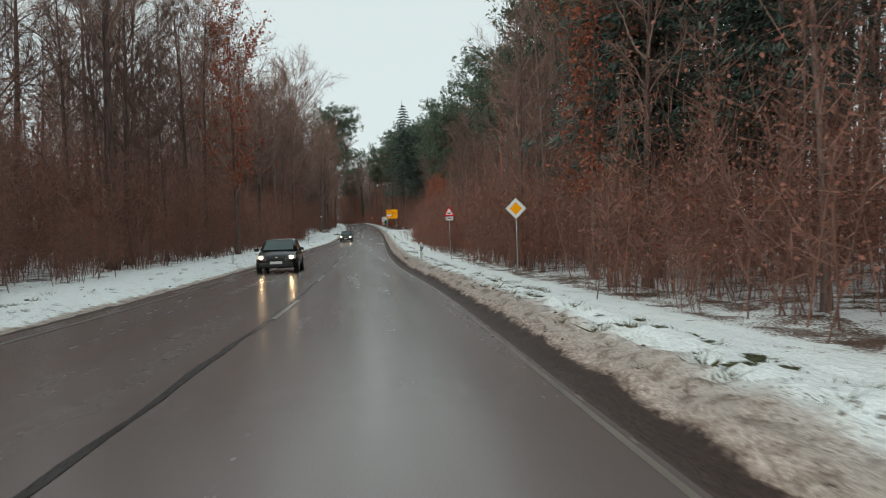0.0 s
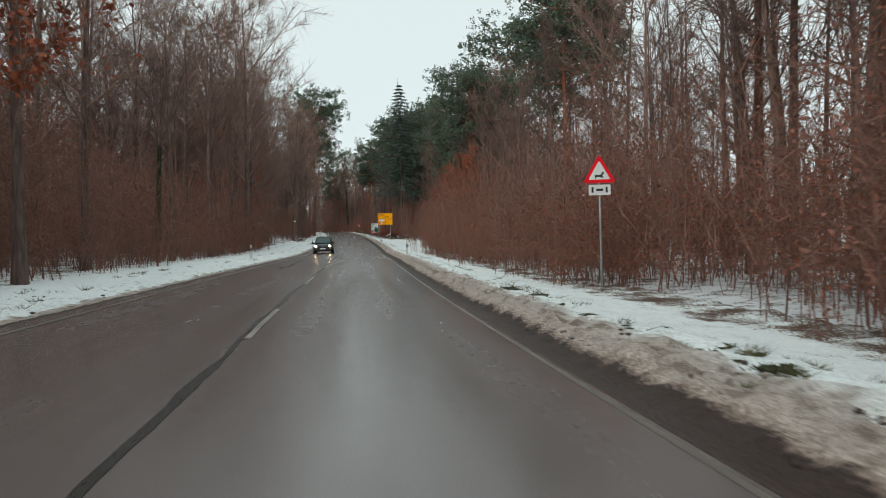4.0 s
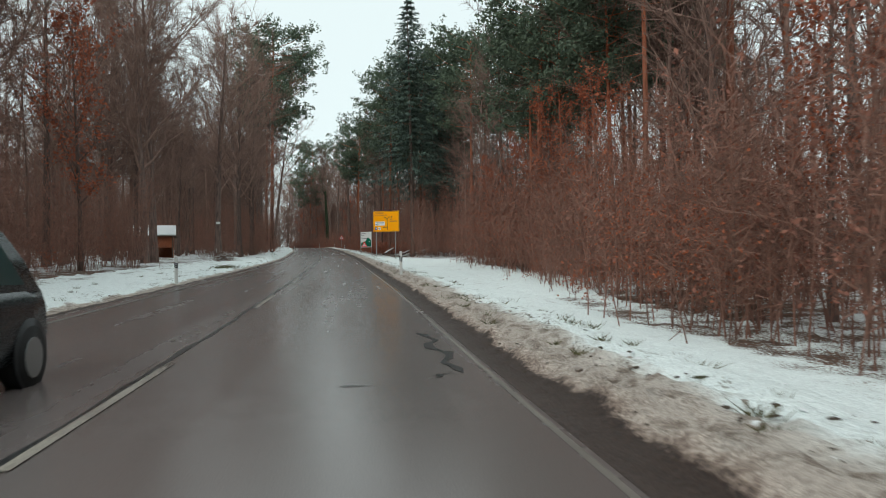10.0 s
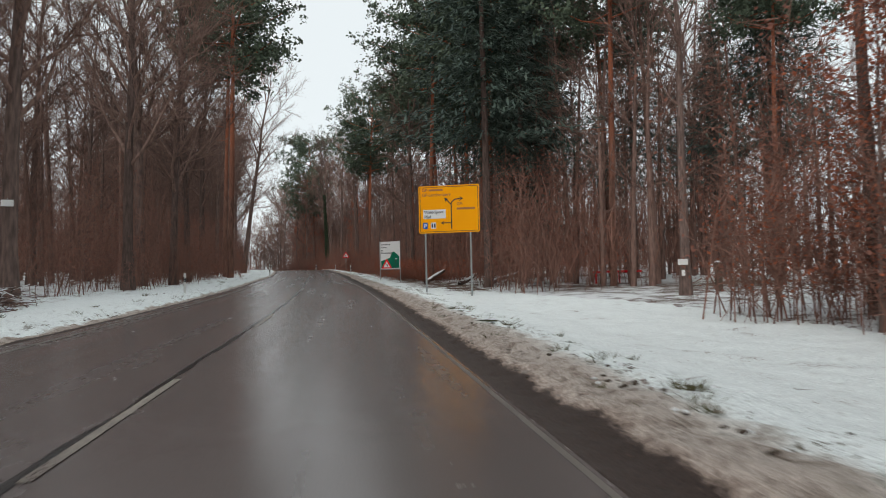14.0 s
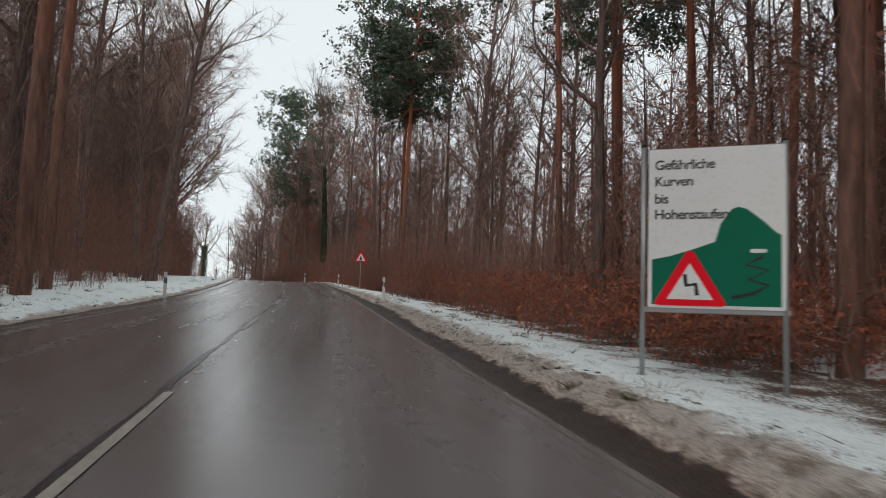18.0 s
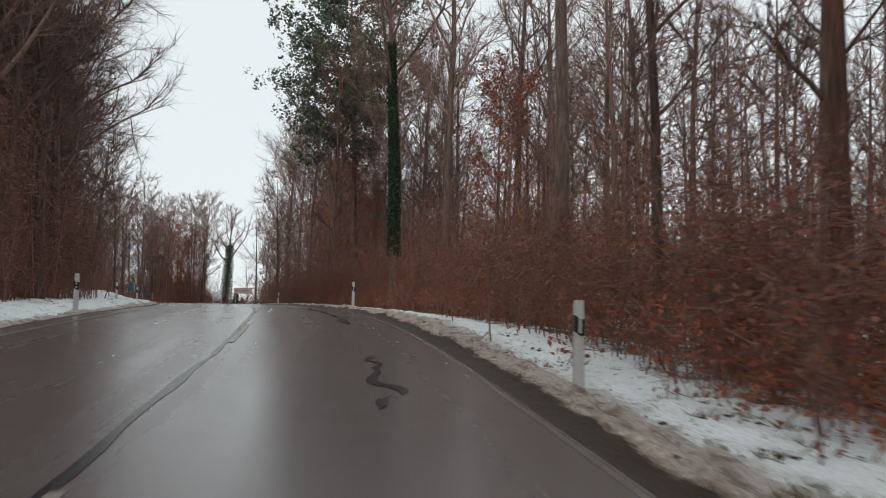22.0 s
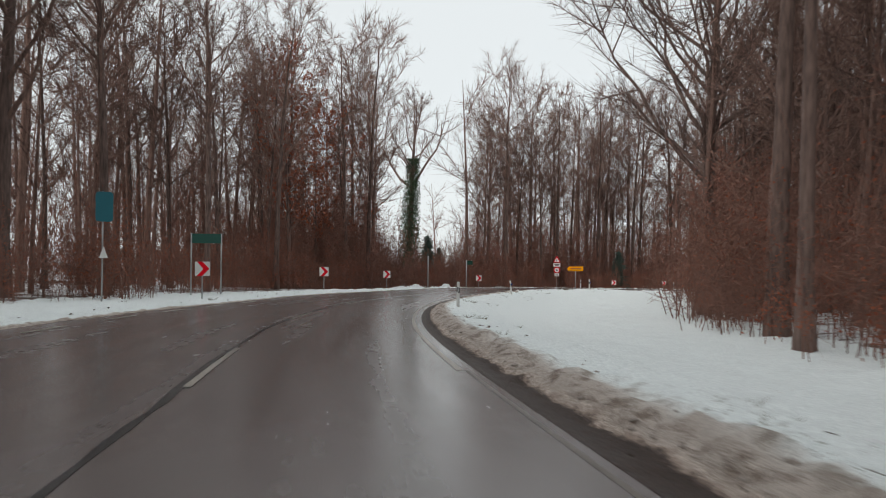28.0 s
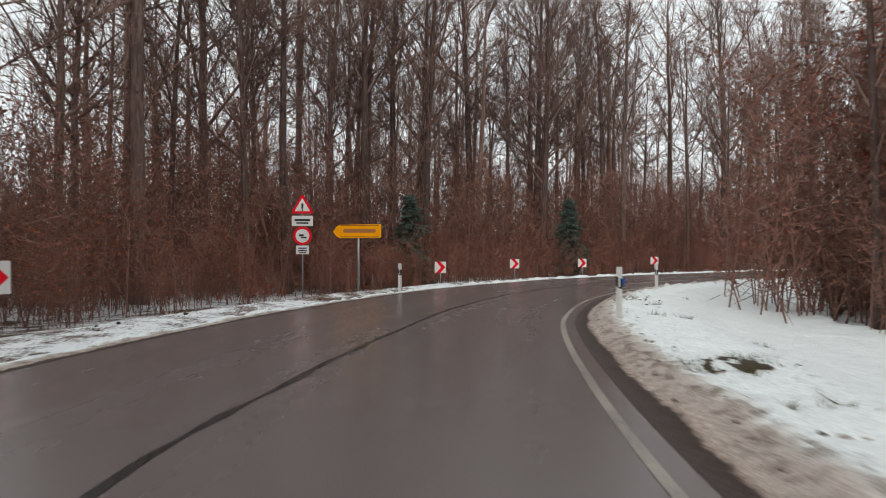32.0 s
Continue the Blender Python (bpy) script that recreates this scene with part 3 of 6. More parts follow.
# ---- vegetation ----
class Geo:
    """Collects triangles."""

    def __init__(self):
        self.v, self.f, self.n = [], [], 0

    def add(self, v, f):
        self.v.append(np.asarray(v, float))
        self.f.append(np.asarray(f, int) + self.n)
        self.n += len(v)

    def tube(self, pts, rad, sides):
        pts = np.asarray(pts, float)
        k = len(pts)
        ax = np.gradient(pts, axis=0)
        ax /= np.linalg.norm(ax, axis=1)[:, None] + 1e-9
        ref = np.array([1.0, 0, 0]) if abs(ax[0, 2]) > 0.7 else np.array([0, 0, 1.0])
        u = np.cross(ax, ref)
        u /= np.linalg.norm(u, axis=1)[:, None] + 1e-9
        w = np.cross(ax, u)
        a = np.arange(sides) * 2 * np.pi / sides
        ring = pts[:, None] + np.asarray(rad)[:, None, None] * (np.cos(a)[None, :, None] * u[:, None] + np.sin(a)[None, :, None] * w[:, None])
        i = np.arange(k * sides).reshape(k, sides)
        j = np.roll(i, -1, 1)
        q = np.concatenate([np.stack([i[:-1], j[:-1], j[1:]], -1).reshape(-1, 3), np.stack([i[:-1], j[1:], i[1:]], -1).reshape(-1, 3)])
        self.add(ring.reshape(-1, 3), q)

    def spikes(self, a, b, r):
        """Many thin three-sided twigs from a to b."""
        a, b = np.asarray(a, float), np.asarray(b, float)
        ax = b - a
        u = np.cross(ax, np.array([0.31, 0.52, 0.79]))
        u /= np.linalg.norm(u, axis=1)[:, None] + 1e-9
        w = np.cross(ax, u)
        w /= np.linalg.norm(w, axis=1)[:, None] + 1e-9
        r = np.broadcast_to(np.asarray(r, float), (len(a),))[:, None]
        v = np.stack([a + u * r, a - u * r * 0.5 + w * r * 0.87, a - u * r * 0.5 - w * r * 0.87, b], 1)
        o = np.arange(len(a))[:, None, None] * 4
        self.add(v.reshape(-1, 3), (o + np.array([[0, 1, 3], [1, 2, 3], [2, 0, 3]])).reshape(-1, 3))

    def blades(self, a, b, r, rng):
        """Many very fine twigs, one sliver each."""
        a, b = np.asarray(a, float), np.asarray(b, float)
        u = np.cross(b - a, rng.normal(size=a.shape))
        u = u / (np.linalg.norm(u, axis=1)[:, None] + 1e-9) * r
        v = np.stack([a + u, a - u, b], 1)
        self.add(v.reshape(-1, 3), np.arange(len(a) * 3).reshape(-1, 3))

    def leaves(self, c, size, rng, flat=0.0):
        """Many small pointed leaves, each of two triangles with a fold."""
        c = np.asarray(c, float)
        n = len(c)
        a = rng.normal(size=(n, 3))
        a[:, 2] *= 1 - flat
        a /= np.linalg.norm(a, axis=1)[:, None]
        b = np.cross(a, rng.normal(size=(n, 3)))
        b /= np.linalg.norm(b, axis=1)[:, None]
        m = np.cross(a, b)
        size = np.broadcast_to(np.asarray(size, float), (n,))[:, None] * rng.uniform(0.6, 1.3, (n, 1))
        v = np.stack([c - a * size * 0.5, c + b * size * 0.3 + m * size * 0.1, c + a * size * 0.5, c - b * size * 0.3 + m * size * 0.1], 1)
        o = np.arange(n)[:, None, None] * 4
        self.add(v.reshape(-1, 3), (o + np.array([[0, 1, 2], [0, 2, 3]])).reshape(-1, 3))

    def arrays(self):
        return np.concatenate(self.v), np.concatenate(self.f)


def unit(v):
    return v / (np.linalg.norm(v, axis=-1, keepdims=True) + 1e-9)


def trunk_line(rng, h, lean=0.03, wob=0.012, n=11):
    t = np.linspace(0, 1, n)
    p = np.zeros((n, 3))
    p[:, 2] = t * h
    a = rng.uniform(0, 6.28)
    p[:, 0] = np.cos(a) * lean * h * t ** 1.4 + np.cumsum(rng.normal(0, wob * h / n * 3, n)) * t
    p[:, 1] = np.sin(a) * lean * h * t ** 1.4 + np.cumsum(rng.normal(0, wob * h / n * 3, n)) * t
    return p


def bare_tree(seed, h, r0, first=0.35, limbs=20, spread=0.26, subs=7, twigs=18, lean=0.03, fork=False, wood=None):
    """A leafless broadleaf tree: trunk, and limbs that part twice into twigs."""
    rng = np.random.default_rng(seed)
    trunk, crown = Geo(), Geo()
    line = trunk_line(rng, h, lean, 0.014)
    t = np.linspace(0, 1, len(line))
    rad = r0 * (1 - 0.93 * t) ** 0.85
    rad[0] *= 1.45
    trunk.tube(line, rad, 9)
    tw_a, tw_b = [], []

    def grow(p0, direction, length, r, sides, steps, up):
        pts, q, dvec = [p0], p0.copy(), direction.copy()
        for _ in range(steps):
            dvec = unit(dvec + rng.normal(0, 0.16, 3) + np.array([0, 0, up]))
            q = q + dvec * length / steps
            pts.append(q)
        pts = np.array(pts)
        crown.tube(pts, np.linspace(r, r * 0.25, steps + 1), sides)
        return pts

    az = rng.uniform(0, 6.28)
    for k in range(limbs):
        f = first + (0.97 - first) * (k + rng.uniform(0, 0.9)) / limbs
        az += 2.4 + rng.normal(0, 0.4)
        p0 = np.array([np.interp(f, t, line[:, i]) for i in range(3)])
        shape = math.sin(min(1.0, (1 - f) / (1 - first) * 0.85 + 0.18) * 2.4)
        el = rng.uniform(0.35, 0.95) + 0.35 * f
        dirn = np.array([math.cos(az) * math.cos(el), math.sin(az) * math.cos(el), math.sin(el)])
        ln = h * spread * max(0.35, shape) * rng.uniform(0.75, 1.25)
        rr = max(0.025, np.interp(f, t, rad) * rng.uniform(0.4, 0.62))
        if fork and k < 2:
            ln, rr = h * 0.5, np.interp(f, t, rad) * 0.75
        pts = grow(p0, dirn, ln, rr, 5, 5, 0.11)
        for j in range(subs):
            g = rng.uniform(0.22, 1.0)
            q0 = np.array([np.interp(g, np.linspace(0, 1, 6), pts[:, i]) for i in range(3)])
            sd = unit(unit(pts[-1] - pts[0]) + rng.normal(0, 0.6, 3) + np.array([0, 0, 0.12]))
            sp = grow(q0, sd, ln * rng.uniform(0.25, 0.5), max(0.016, rr * 0.36), 3, 2, 0.06)
            g2 = rng.uniform(0.15, 1.0, twigs)
            b0 = np.stack([np.interp(g2, np.linspace(0, 1, 3), sp[:, i]) for i in range(3)], 1)
            dv = unit(unit(sp[-1] - sp[0]) + rng.normal(0, 0.65, (twigs, 3)) + np.array([0, 0, 0.15]))
            b1 = b0 + dv * (ln * rng.uniform(0.1, 0.27, (twigs, 1)))
            tw_a.append(b0)
            tw_b.append(b1)
    crown.blades(np.concatenate(tw_a), np.concatenate(tw_b), 0.0145, rng)
    return [("trunk", trunk, BARK), ("crown", crown, wood or TWIG)]


def leafy_oak(seed, h, r0):
    parts = bare_tree(seed, h, r0, 0.25, 20, 0.27, 6, 8)
    rng = np.random.default_rng(seed + 50)
    v, _ = parts[1][1].arrays()
    v = v[rng.integers(0, len(v), 3000)]
    g = Geo()
    g.leaves(v + rng.normal(0, 0.2, v.shape), 0.27, rng)
    return parts + [("dead_leaves", g, RUSSET)]


def ivy_tree(seed, h, r0, climb=0.55, bushy=0.16, foot=0.0):
    parts = bare_tree(seed, h, r0, 0.5, 16, 0.24, 7, 20, fork=True, wood=BARK)
    rng = np.random.default_rng(seed + 9)
    v, _ = parts[0][1].arrays()
    line = v.reshape(-1, 9, 3).mean(1)
    z = (foot + (climb - foot) * rng.random(11000) ** 1.3) * h
    a = rng.uniform(0, 6.28, len(z))
    rr = (r0 * 1.02 + 0.04 + bushy * rng.random(len(z)) ** (2 if bushy < 0.5 else 1.1)) * (1.05 - 0.75 * z / h)
    c = np.stack([np.interp(z, line[:, 2], line[:, 0]) + rr * np.cos(a), np.interp(z, line[:, 2], line[:, 1]) + rr * np.sin(a), z], 1)
    g = Geo()
    g.leaves(c, 0.135 if bushy < 0.5 else 0.21, rng)
    return parts + [("ivy", g, IVY)]


def pine(seed, h, r0, clear=0.58, clumps=30, wide=0.16):
    rng = np.random.default_rng(seed)
    trunk, boughs, needles = Geo(), Geo(), Geo()
    line = trunk_line(rng, h, 0.03, 0.008)
    t = np.linspace(0, 1, len(line))
    trunk.tube(line, r0 * (1 - 0.85 * t) ** 0.8, 9)
    az = 0.0
    for k in range(clumps):
        f = clear + (1.0 - clear) * (k / clumps)
        az += 2.4 + rng.normal(0, 0.3)
        p0 = np.array([np.interp(f, t, line[:, i]) for i in range(3)])
        ln = h * wide * (0.45 + 0.8 * math.sin(min(1.0, (1 - f) / (1 - clear) + 0.16) * 2.5)) * rng.uniform(0.7, 1.2)
        el = rng.uniform(-0.15, 0.35) + 0.5 * (f - clear)
        dv = np.array([math.cos(az) * math.cos(el), math.sin(az) * math.cos(el), math.sin(el)])
        mid = p0 + dv * ln * 0.55 + rng.normal(0, 0.15, 3)
        tip = mid + unit(dv + np.array([0, 0, 0.35])) * ln * 0.45
        boughs.tube([p0, mid, tip], [0.07, 0.045, 0.015], 4)
        for c0, s in ((tip, 1.0), (mid * 0.45 + tip * 0.55, 0.8), (mid + rng.normal(0, 0.4, 3), 0.6)):
            twig = c0 + rng.normal(size=(14, 3)) * np.array([0.8, 0.8, 0.42]) * s * h / 24
            q = twig[rng.integers(0, 14, 170)] + rng.normal(0, 0.17 * h / 24, (170, 3))
            needles.leaves(q, 0.27 * h / 24, rng, 0.2)
    for k in range(7):
        f = rng.uniform(0.3, clear)
        p0 = np.array([np.interp(f, t, line[:, i]) for i in range(3)])
        a = rng.uniform(0, 6.28)
        boughs.tube([p0, p0 + np.array([math.cos(a), math.sin(a), -0.1]) * rng.uniform(0.6, 2.2)], [0.035, 0.01], 3)
    nv = needles.arrays()[1].shape[0]
    needles.add(*boughs.arrays())
    return [("trunk", trunk, PINE_BARK), ("crown", needles, (NEEDLE_PINE, PINE_BARK, nv))]


def spruce(seed, h, r0, base=0.08, wide=0.17):
    rng = np.random.default_rng(seed)
    trunk, needles = Geo(), Geo()
    line = trunk_line(rng, h, 0.008, 0.003)
    trunk.tube(line, r0 * (1 - 0.95 * np.linspace(0, 1, len(line))), 8)
    whorls = 34
    for k in range(whorls):
        f = base + (1 - base) * k / whorls
        ln = h * wide * (1 - f) ** 0.8 * rng.uniform(0.8, 1.15) + 0.25
        n = 7
        a0 = rng.uniform(0, 6.28)
        for j in range(n):
            a = a0 + j * 6.28 / n + rng.normal(0, 0.2)
            l2 = ln * (rng.uniform(0.65, 1.15) if h > 10 else rng.uniform(0.3, 1.3))
            out = np.array([math.cos(a), math.sin(a), 0])
            m = 48 if h > 10 else 30
            u = rng.uniform(0.12, 1, m)
            drop = -0.32 * l2 * u ** 1.3 + 0.12 * l2 * u ** 3
            c = out * (l2 * u)[:, None] + rng.normal(0, 0.10 * l2 ** 0.7, (m, 3)) * np.array([1, 1, 0.35])
            c[:, 2] += f * h + drop
            d0 = unit(out + rng.normal(0, 0.5, (m, 3)) - np.array([0, 0, 0.45]))
            sz = (0.34 + 0.36 * (1 - f)) * (1.0 if h > 10 else 0.6) * rng.uniform(0.6, 1.2, (m, 1))
            side = unit(np.cross(d0, np.array([0, 0, 1.0])))
            v = np.stack([c - d0 * sz * 0.5, c + side * sz * 0.13 - np.array([0, 0, 0.06]), c + d0 * sz * 0.7, c - side * sz * 0.13 - np.array([0, 0, 0.06])], 1)
            o = np.arange(m)[:, None, None] * 4
            needles.add(v.reshape(-1, 3), (o + np.array([[0, 1, 2], [0, 2, 3]])).reshape(-1, 3))
    needles.spikes(np.array([[line[-1][0], line[-1][1], h * 0.97]]), np.array([[line[-1][0], line[-1][1], h * 1.03]]), 0.08)
    return [("trunk", trunk, BARK), ("crown", needles, NEEDLE_FIR)]


def thicket(seed, h, stems=6, leaves=0, spread=0.9, size=0.12, fine=30):
    """A clump of saplings: wood, and dead leaves that still hang on it."""
    rng = np.random.default_rng(seed)
    wood, dead = Geo(), Geo()
    a, b, tips = [], [], []
    for _ in range(stems):
        p0 = np.array([*rng.normal(0, spread * 0.45, 2), -0.1])
        top = p0 + np.array([*rng.normal(0, 0.10 * h, 2), h * rng.uniform(0.55, 1.0)])
        mid = (p0 + top) / 2 + np.array([*rng.normal(0, 0.05 * h, 2), 0])
        wood.tube([p0, mid, top], [0.009 + 0.0024 * h, 0.006 + 0.0013 * h, 0.002], 3)
        g = rng.uniform(min(0.3, 0.75 / h), 1.0, fine)[:, None]
        q = np.where(g < 0.5, p0 + (mid - p0) * g * 2, mid + (top - mid) * (g - 0.5) * 2)
        dv = unit(rng.normal(0, 1, (fine, 3)) + np.array([0, 0, 0.7]))
        e = q + dv * rng.uniform(0.3, 1.0, (fine, 1)) * (0.4 + 0.13 * h)
        k = fine // 2
        dv2 = unit(dv[:k] + rng.normal(0, 0.7, (k, 3)))
        m = (q[:k] + e[:k]) / 2
        a += [q, m]
        b += [e, m + dv2 * rng.uniform(0.25, 0.75, (k, 1)) * (0.6 + 0.06 * h)]
        tips += [e, (q + e) / 2]
    wood.blades(np.concatenate(a), np.concatenate(b), 0.0075 + 0.0009 * h, rng)
    if leaves:
        tips = np.concatenate(tips)
        tips = tips[tips[:, 2] > min(0.8, 0.3 * h)]
        c = tips[rng.integers(0, len(tips), leaves)] + rng.normal(0, 0.18, (leaves, 3))
        dead.leaves(c, size, rng)
    return wood.arrays(), dead.arrays() if leaves else None


def far_tree(seed, h):
    rng = np.random.default_rng(seed)
    g = Geo()
    line = trunk_line(rng, h, 0.04, 0.012, 5)
    t = np.linspace(0, 1, 5)
    g.tube(line, 0.011 * h * (1 - 0.9 * t), 5)
    a, b = [], []
    for k in range(14):
        f = rng.uniform(0.25, 0.95)
        p0 = np.array([np.interp(f, t, line[:, i]) for i in range(3)])
        az, el = rng.uniform(0, 6.28), rng.uniform(0.4, 1.2)
        dv = np.array([math.cos(az) * math.cos(el), math.sin(az) * math.cos(el), math.sin(el)])
        ln = h * 0.22 * rng.uniform(0.7, 1.3)
        p1 = p0 + dv * ln
        g.tube([p0, p1], [0.045, 0.015], 3)
        u = rng.uniform(0.1, 1, (30, 1))
        q = p0 + (p1 - p0) * u
        a.append(q)
        b.append(q + unit(dv + rng.normal(0, 0.6, (30, 3))) * ln * rng.uniform(0.2, 0.6, (30, 1)))
    g.blades(np.concatenate(a), np.concatenate(b), 0.027, rng)
    return g.arrays()


def merged(name, variants, spots, m, label, category):
    """One mesh of many scattered copies; spots: x, y, z, turn, scale, variant."""
    vs, fs, o = [], [], 0
    for x, y, z, r, k, i in spots:
        v, f = variants[int(i)]
        c, s = math.cos(r) * k, math.sin(r) * k
        w = np.empty_like(v)
        w[:, 0], w[:, 1], w[:, 2] = v[:, 0] * c - v[:, 1] * s + x, v[:, 0] * s + v[:, 1] * c + y, v[:, 2] * k + z
        vs.append(w)
        fs.append(f + o)
        o += len(v)
    return tagged(new(name, mesh_of(name, np.concatenate(vs), np.concatenate(fs), m)), label, category, kind="stuff")


def plant(name, parts, label, category, group):
    top = tagged(new(name), label, category, group)
    for pn, g, m in parts:
        v, f = g.arrays()
        if isinstance(m, tuple):
            ob = new(pn, mesh_of(pn, v, f, m[:2], (np.arange(len(f)) >= m[2]).astype(int)))
        else:
            ob = new(pn, mesh_of(pn, v, f, m, smooth=pn == "trunk"))
        ob.parent = top
    return top


def stand(top, x, y, turn=0.0, scale=1.0, sink=0.15, first=False):
    z = float(land([x], [y])[0]) - sink
    m = pose(x, y, z, 0, 0, turn)
    if first:
        top.matrix_basis = m @ Matrix.Diagonal((scale, scale, scale, 1))
        return top
    c = copy_thing(top, m)
    c.scale = (scale, scale, scale)
    return c


def wood_limit(s, d):
    """How far the wood's edge stays from the road's line."""
    return np.where(d > 0, np.interp(s, [0, 20, 118, 134, 146, 178, 190, 205, 240, 262, 338, 345, 352, 372, 392, 408, 414, 420, 430, 460], [8.8, 8.1, 8.1, 10.0, 12.8, 13.6, 8.6, 7.7, 7.1, 6.5, 6.7, 8.0, 11, 14.5, 18, 19, 16.5, 13, 9.8, 8.5]),
                    np.interp(s, [0, 120, 140, 185, 200, 300, 335, 350, 375, 392, 410], [8.8, 9.0, 11, 11.5, 7.6, 7.6, 10, 18, 12.5, 9.0, 12.5]))


def clear_of_woods(s, d, low=True):
    """Where no tree stands in the way: off the road, verges, inner field, forest track, hut clearing and side road."""
    free = np.abs(d) > wood_limit(s, d)
    track = (d > 0) & (s > 176 - 0.05 * d) & (s < 186 + 0.35 * (d - 8)) & (d < 40)
    hut = (d < 0) & (np.hypot(s - 191, d + 18) < 6.5)
    lane = (d < 0) & (s > 350 - 0.3 * (-d - 8)) & (s < 363 - 0.3 * (-d - 8)) & (d > -17)
    x, y, _ = on_road(s, d)
    for ex, ey in ((-11.8, 106.6), (-13.0, 118.4), (-14.6, 130.8)):      # open rows towards the hut
        ux, uy = -41.0 - ex, 178.8 - ey
        q = np.hypot(ux, uy)
        along, across = ((x - ex) * ux + (y - ey) * uy) / q, np.abs((x - ex) * uy - (y - ey) * ux) / q
        hut = hut | ((along > 0) & (along < q + 2) & (across < (2.4 if low else 0.5)))
    bearing = np.degrees(np.arctan2(x + 74.9, y - 363.6))
    gap = (bearing > -23) & (bearing < -11.5) & (np.hypot(x + 74.9, y - 363.6) > 22) & (np.hypot(x + 74.9, y - 363.6) < 95)
    field = (d > 0) & (x < -57.6) & (y > 372) & (y < 412)
    return free & ~track & ~hut & ~lane & ~gap & ~field


rng = np.random.default_rng(11)
kinds = []
for i, (h, r, first, limbs, spread) in enumerate([(23, 0.24, 0.38, 18, 0.24), (20, 0.19, 0.30, 18, 0.25), (25, 0.29, 0.42, 19, 0.23), (18, 0.15, 0.25, 17, 0.24), (22, 0.21, 0.45, 15, 0.22),
                                                  (24, 0.33, 0.28, 22, 0.29)]):
    kinds.append(plant("bare_tree", bare_tree(100 + i, h, r, first, limbs + 2, spread, 7, 24), "leafless broadleaf tree with grey-brown bark in leaf litter", "tree", "trees along the road"))
pines = [plant("pine_tree", pine(200 + i, h, r, c, 33, w), "tall Scots pine with orange upper trunk and green crown", "tree", "pines")
         for i, (h, r, c, w) in enumerate([(27, 0.24, 0.6, 0.16), (25, 0.2, 0.66, 0.15), (29, 0.27, 0.58, 0.18)])]
firs = [plant("spruce_tree", spruce(300 + i, h, r, b, w), "dark green spruce with drooping boughs", "tree", "spruces") for i, (h, r, b, w) in enumerate([(32, 0.3, 0.3, 0.27), (24, 0.22, 0.22, 0.2), (5.5, 0.06, 0.03, 0.22)])]
dense = plant("bare_tree", bare_tree(160, 23, 0.28, 0.26, 25, 0.33, 9, 28), "broad-crowned leafless tree with grey-brown bark", "tree", "trees along the road")
oak = plant("oak_tree", leafy_oak(400, 19, 0.2), "tree still holding russet dead leaves", "tree", "oaks")
ivies = [plant("ivy_tree", ivy_tree(500 + i, h, r, c, 0.14 + 0.95 * i, 0.13 - 0.12 * i), "leafless tree with trunk wrapped in dark ivy", "tree", "ivy-clad trees") for i, (h, r, c) in enumerate([(24, 0.24, 0.62), (22, 0.44, 0.7)])]
used = set()
taken = []


def put(top, x, y, turn=0.0, scale=1.0):
    first = top.name not in used
    used.add(top.name)
    taken.append((x, y))
    return stand(top, x, y, turn, scale, first=first)


# trees with a known place
put(firs[0], -13.0, 191.2, 20, 1.06)
put(firs[0], -10.2, 196.0, 140, 0.9)
put(pines[0], -5.6, 188.5, 70, 1.0)
put(firs[1], 11.0, 215.0, 210, 1.1)
put(firs[0], 5.2, 190.0, 10, 0.93)
lean = put(kinds[2], *[float(v) for v in on_road(250, -8.0)[:2]], 0, 1.1)
lean.rotation_euler = (radians(-1), radians(6.5), radians(20))
put(pines[2], -2.0, 204.0, 45, 1.05)
put(pines[1], 2.0, 183.0, 45, 0.85)
put(pines[2], -44.3, 314.5, 60, 1.1)
for x, y, k, sc in ((4.6, 133.5, 2, 1.0), (4.4, 150.5, 0, 0.92), (8.1, 102.7, 0, 1.0), (12.2, 108.4, 1, 1.1), (10.3, 64.0, 0, 0.95), (13.4, 60.0, 1, 1.0)):
    put(pines[k], x, y, x * 50 % 360, sc)
put(pines[2], -36.5, 216.0, 200, 1.2)
put(pines[1], -38.6, 221.5, 20, 1.28)
put(oak, -17.0, 55.0, 30, 1.0)
put(kinds[5], *[float(v) for v in on_road(236, -11.5)[:2]], 40, 1.1)
put(kinds[5], -32.2, 171.2, 120, 1.0)
for s, d, sc in ((24, -13, 0.8), (36, -16, 0.85), (47, -12.5, 0.8), (196, -9.6, 1.1), (206, -9.0, 1.0), (214, -9.4, 1.0)):
    put(dense, *[float(v) for v in on_road(s, d)[:2]], s * 29 % 360, sc)
put(kinds[2], -29.7, 267.3, 200, 1.0)
put(ivies[0], -37.0, 283.4, 0, 1.0)
put(ivies[0], -21.4, 77.5, 120, 0.5)
put(ivies[1], -98.0, 432.5, 30, 1.25)
put(kinds[5], -88.4, 446.4, 10, 1.1)
put(firs[2], -94.5, 430.0, 0, 0.6)
put(firs[2], -92.2, 423.2, 40, 1.3)
put(firs[2], -90.9, 424.4, 130, 1.0)
put(firs[2], -66.7, 428.9, 60, 1.05)
put(firs[2], -53.0, 437.0, 100, 1.15)

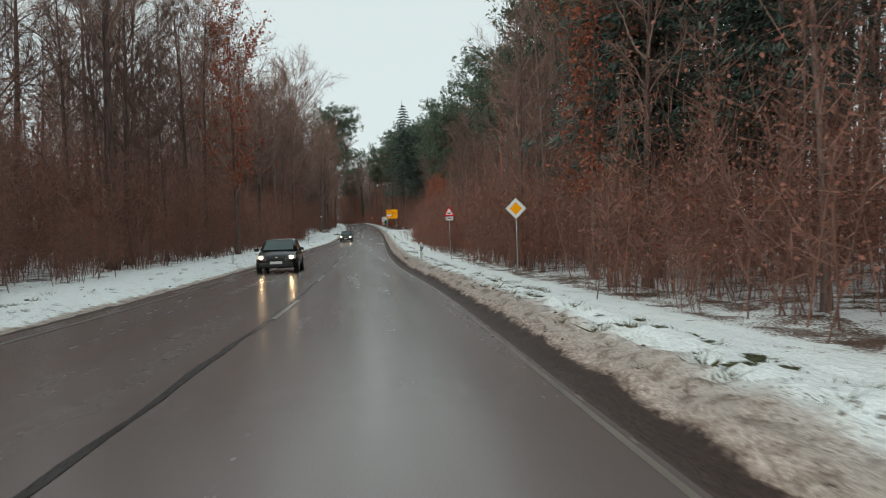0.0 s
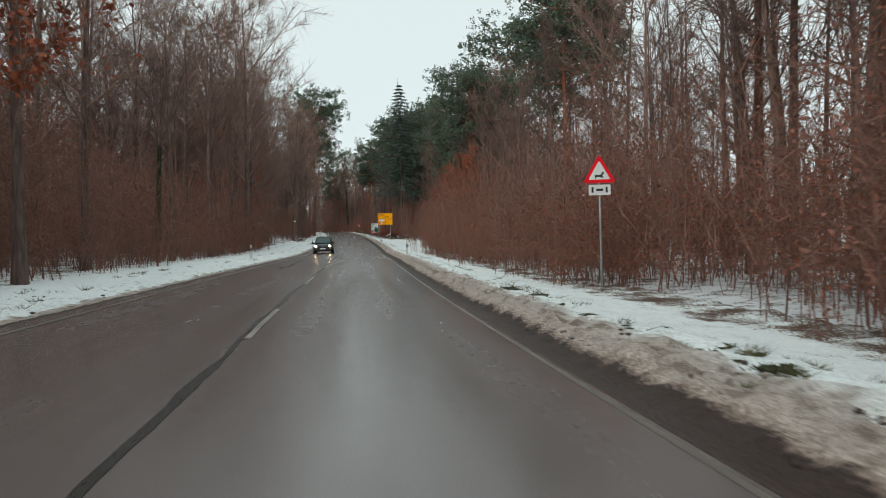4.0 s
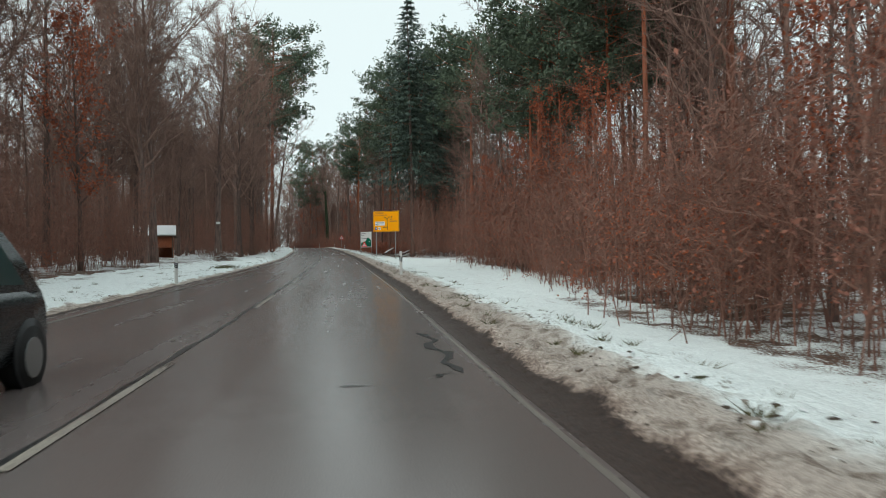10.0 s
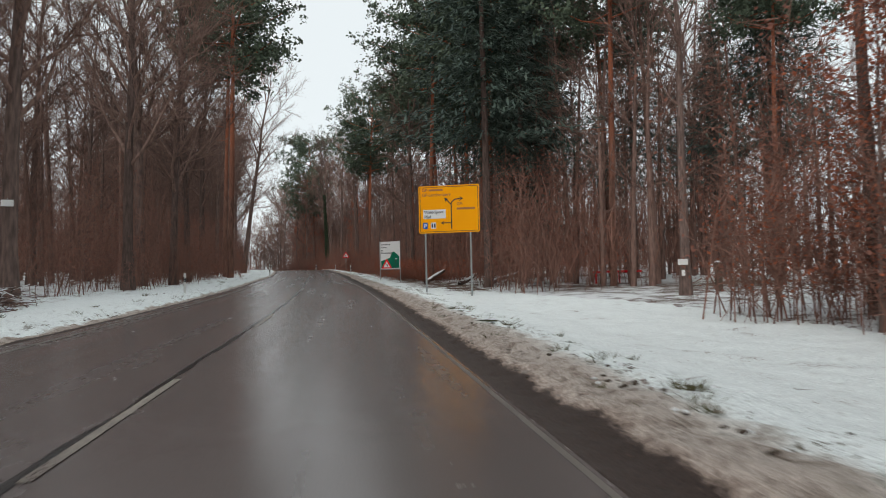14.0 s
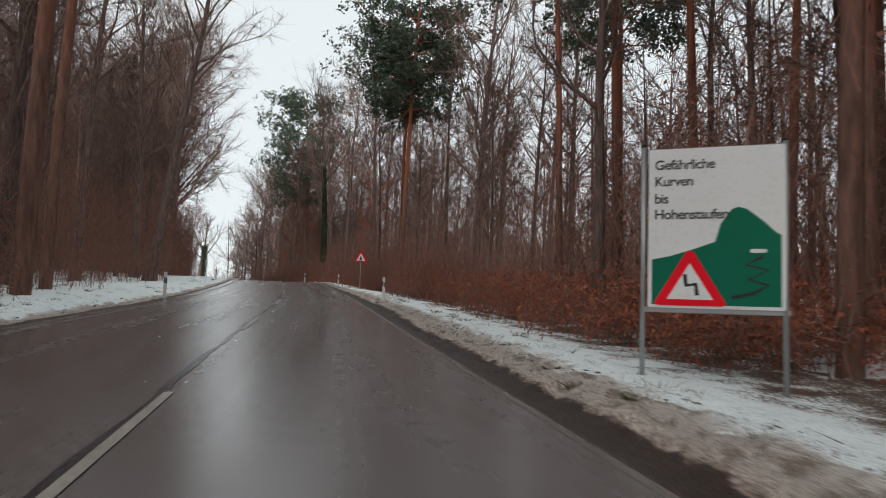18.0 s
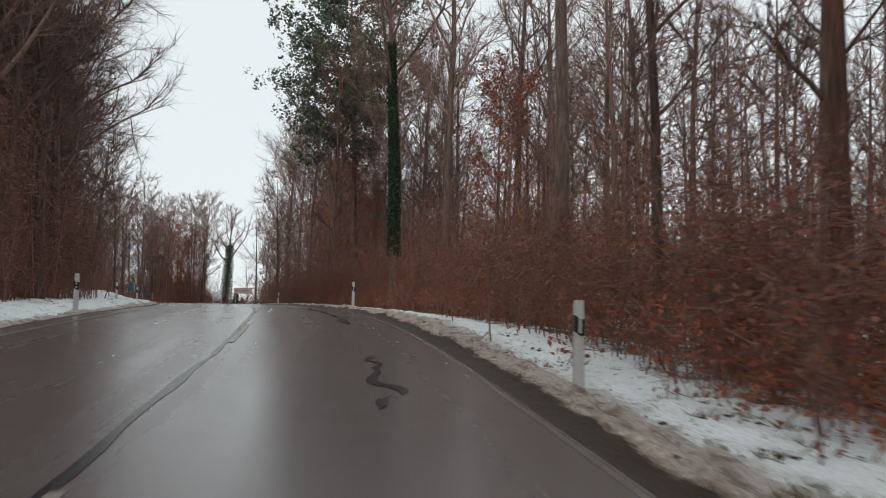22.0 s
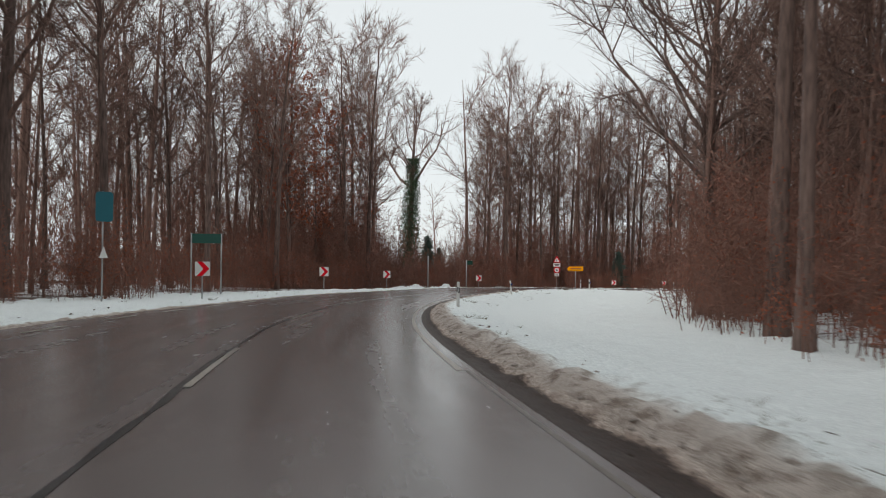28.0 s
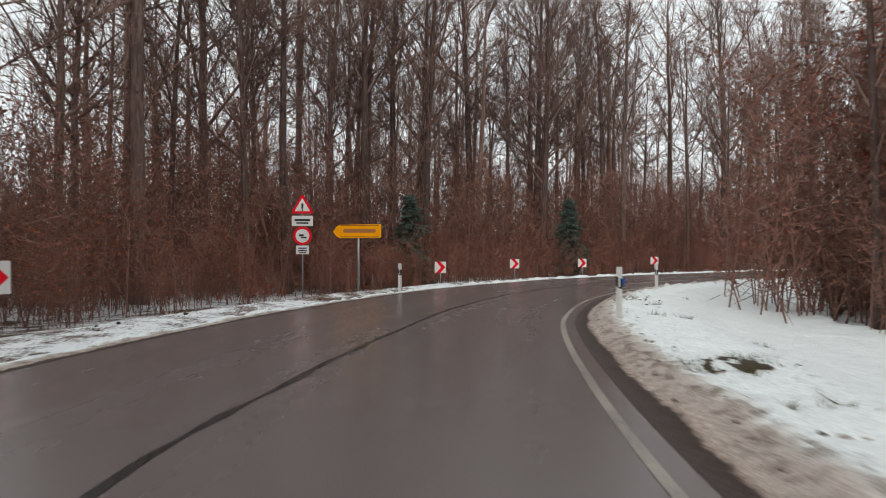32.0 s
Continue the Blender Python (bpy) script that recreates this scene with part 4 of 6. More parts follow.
for s, d, k, sc in ((12, 17, 0, 0.7), (22, 15, 0, 0.62), (31, 19, 1, 0.9), (44, 16, 0, 0.6), (52, 20, 1, 0.85), (5, 21, 0, 0.7), (38, 24, 0, 0.72), (9, 13, 1, 0.9), (27, 13, 1, 1.0), (205, 25, 0, 0.8), (211, 18, 1, 1.0)):
    put(firs[k], *[float(v) for v in on_road(s, d)[:2]], s * 37 % 360, sc)
for s, d, k, sc in ((296, -12, 5, 1.05), (303, -15, 2, 1.1), (309, -12.5, 5, 0.95), (316, -17, 0, 1.15), (322, -21, 5, 1.1), (329, -19, 2, 1.1), (334, -24, 5, 1.15), (340, -21, 0, 1.15), (345, -27, 5, 1.1),
                    (366, -17, 2, 1.2), (372, -15, 5, 1.1), (377, -13.5, 0, 1.1), (384, -12, 4, 1.0), (358, -21, 5, 1.15), (362, -18, 2, 1.2), (293, -9.5, 5, 1.1), (302, -9.8, 2, 1.1), (287, -10, 5, 1.1), (281, -9.6, 2, 1.1), (326, -14, 3, 1.1), (312, -21, 4, 1.1), (290, -13, 2, 1.1), (299, -19, 5, 1.15), (306, -23, 2, 1.2), (319, -13.5, 5, 1.05), (324, -28, 5, 1.2), (331, -14.5, 0, 1.1), (337, -16, 5, 1.05),
                    (342, -30, 2, 1.2), (300, -27, 5, 1.2), (314, -29, 0, 1.25), (333, -12.5, 5, 1.0), (337, -20, 2, 1.1), (341, -13.5, 5, 1.05), (345.5, -17, 2, 1.1), (349, -20, 5, 1.1), (330, -11.5, 2, 0.95), (346, -22, 5, 1.15)):
    put(dense if k in (5, 2) and s < 368 else kinds[k], *[float(v) for v in on_road(s, d)[:2]], s * 37 % 360, sc)

for x, y, sc in ((-89.5, 377.0, 0.9), (-91.5, 386.0, 0.85), (-93.0, 394.5, 0.8), (-55.6, 400.5, 0.62), (-53.5, 407, 0.7), (-52.5, 394, 0.66)):
    put(oak, x, y, x * 31 % 360, sc)
for s, d, sc in ((103, 11.5, 0.46), (119, 12.5, 0.5), (136, 13.5, 0.46), (149, 15, 0.55), (161, 15.6, 0.5), (168, 14.8, 0.45)):
    put(oak, *[float(v) for v in on_road(s, d)[:2]], s * 53 % 360, sc)

for s, d, k, sc in ((428, -14.5, 2, 1.1), (434, -18, 5, 1.1), (441, -15, 2, 1.05), (448, -19, 5, 1.1), (455, -15, 5, 1.1),
                    (463, -18, 2, 1.1)):
    put(dense if k == 5 else kinds[2], *[float(v) for v in on_road(s, d)[:2]], s * 43 % 360, sc)

# spreading tree at the inner field's corner
broad = plant("spreading_tree", bare_tree(150, 19, 0.38, 0.26, 32, 0.6, 10, 30, wood=BARK), "broad leafless tree with long overhanging branches", "tree", "")
put(broad, -59.4, 375.4, 40, 1.35)
put(dense, -53.5, 371.0, 100, 1.0)
put(dense, -50.5, 380.5, 30, 1.05)
put(dense, -47.0, 388.0, 210, 1.0)

for s, d, k, sc in ((146, 18, 0, 0.95), (151, 21, 2, 0.95), (156, 18, 1, 1.0), (161, 21.5, 0, 1.0), (166, 18.5, 2, 0.95), (171, 22, 1, 1.05), (177, 25, 0, 1.0), (152, 26, 1, 1.0), (139, 17, 1, 0.9), (207, 14, 2, 0.95), (212, 18.5, 0, 1.0), (217, 14.5, 1, 1.0), (222, 19, 2, 0.95), (227, 15.5, 0, 0.95)):
    put(pines[k], *[float(v) for v in on_road(s, d)[:2]], s * 41 % 360, sc * (0.74 if 140 < s < 182 else 1.0))

# the wood's edge, tree by tree
tries = 0
made = 0
while made < 300 and tries < 9000:
    tries += 1
    s, d = rng.uniform(-8, 515), (7.5 + 18 * rng.random() ** 1.25) * rng.choice([-1, 1])
    if rng.random() < 0.11:
        s, d = rng.uniform(385, 515), -rng.uniform(9, 24)
    if not clear_of_woods(np.array([s]), np.array([d]), False)[0]:
        continue
    if abs(d) < wood_limit(s, d) + (1.6 if s < 345 else 0.0):
        continue
    if 165 < s < 200 and 0 < d < 16 or 92 < s < 138 and 0 < d < 19 and rng.random() < 0.85:
        continue
    x, y, _ = on_road(s, d)
    if min((x - a) ** 2 + (y - b) ** 2 for a, b in taken) < 2.2 ** 2:
        continue
    s2, d2 = nearest(x, y)
    if abs(d2[0]) < abs(d) - 1.5 or not clear_of_woods(s2, d2, False)[0]:
        continue
    u = rng.random()
    if 60 < s < 190 and 0 < d < 13.5:
        u = max(u, 0.5)
    pine_share = np.interp(s, [0, 20, 60, 150, 215, 250, 300], [0.55, 0.55, 0.45, 0.3, 0.3, 0.2, 0.03]) if d > 0 else (0.07 if s < 55 else 0.0)
    if u < pine_share and (s > 60 or d > 12.5):
        put(pines[rng.integers(3)], x, y, rng.uniform(0, 360), rng.uniform(0.8, 1.05))
    elif u > 0.965:
        put(oak, x, y, rng.uniform(0, 360), rng.uniform(0.5, 0.9))
    else:
        kind, size = kinds[rng.integers(6)], 0.66 if 0 < d < 17 and s < 138 else 1.08 if s > 400 else 1.12 if d < 0 and 110 < s < 205 else 1.0
        if d < 0 and 110 < s < 205 and rng.random() < 0.6:
            kind = dense
        put(kind, x, y, rng.uniform(0, 360), rng.uniform(0.75, 1.1) * size)
    made += 1

# the woods behind
far_kinds = [far_tree(600 + i, h) for i, h in enumerate([24, 21, 26, 19, 23, 20])]
px, py = rng.uniform(-190, 110, 12000), rng.uniform(-40, 530, 12000)
fs, fd = nearest(px, py)
keep = clear_of_woods(fs, fd) & (np.abs(fd) > 17) & ~((fd > 0) & (fs > 205) & (fs < 300) & (rng.random(12000) < 0.25)) & ~((fd > 0) & (fs > 85) & (fs < 140) & (rng.random(12000) < 0.55)) & (np.abs(fd) < 12 + 75 * rng.random(12000) ** 1.6)
px, py, fd = px[keep], py[keep], fd[keep]
pz = land(px, py) - 0.2
woods = np.stack([px, py, pz, rng.uniform(0, 6.28, len(px)), rng.uniform(0.7, 1.05, len(px)), rng.integers(0, 6, len(px))], 1)[:2150]
woods = woods[(woods[:, 1] < 405) | (rng.random(len(woods)) < 0.72)]
half = woods[:, 1] < 215
woods[woods[:, 1] > 405, 4] *= 1.1
merged("woodland_south", far_kinds, woods[half], BARK_FAR, "dense leafless forest of slender brown trunks", "woods")
merged("woodland_north", far_kinds, woods[~half], BARK_FAR, "dense leafless forest of slender brown trunks", "woods")


def at(s, d):
    x, y, _ = on_road(s, d)
    return float(x), float(y)


# undergrowth: saplings and scrub
bush = [thicket(700 + i, *v) for i, v in enumerate([(4.5, 6, 0, 1.3, 0.1, 44), (3.2, 6, 0, 1.1, 0.1, 40), (6.5, 5, 0, 1.4, 0.1, 60), (2.2, 6, 0, 1.1, 0.1, 34), (8.5, 4, 0, 1.2, 0.1, 80),
                                                    (3.6, 5, 190, 1.3, 0.085, 26), (5.0, 5, 240, 1.5, 0.09, 30), (1.2, 6, 260, 1.5, 0.085, 16),
                                                    (5.5, 4, 250, 1.8, 0.12, 40), (7.5, 4, 300, 2.0, 0.13, 46), (3.5, 5, 270, 2.0, 0.09, 26)])]
spots = []
for lo, hi, count in ((0, 3.0, 1150), (3.0, 9, 1050), (9, 26, 560)):
    n = count * 2
    s = np.where(rng.random(n) < 0.85, rng.uniform(-12, 520, n), rng.uniform(385, 520, n))
    side = rng.choice([-1, 1], n)
    d = side * (wood_limit(s, side) + 0.1 + rng.uniform(lo, hi, n))
    x, y, _ = on_road(s, d)
    s2, d2 = nearest(x, y)
    ok = clear_of_woods(s2, d2 * 1.02) & (np.abs(d2) > np.abs(d) - 1.5)
    x, y, s, d = x[ok][:count], y[ok][:count], s[ok][:count], d[ok][:count]
    red = np.interp(s, [0, 40, 60, 110, 140, 200, 215, 235, 330, 400], [0.12, 0.2, 0.6, 0.6, 0.4, 0.25, 0.75, 0.75, 0.55, 0.35])
    red = np.where(d < 0, np.where(s > 380, 0.8, red * 0.4), red)
    u = rng.random(len(x))
    bare = rng.integers(0, 5, len(x))
    if lo > 2:
        kind = np.where(u < red * 0.5, rng.integers(5, 7, len(x)), np.where(u < 0.72, rng.integers(8, 11, len(x)), bare))
    else:
        kind = np.where(u < red, rng.integers(5, 8, len(x)), np.where(u < red + 0.2, 10, bare))
    kind = np.where((d > 0) & (s < 62) & ((kind == 2) | (kind == 4)), rng.integers(8, 11, len(x)), kind)
    low = (d > 0) & (s > 203) & (s < 258)
    some = ~((d > 0) & (s > 303) & (s < 338)) | (rng.random(len(x)) < 0.55)
    kind = np.where(low & (u < 0.75), np.where(u < 0.4, 7, 5), kind)
    size = rng.uniform(0.65, 1.15, len(x)) * np.where(low, np.where(kind == 7, 1.15, 0.55), 1.0)
    spots.append(np.stack([x, y, land(x, y), rng.uniform(0, 6.28, len(x)), size, kind], 1)[some])
s = rng.uniform(212, 252, 190)
d = 8.2 + 6 * rng.random(190)
x, y, _ = on_road(s, d)
spots.append(np.stack([x, y, land(x, y), rng.uniform(0, 6.28, 190), rng.uniform(0.9, 1.5, 190), np.full(190, 7)], 1))
s = rng.uniform(240, 304, 270)
d = 6.7 + 4 * rng.random(270) ** 1.4
x, y, _ = on_road(s, d)
spots.append(np.stack([x, y, land(x, y), rng.uniform(0, 6.28, 270), rng.uniform(0.6, 1.15, 270), rng.choice((5, 7, 10, 5, 7, 3), 270)], 1))
s = rng.uniform(302, 340, 100)
d = 6.0 + 2.6 * rng.random(100)
x, y, _ = on_road(s, d)
spots.append(np.stack([x, y, land(x, y), rng.uniform(0, 6.28, 100), rng.uniform(0.5, 0.95, 100), rng.choice((5, 0, 0, 1, 3, 3), 100)], 1))
s = rng.uniform(194, 236, 60)
d = 11 + 9 * rng.random(60)
x, y, _ = on_road(s, d)
spots.append(np.stack([x, y, land(x, y), rng.uniform(0, 6.28, 60), rng.uniform(0.9, 1.4, 60), rng.choice((8, 9, 9, 6), 60)], 1))
# low russet brush outside the bend, and in the gap behind it
for lo, hi, near, deep, count in ((392, 470, 9.6, 4.5, 300), (366, 392, 8.5, 6, 90)):
    s, d = rng.uniform(lo, hi, count), -near - deep * rng.random(count)
    x, y, _ = on_road(s, d)
    spots.append(np.stack([x, y, land(x, y), rng.uniform(0, 6.28, count), rng.uniform(0.55, 0.95, count), rng.choice([5, 5, 6, 7, 6, 3], count)], 1))
for lo, hi, near, deep, count, sorts in ((141, 173, 13.6, 4, 110, (6, 9, 5, 8, 6)), (376, 434, None, 3.5, 150, (6, 2, 0, 9, 5))):
    s = rng.uniform(lo, hi, count)
    d = (wood_limit(s, 1) if near is None else near) + deep * rng.random(count)
    x, y, _ = on_road(s, d)
    spots.append(np.stack([x, y, land(x, y), rng.uniform(0, 6.28, count), rng.uniform(0.8, 1.3, count), rng.choice(sorts, count)], 1)[clear_of_woods(*nearest(x, y))])
# tall leafy brush: right of the long straight, along the upper slope, and outside the bend
for lo, hi, sg, first, deep, count, grow, sorts in ((4, 60, 1, 1.2, 6, 150, 0.9, (8, 9, 10, 8, 6)), (60, 172, 1, 0.6, 8, 380, 0.95, (8, 9, 6, 8, 5)), (262, 340, 1, 0.3, 5, 90, 0.7, (8, 6, 5, 10, 8)), (0, 130, -1, 1.5, 9, 240, 1.0, (8, 9, 9, 10)),
                                                    (393, 475, -1, 1.0, 11, 330, 1.0, (8, 9, 8, 6)), (266, 346, -1, 1.2, 10, 260, 1.2, (8, 9, 9, 6, 10))):
    s = rng.uniform(lo, hi, count)
    d = sg * (wood_limit(s, sg) + first + deep * rng.random(count))
    x, y, _ = on_road(s, d)
    ok = clear_of_woods(*nearest(x, y))
    spots.append(np.stack([x, y, land(x, y), rng.uniform(0, 6.28, count), rng.uniform(0.75, 1.15, count) * grow, rng.choice(sorts, count)], 1)[ok])
s = rng.uniform(396, 480, 420)
x, y, _ = on_road(s, -12 - 13 * rng.random(420))
spots.append(np.stack([x, y, land(x, y), rng.uniform(0, 6.28, 420), rng.uniform(0.95, 1.4, 420), rng.choice((8, 9, 9, 6, 4), 420)], 1)[clear_of_woods(*nearest(x, y))])
x, y = rng.uniform(-57.2, -49, 60), rng.uniform(391, 412, 60)
spots.append(np.stack([x, y, land(x, y), rng.uniform(0, 6.28, 60), rng.uniform(1.1, 1.6, 60), rng.choice((9, 9, 8, 6), 60)], 1))
x, y = rng.uniform(-57.0, -50, 80), rng.uniform(371, 390, 80)
spots.append(np.stack([x, y, land(x, y), rng.uniform(0, 6.28, 80), rng.uniform(0.9, 1.3, 80), rng.choice((8, 9, 9, 6), 80)], 1))
far, turn = rng.uniform(24, 95, 170), np.radians(rng.uniform(-24, -11, 170))
x, y = -74.9 + far * np.sin(turn), 363.6 + far * np.cos(turn)
spots.append(np.stack([x, y, land(x, y), rng.uniform(0, 6.28, 170), rng.uniform(0.8, 1.4, 170), rng.choice([3, 10, 0, 1, 5, 2], 170)], 1)[np.abs(nearest(x, y)[1]) > 9.5])
scrub = np.concatenate(spots)
for sx, sy in ((4.5, 26.0), (1.04, 53.0), (-15.68, 179.57), (-20.03, 202.57), (-28.85, 245.62), (-60.64, 330.97), (-85.4, 359.6), (-83.2, 349.3), (-87.2, 342.2), at(204.5, 8.6), at(201, 10.5)):
    ss_ = float(nearest(sx, sy)[0][0])
    ex, ey, _ = on_road(ss_ - 34, 1.8)
    ux, uy = ex - sx, ey - sy
    q = math.hypot(ux, uy)
    along, across = ((scrub[:, 0] - sx) * ux + (scrub[:, 1] - sy) * uy) / q, np.abs((scrub[:, 0] - sx) * uy - (scrub[:, 1] - sy) * ux) / q
    scrub = scrub[~((along > -1.6) & (along < q) & (across < 2.6))]
quarter = np.digitize(scrub[:, 1], [110, 220, 330])
for k in range(4):
    sel = scrub[quarter == k]
    merged("undergrowth", [q[0] for q in bush], sel, THICKET, "tangled brown brushwood and saplings at the forest edge", "undergrowth")
    for a, e, m, words in ((5, 8, RUSSET, "russet withered leaves hanging on beech saplings"), (8, 11, DULL, "dull brown withered leaves in forest scrub")):
        leafy = sel[(sel[:, 5] > a - 0.5) & (sel[:, 5] < e - 0.5)].copy()
        leafy[:, 5] -= a
        merged("dead_leaves", [q[1] for q in bush[a:e]], leafy, m, words, "leaves")

# young growth further in, too thin and dense to tell apart
n = 215000
s = np.where(rng.random(n) < 0.75, rng.uniform(-12, 525, n), rng.uniform(385, 525, n))
side = rng.choice([-1, 1], n)
w = 1.5 + 44 * rng.random(n) ** 1.2
d = side * (wood_limit(s, side) + w)
x, y, _ = on_road(s, d)
s2, d2 = nearest(x, y)
ok = clear_of_woods(s2, d2) & (np.abs(d2) > np.abs(d) - 2.5)
x, y, w, s = x[ok], y[ok], w[ok], s[ok]
k = len(x)
z = 0.55 + np.where(s > 385, 8.5, 5.4) * rng.random(k) ** 1.2
p0 = np.stack([x, y, land(x, y) + z], 1)
p1 = p0 + np.stack([rng.normal(0, 0.35, k), rng.normal(0, 0.35, k), rng.uniform(0.5, 1.5, k)], 1) * rng.uniform(0.8, 2.2, (k, 1))
g = Geo()
g.blades(p0, p1, (0.012 + 0.0013 * w)[:, None], rng)
tagged(new("young_growth", mesh_of("young_growth", *g.arrays(), THICKET)), "dense thin brown saplings inside the forest", "saplings", kind="stuff")


# ---- things ----
def boxes(*specs):
    """A bmesh of bevelled blocks: centre, size."""
    bm = bmesh.new()
    for c, sz in specs:
        r = bmesh.ops.create_cube(bm, size=1.0, matrix=Matrix.Translation(c) @ Matrix.Diagonal((*sz, 1)))
        es = list({e for v in r["verts"] for e in v.link_edges})
        bmesh.ops.bevel(bm, geom=es, offset=min(sz) * 0.15, segments=1, affect="EDGES")
    return bm


def rod(r, h, sides=12, base=(0, 0, 0), top=None):
    bm = bmesh.new()
    bmesh.ops.create_cone(bm, cap_ends=True, segments=sides, radius1=r, radius2=r if top is None else top, depth=h, matrix=Matrix.Translation((base[0], base[1], base[2] + h / 2)))
    return bm


def plate(outline, thick, y=0.0):
    """A flat plate in the x-z plane, its face towards -y at y."""
    bm = bmesh.new()
    vs = [bm.verts.new((x, y, z)) for x, z in outline]
    f = bm.faces.new(vs)
    f.normal_update()
    if f.normal.y > 0:
        f.normal_flip()
    r = bmesh.ops.extrude_face_region(bm, geom=[f])
    bmesh.ops.translate(bm, vec=(0, thick, 0), verts=[v for v in r["geom"] if isinstance(v, bmesh.types.BMVert)])
    bmesh.ops.recalc_face_normals(bm, faces=bm.faces)
    return bm


def rounded(w, h, r=0.05, cx=0.0, cz=0.0, n=4):
    out = []
    for sx, sz, a0 in ((1, -1, -90), (1, 1, 0), (-1, 1, 90), (-1, -1, 180)):
        for k in range(n + 1):
            a = radians(a0 + 90 * k / n)
            out.append((cx + sx * (w / 2 - r) + r * math.cos(a), cz + sz * (h / 2 - r) + r * math.sin(a)))
    return out


def tri_outline(side, r=0.05, cz=0.0, n=4):
    """An upright triangle with rounded corners, its middle at cz."""
    h = side * math.sqrt(3) / 2
    corners = [(-side / 2 + r * 1.73, -h / 3 + r, 210), (side / 2 - r * 1.73, -h / 3 + r, 330), (0, h * 2 / 3 - 2 * r, 90)]
    out = []
    for x, z, mid in corners:
        for k in range(n + 1):
            a = radians(mid - 60 + 120 * k / n)
            out.append((x + r * math.cos(a), cz + z + r * math.sin(a)))
    return out


def disc_outline(r, cx=0.0, cz=0.0, n=28):
    return [(cx + r * math.cos(2 * math.pi * k / n), cz + r * math.sin(2 * math.pi * k / n)) for k in range(n)]


def part(name, bm, m, parent, label="", smooth=False):
    me = bpy.data.meshes.new(name)
    bm.to_mesh(me)
    bm.free()
    me.materials.append(m)
    if smooth:
        for p in me.polygons:
            p.use_smooth = True
    ob = new(name, me)
    ob.parent = parent
    if label:
        ob["label"] = label
    return ob


def text(name, words, size, x, z, y, m, parent, label="", align="LEFT", spacing=1.0, bold=0.004):
    cu = bpy.data.curves.new(name, "FONT")
    cu.body, cu.size, cu.align_x, cu.extrude, cu.space_character, cu.offset = words, size, align, 0.002, spacing, bold
    tmp = bpy.data.objects.new(name, cu)
    me = bpy.data.meshes.new_from_object(tmp)
    bpy.data.objects.remove(tmp)
    me.transform(Matrix.Translation((x, y, z)) @ Matrix.Rotation(radians(90), 4, "X"))
    me.materials.append(m)
    ob = new(name, me)
    ob.parent = parent
    if label:
        ob["label"] = label
    return ob


def thing(name, x, y, yaw, label, category, group="", z=None):
    ob = tagged(new(name), label, category, group)
    ob.matrix_basis = pose(x, y, float(land([x], [y])[0]) if z is None else z, 0, 0, yaw)
    return ob


def facing(x, y, fx, fy):
    """The yaw that turns a sign's face towards a place."""
    return math.degrees(math.atan2(fx - x, -(fy - y)))


# guide posts
def guide_post(label, far_side=False, blue=False):
    top = tagged(new("guide_post"), label, "guide post", "guide posts")
    bm = bmesh.new()
    sec = [(-0.06, -0.045), (0.0, -0.06), (0.06, -0.045), (0.05, 0.055), (-0.05, 0.055)]
    rings = []
    for z, k, tip in ((-0.3, 1, 0), (0.0, 1, 0), (0.93, 0.97, 0), (0.99, 0.93, 0.035)):
        rings.append([bm.verts.new((x * k, y * k, z + (tip if y < 0 else 0))) for x, y in sec])
    for a, b in zip(rings, rings[1:]):
        for i in range(5):
            bm.faces.new((a[i], a[(i + 1) % 5], b[(i + 1) % 5], b[i]))
    bm.faces.new(rings[-1])
    bm.faces.new(rings[0][::-1])
    bmesh.ops.recalc_face_normals(bm, faces=bm.faces)
    part("post_body", bm, WHITE, top)
    bm = bmesh.new()
    lo, hi = [], []
    for x, y in sec:
        lo.append(bm.verts.new((x * 1.03, y * 1.03, 0.60 + (0.05 if x < 0 else 0))))
        hi.append(bm.verts.new((x * 1.03, y * 1.03, 0.80 + (0.05 if x < 0 else 0))))
    for i in range(5):
        bm.faces.new((lo[i], lo[(i + 1) % 5], hi[(i + 1) % 5], hi[i]))
    bmesh.ops.recalc_face_normals(bm, faces=bm.faces)
    band = part("black_band", bm, BLACK, top, "slanted black band")
    if far_side:
        for z in (0.67, 0.76):
            part("reflector", plate(disc_outline(0.028, 0, z, 12), 0.008, -0.068), REFLECTOR, band, "round grey reflector")
    else:
        part("reflector", plate(rounded(0.045, 0.17, 0.012, 0, 0.72), 0.008, -0.068), REFLECTOR, band, "upright pale reflector")
    if blue:
        part("wildlife_reflector", boxes(((0.085, 0.0, 0.74), (0.05, 0.07, 0.14))), SIGN_BLUE, top, "blue wildlife reflector")
    return top


post_r = guide_post("white plastic guide post with black band in roadside snow")
post_b = guide_post("white guide post with black band and blue reflector", blue=True)
post_l = guide_post("white guide post with two round reflectors in snow", far_side=True)
placed_posts = set()


def set_post(kind, x, y, lean=0.0, tilt=0.0, rise=-0.04):
    s, d = nearest(x, y)
    i = int(np.argmin(np.abs(RS - s[0])))
    yaw = math.degrees(math.atan2(-RT[i, 0], RT[i, 1]))
    m = pose(x, y, float(land([x], [y])[0]) + rise, lean, tilt, yaw)
    if kind.name in placed_posts:
        return copy_thing(kind, m)
    placed_posts.add(kind.name)
    kind.matrix_basis = m
    return kind


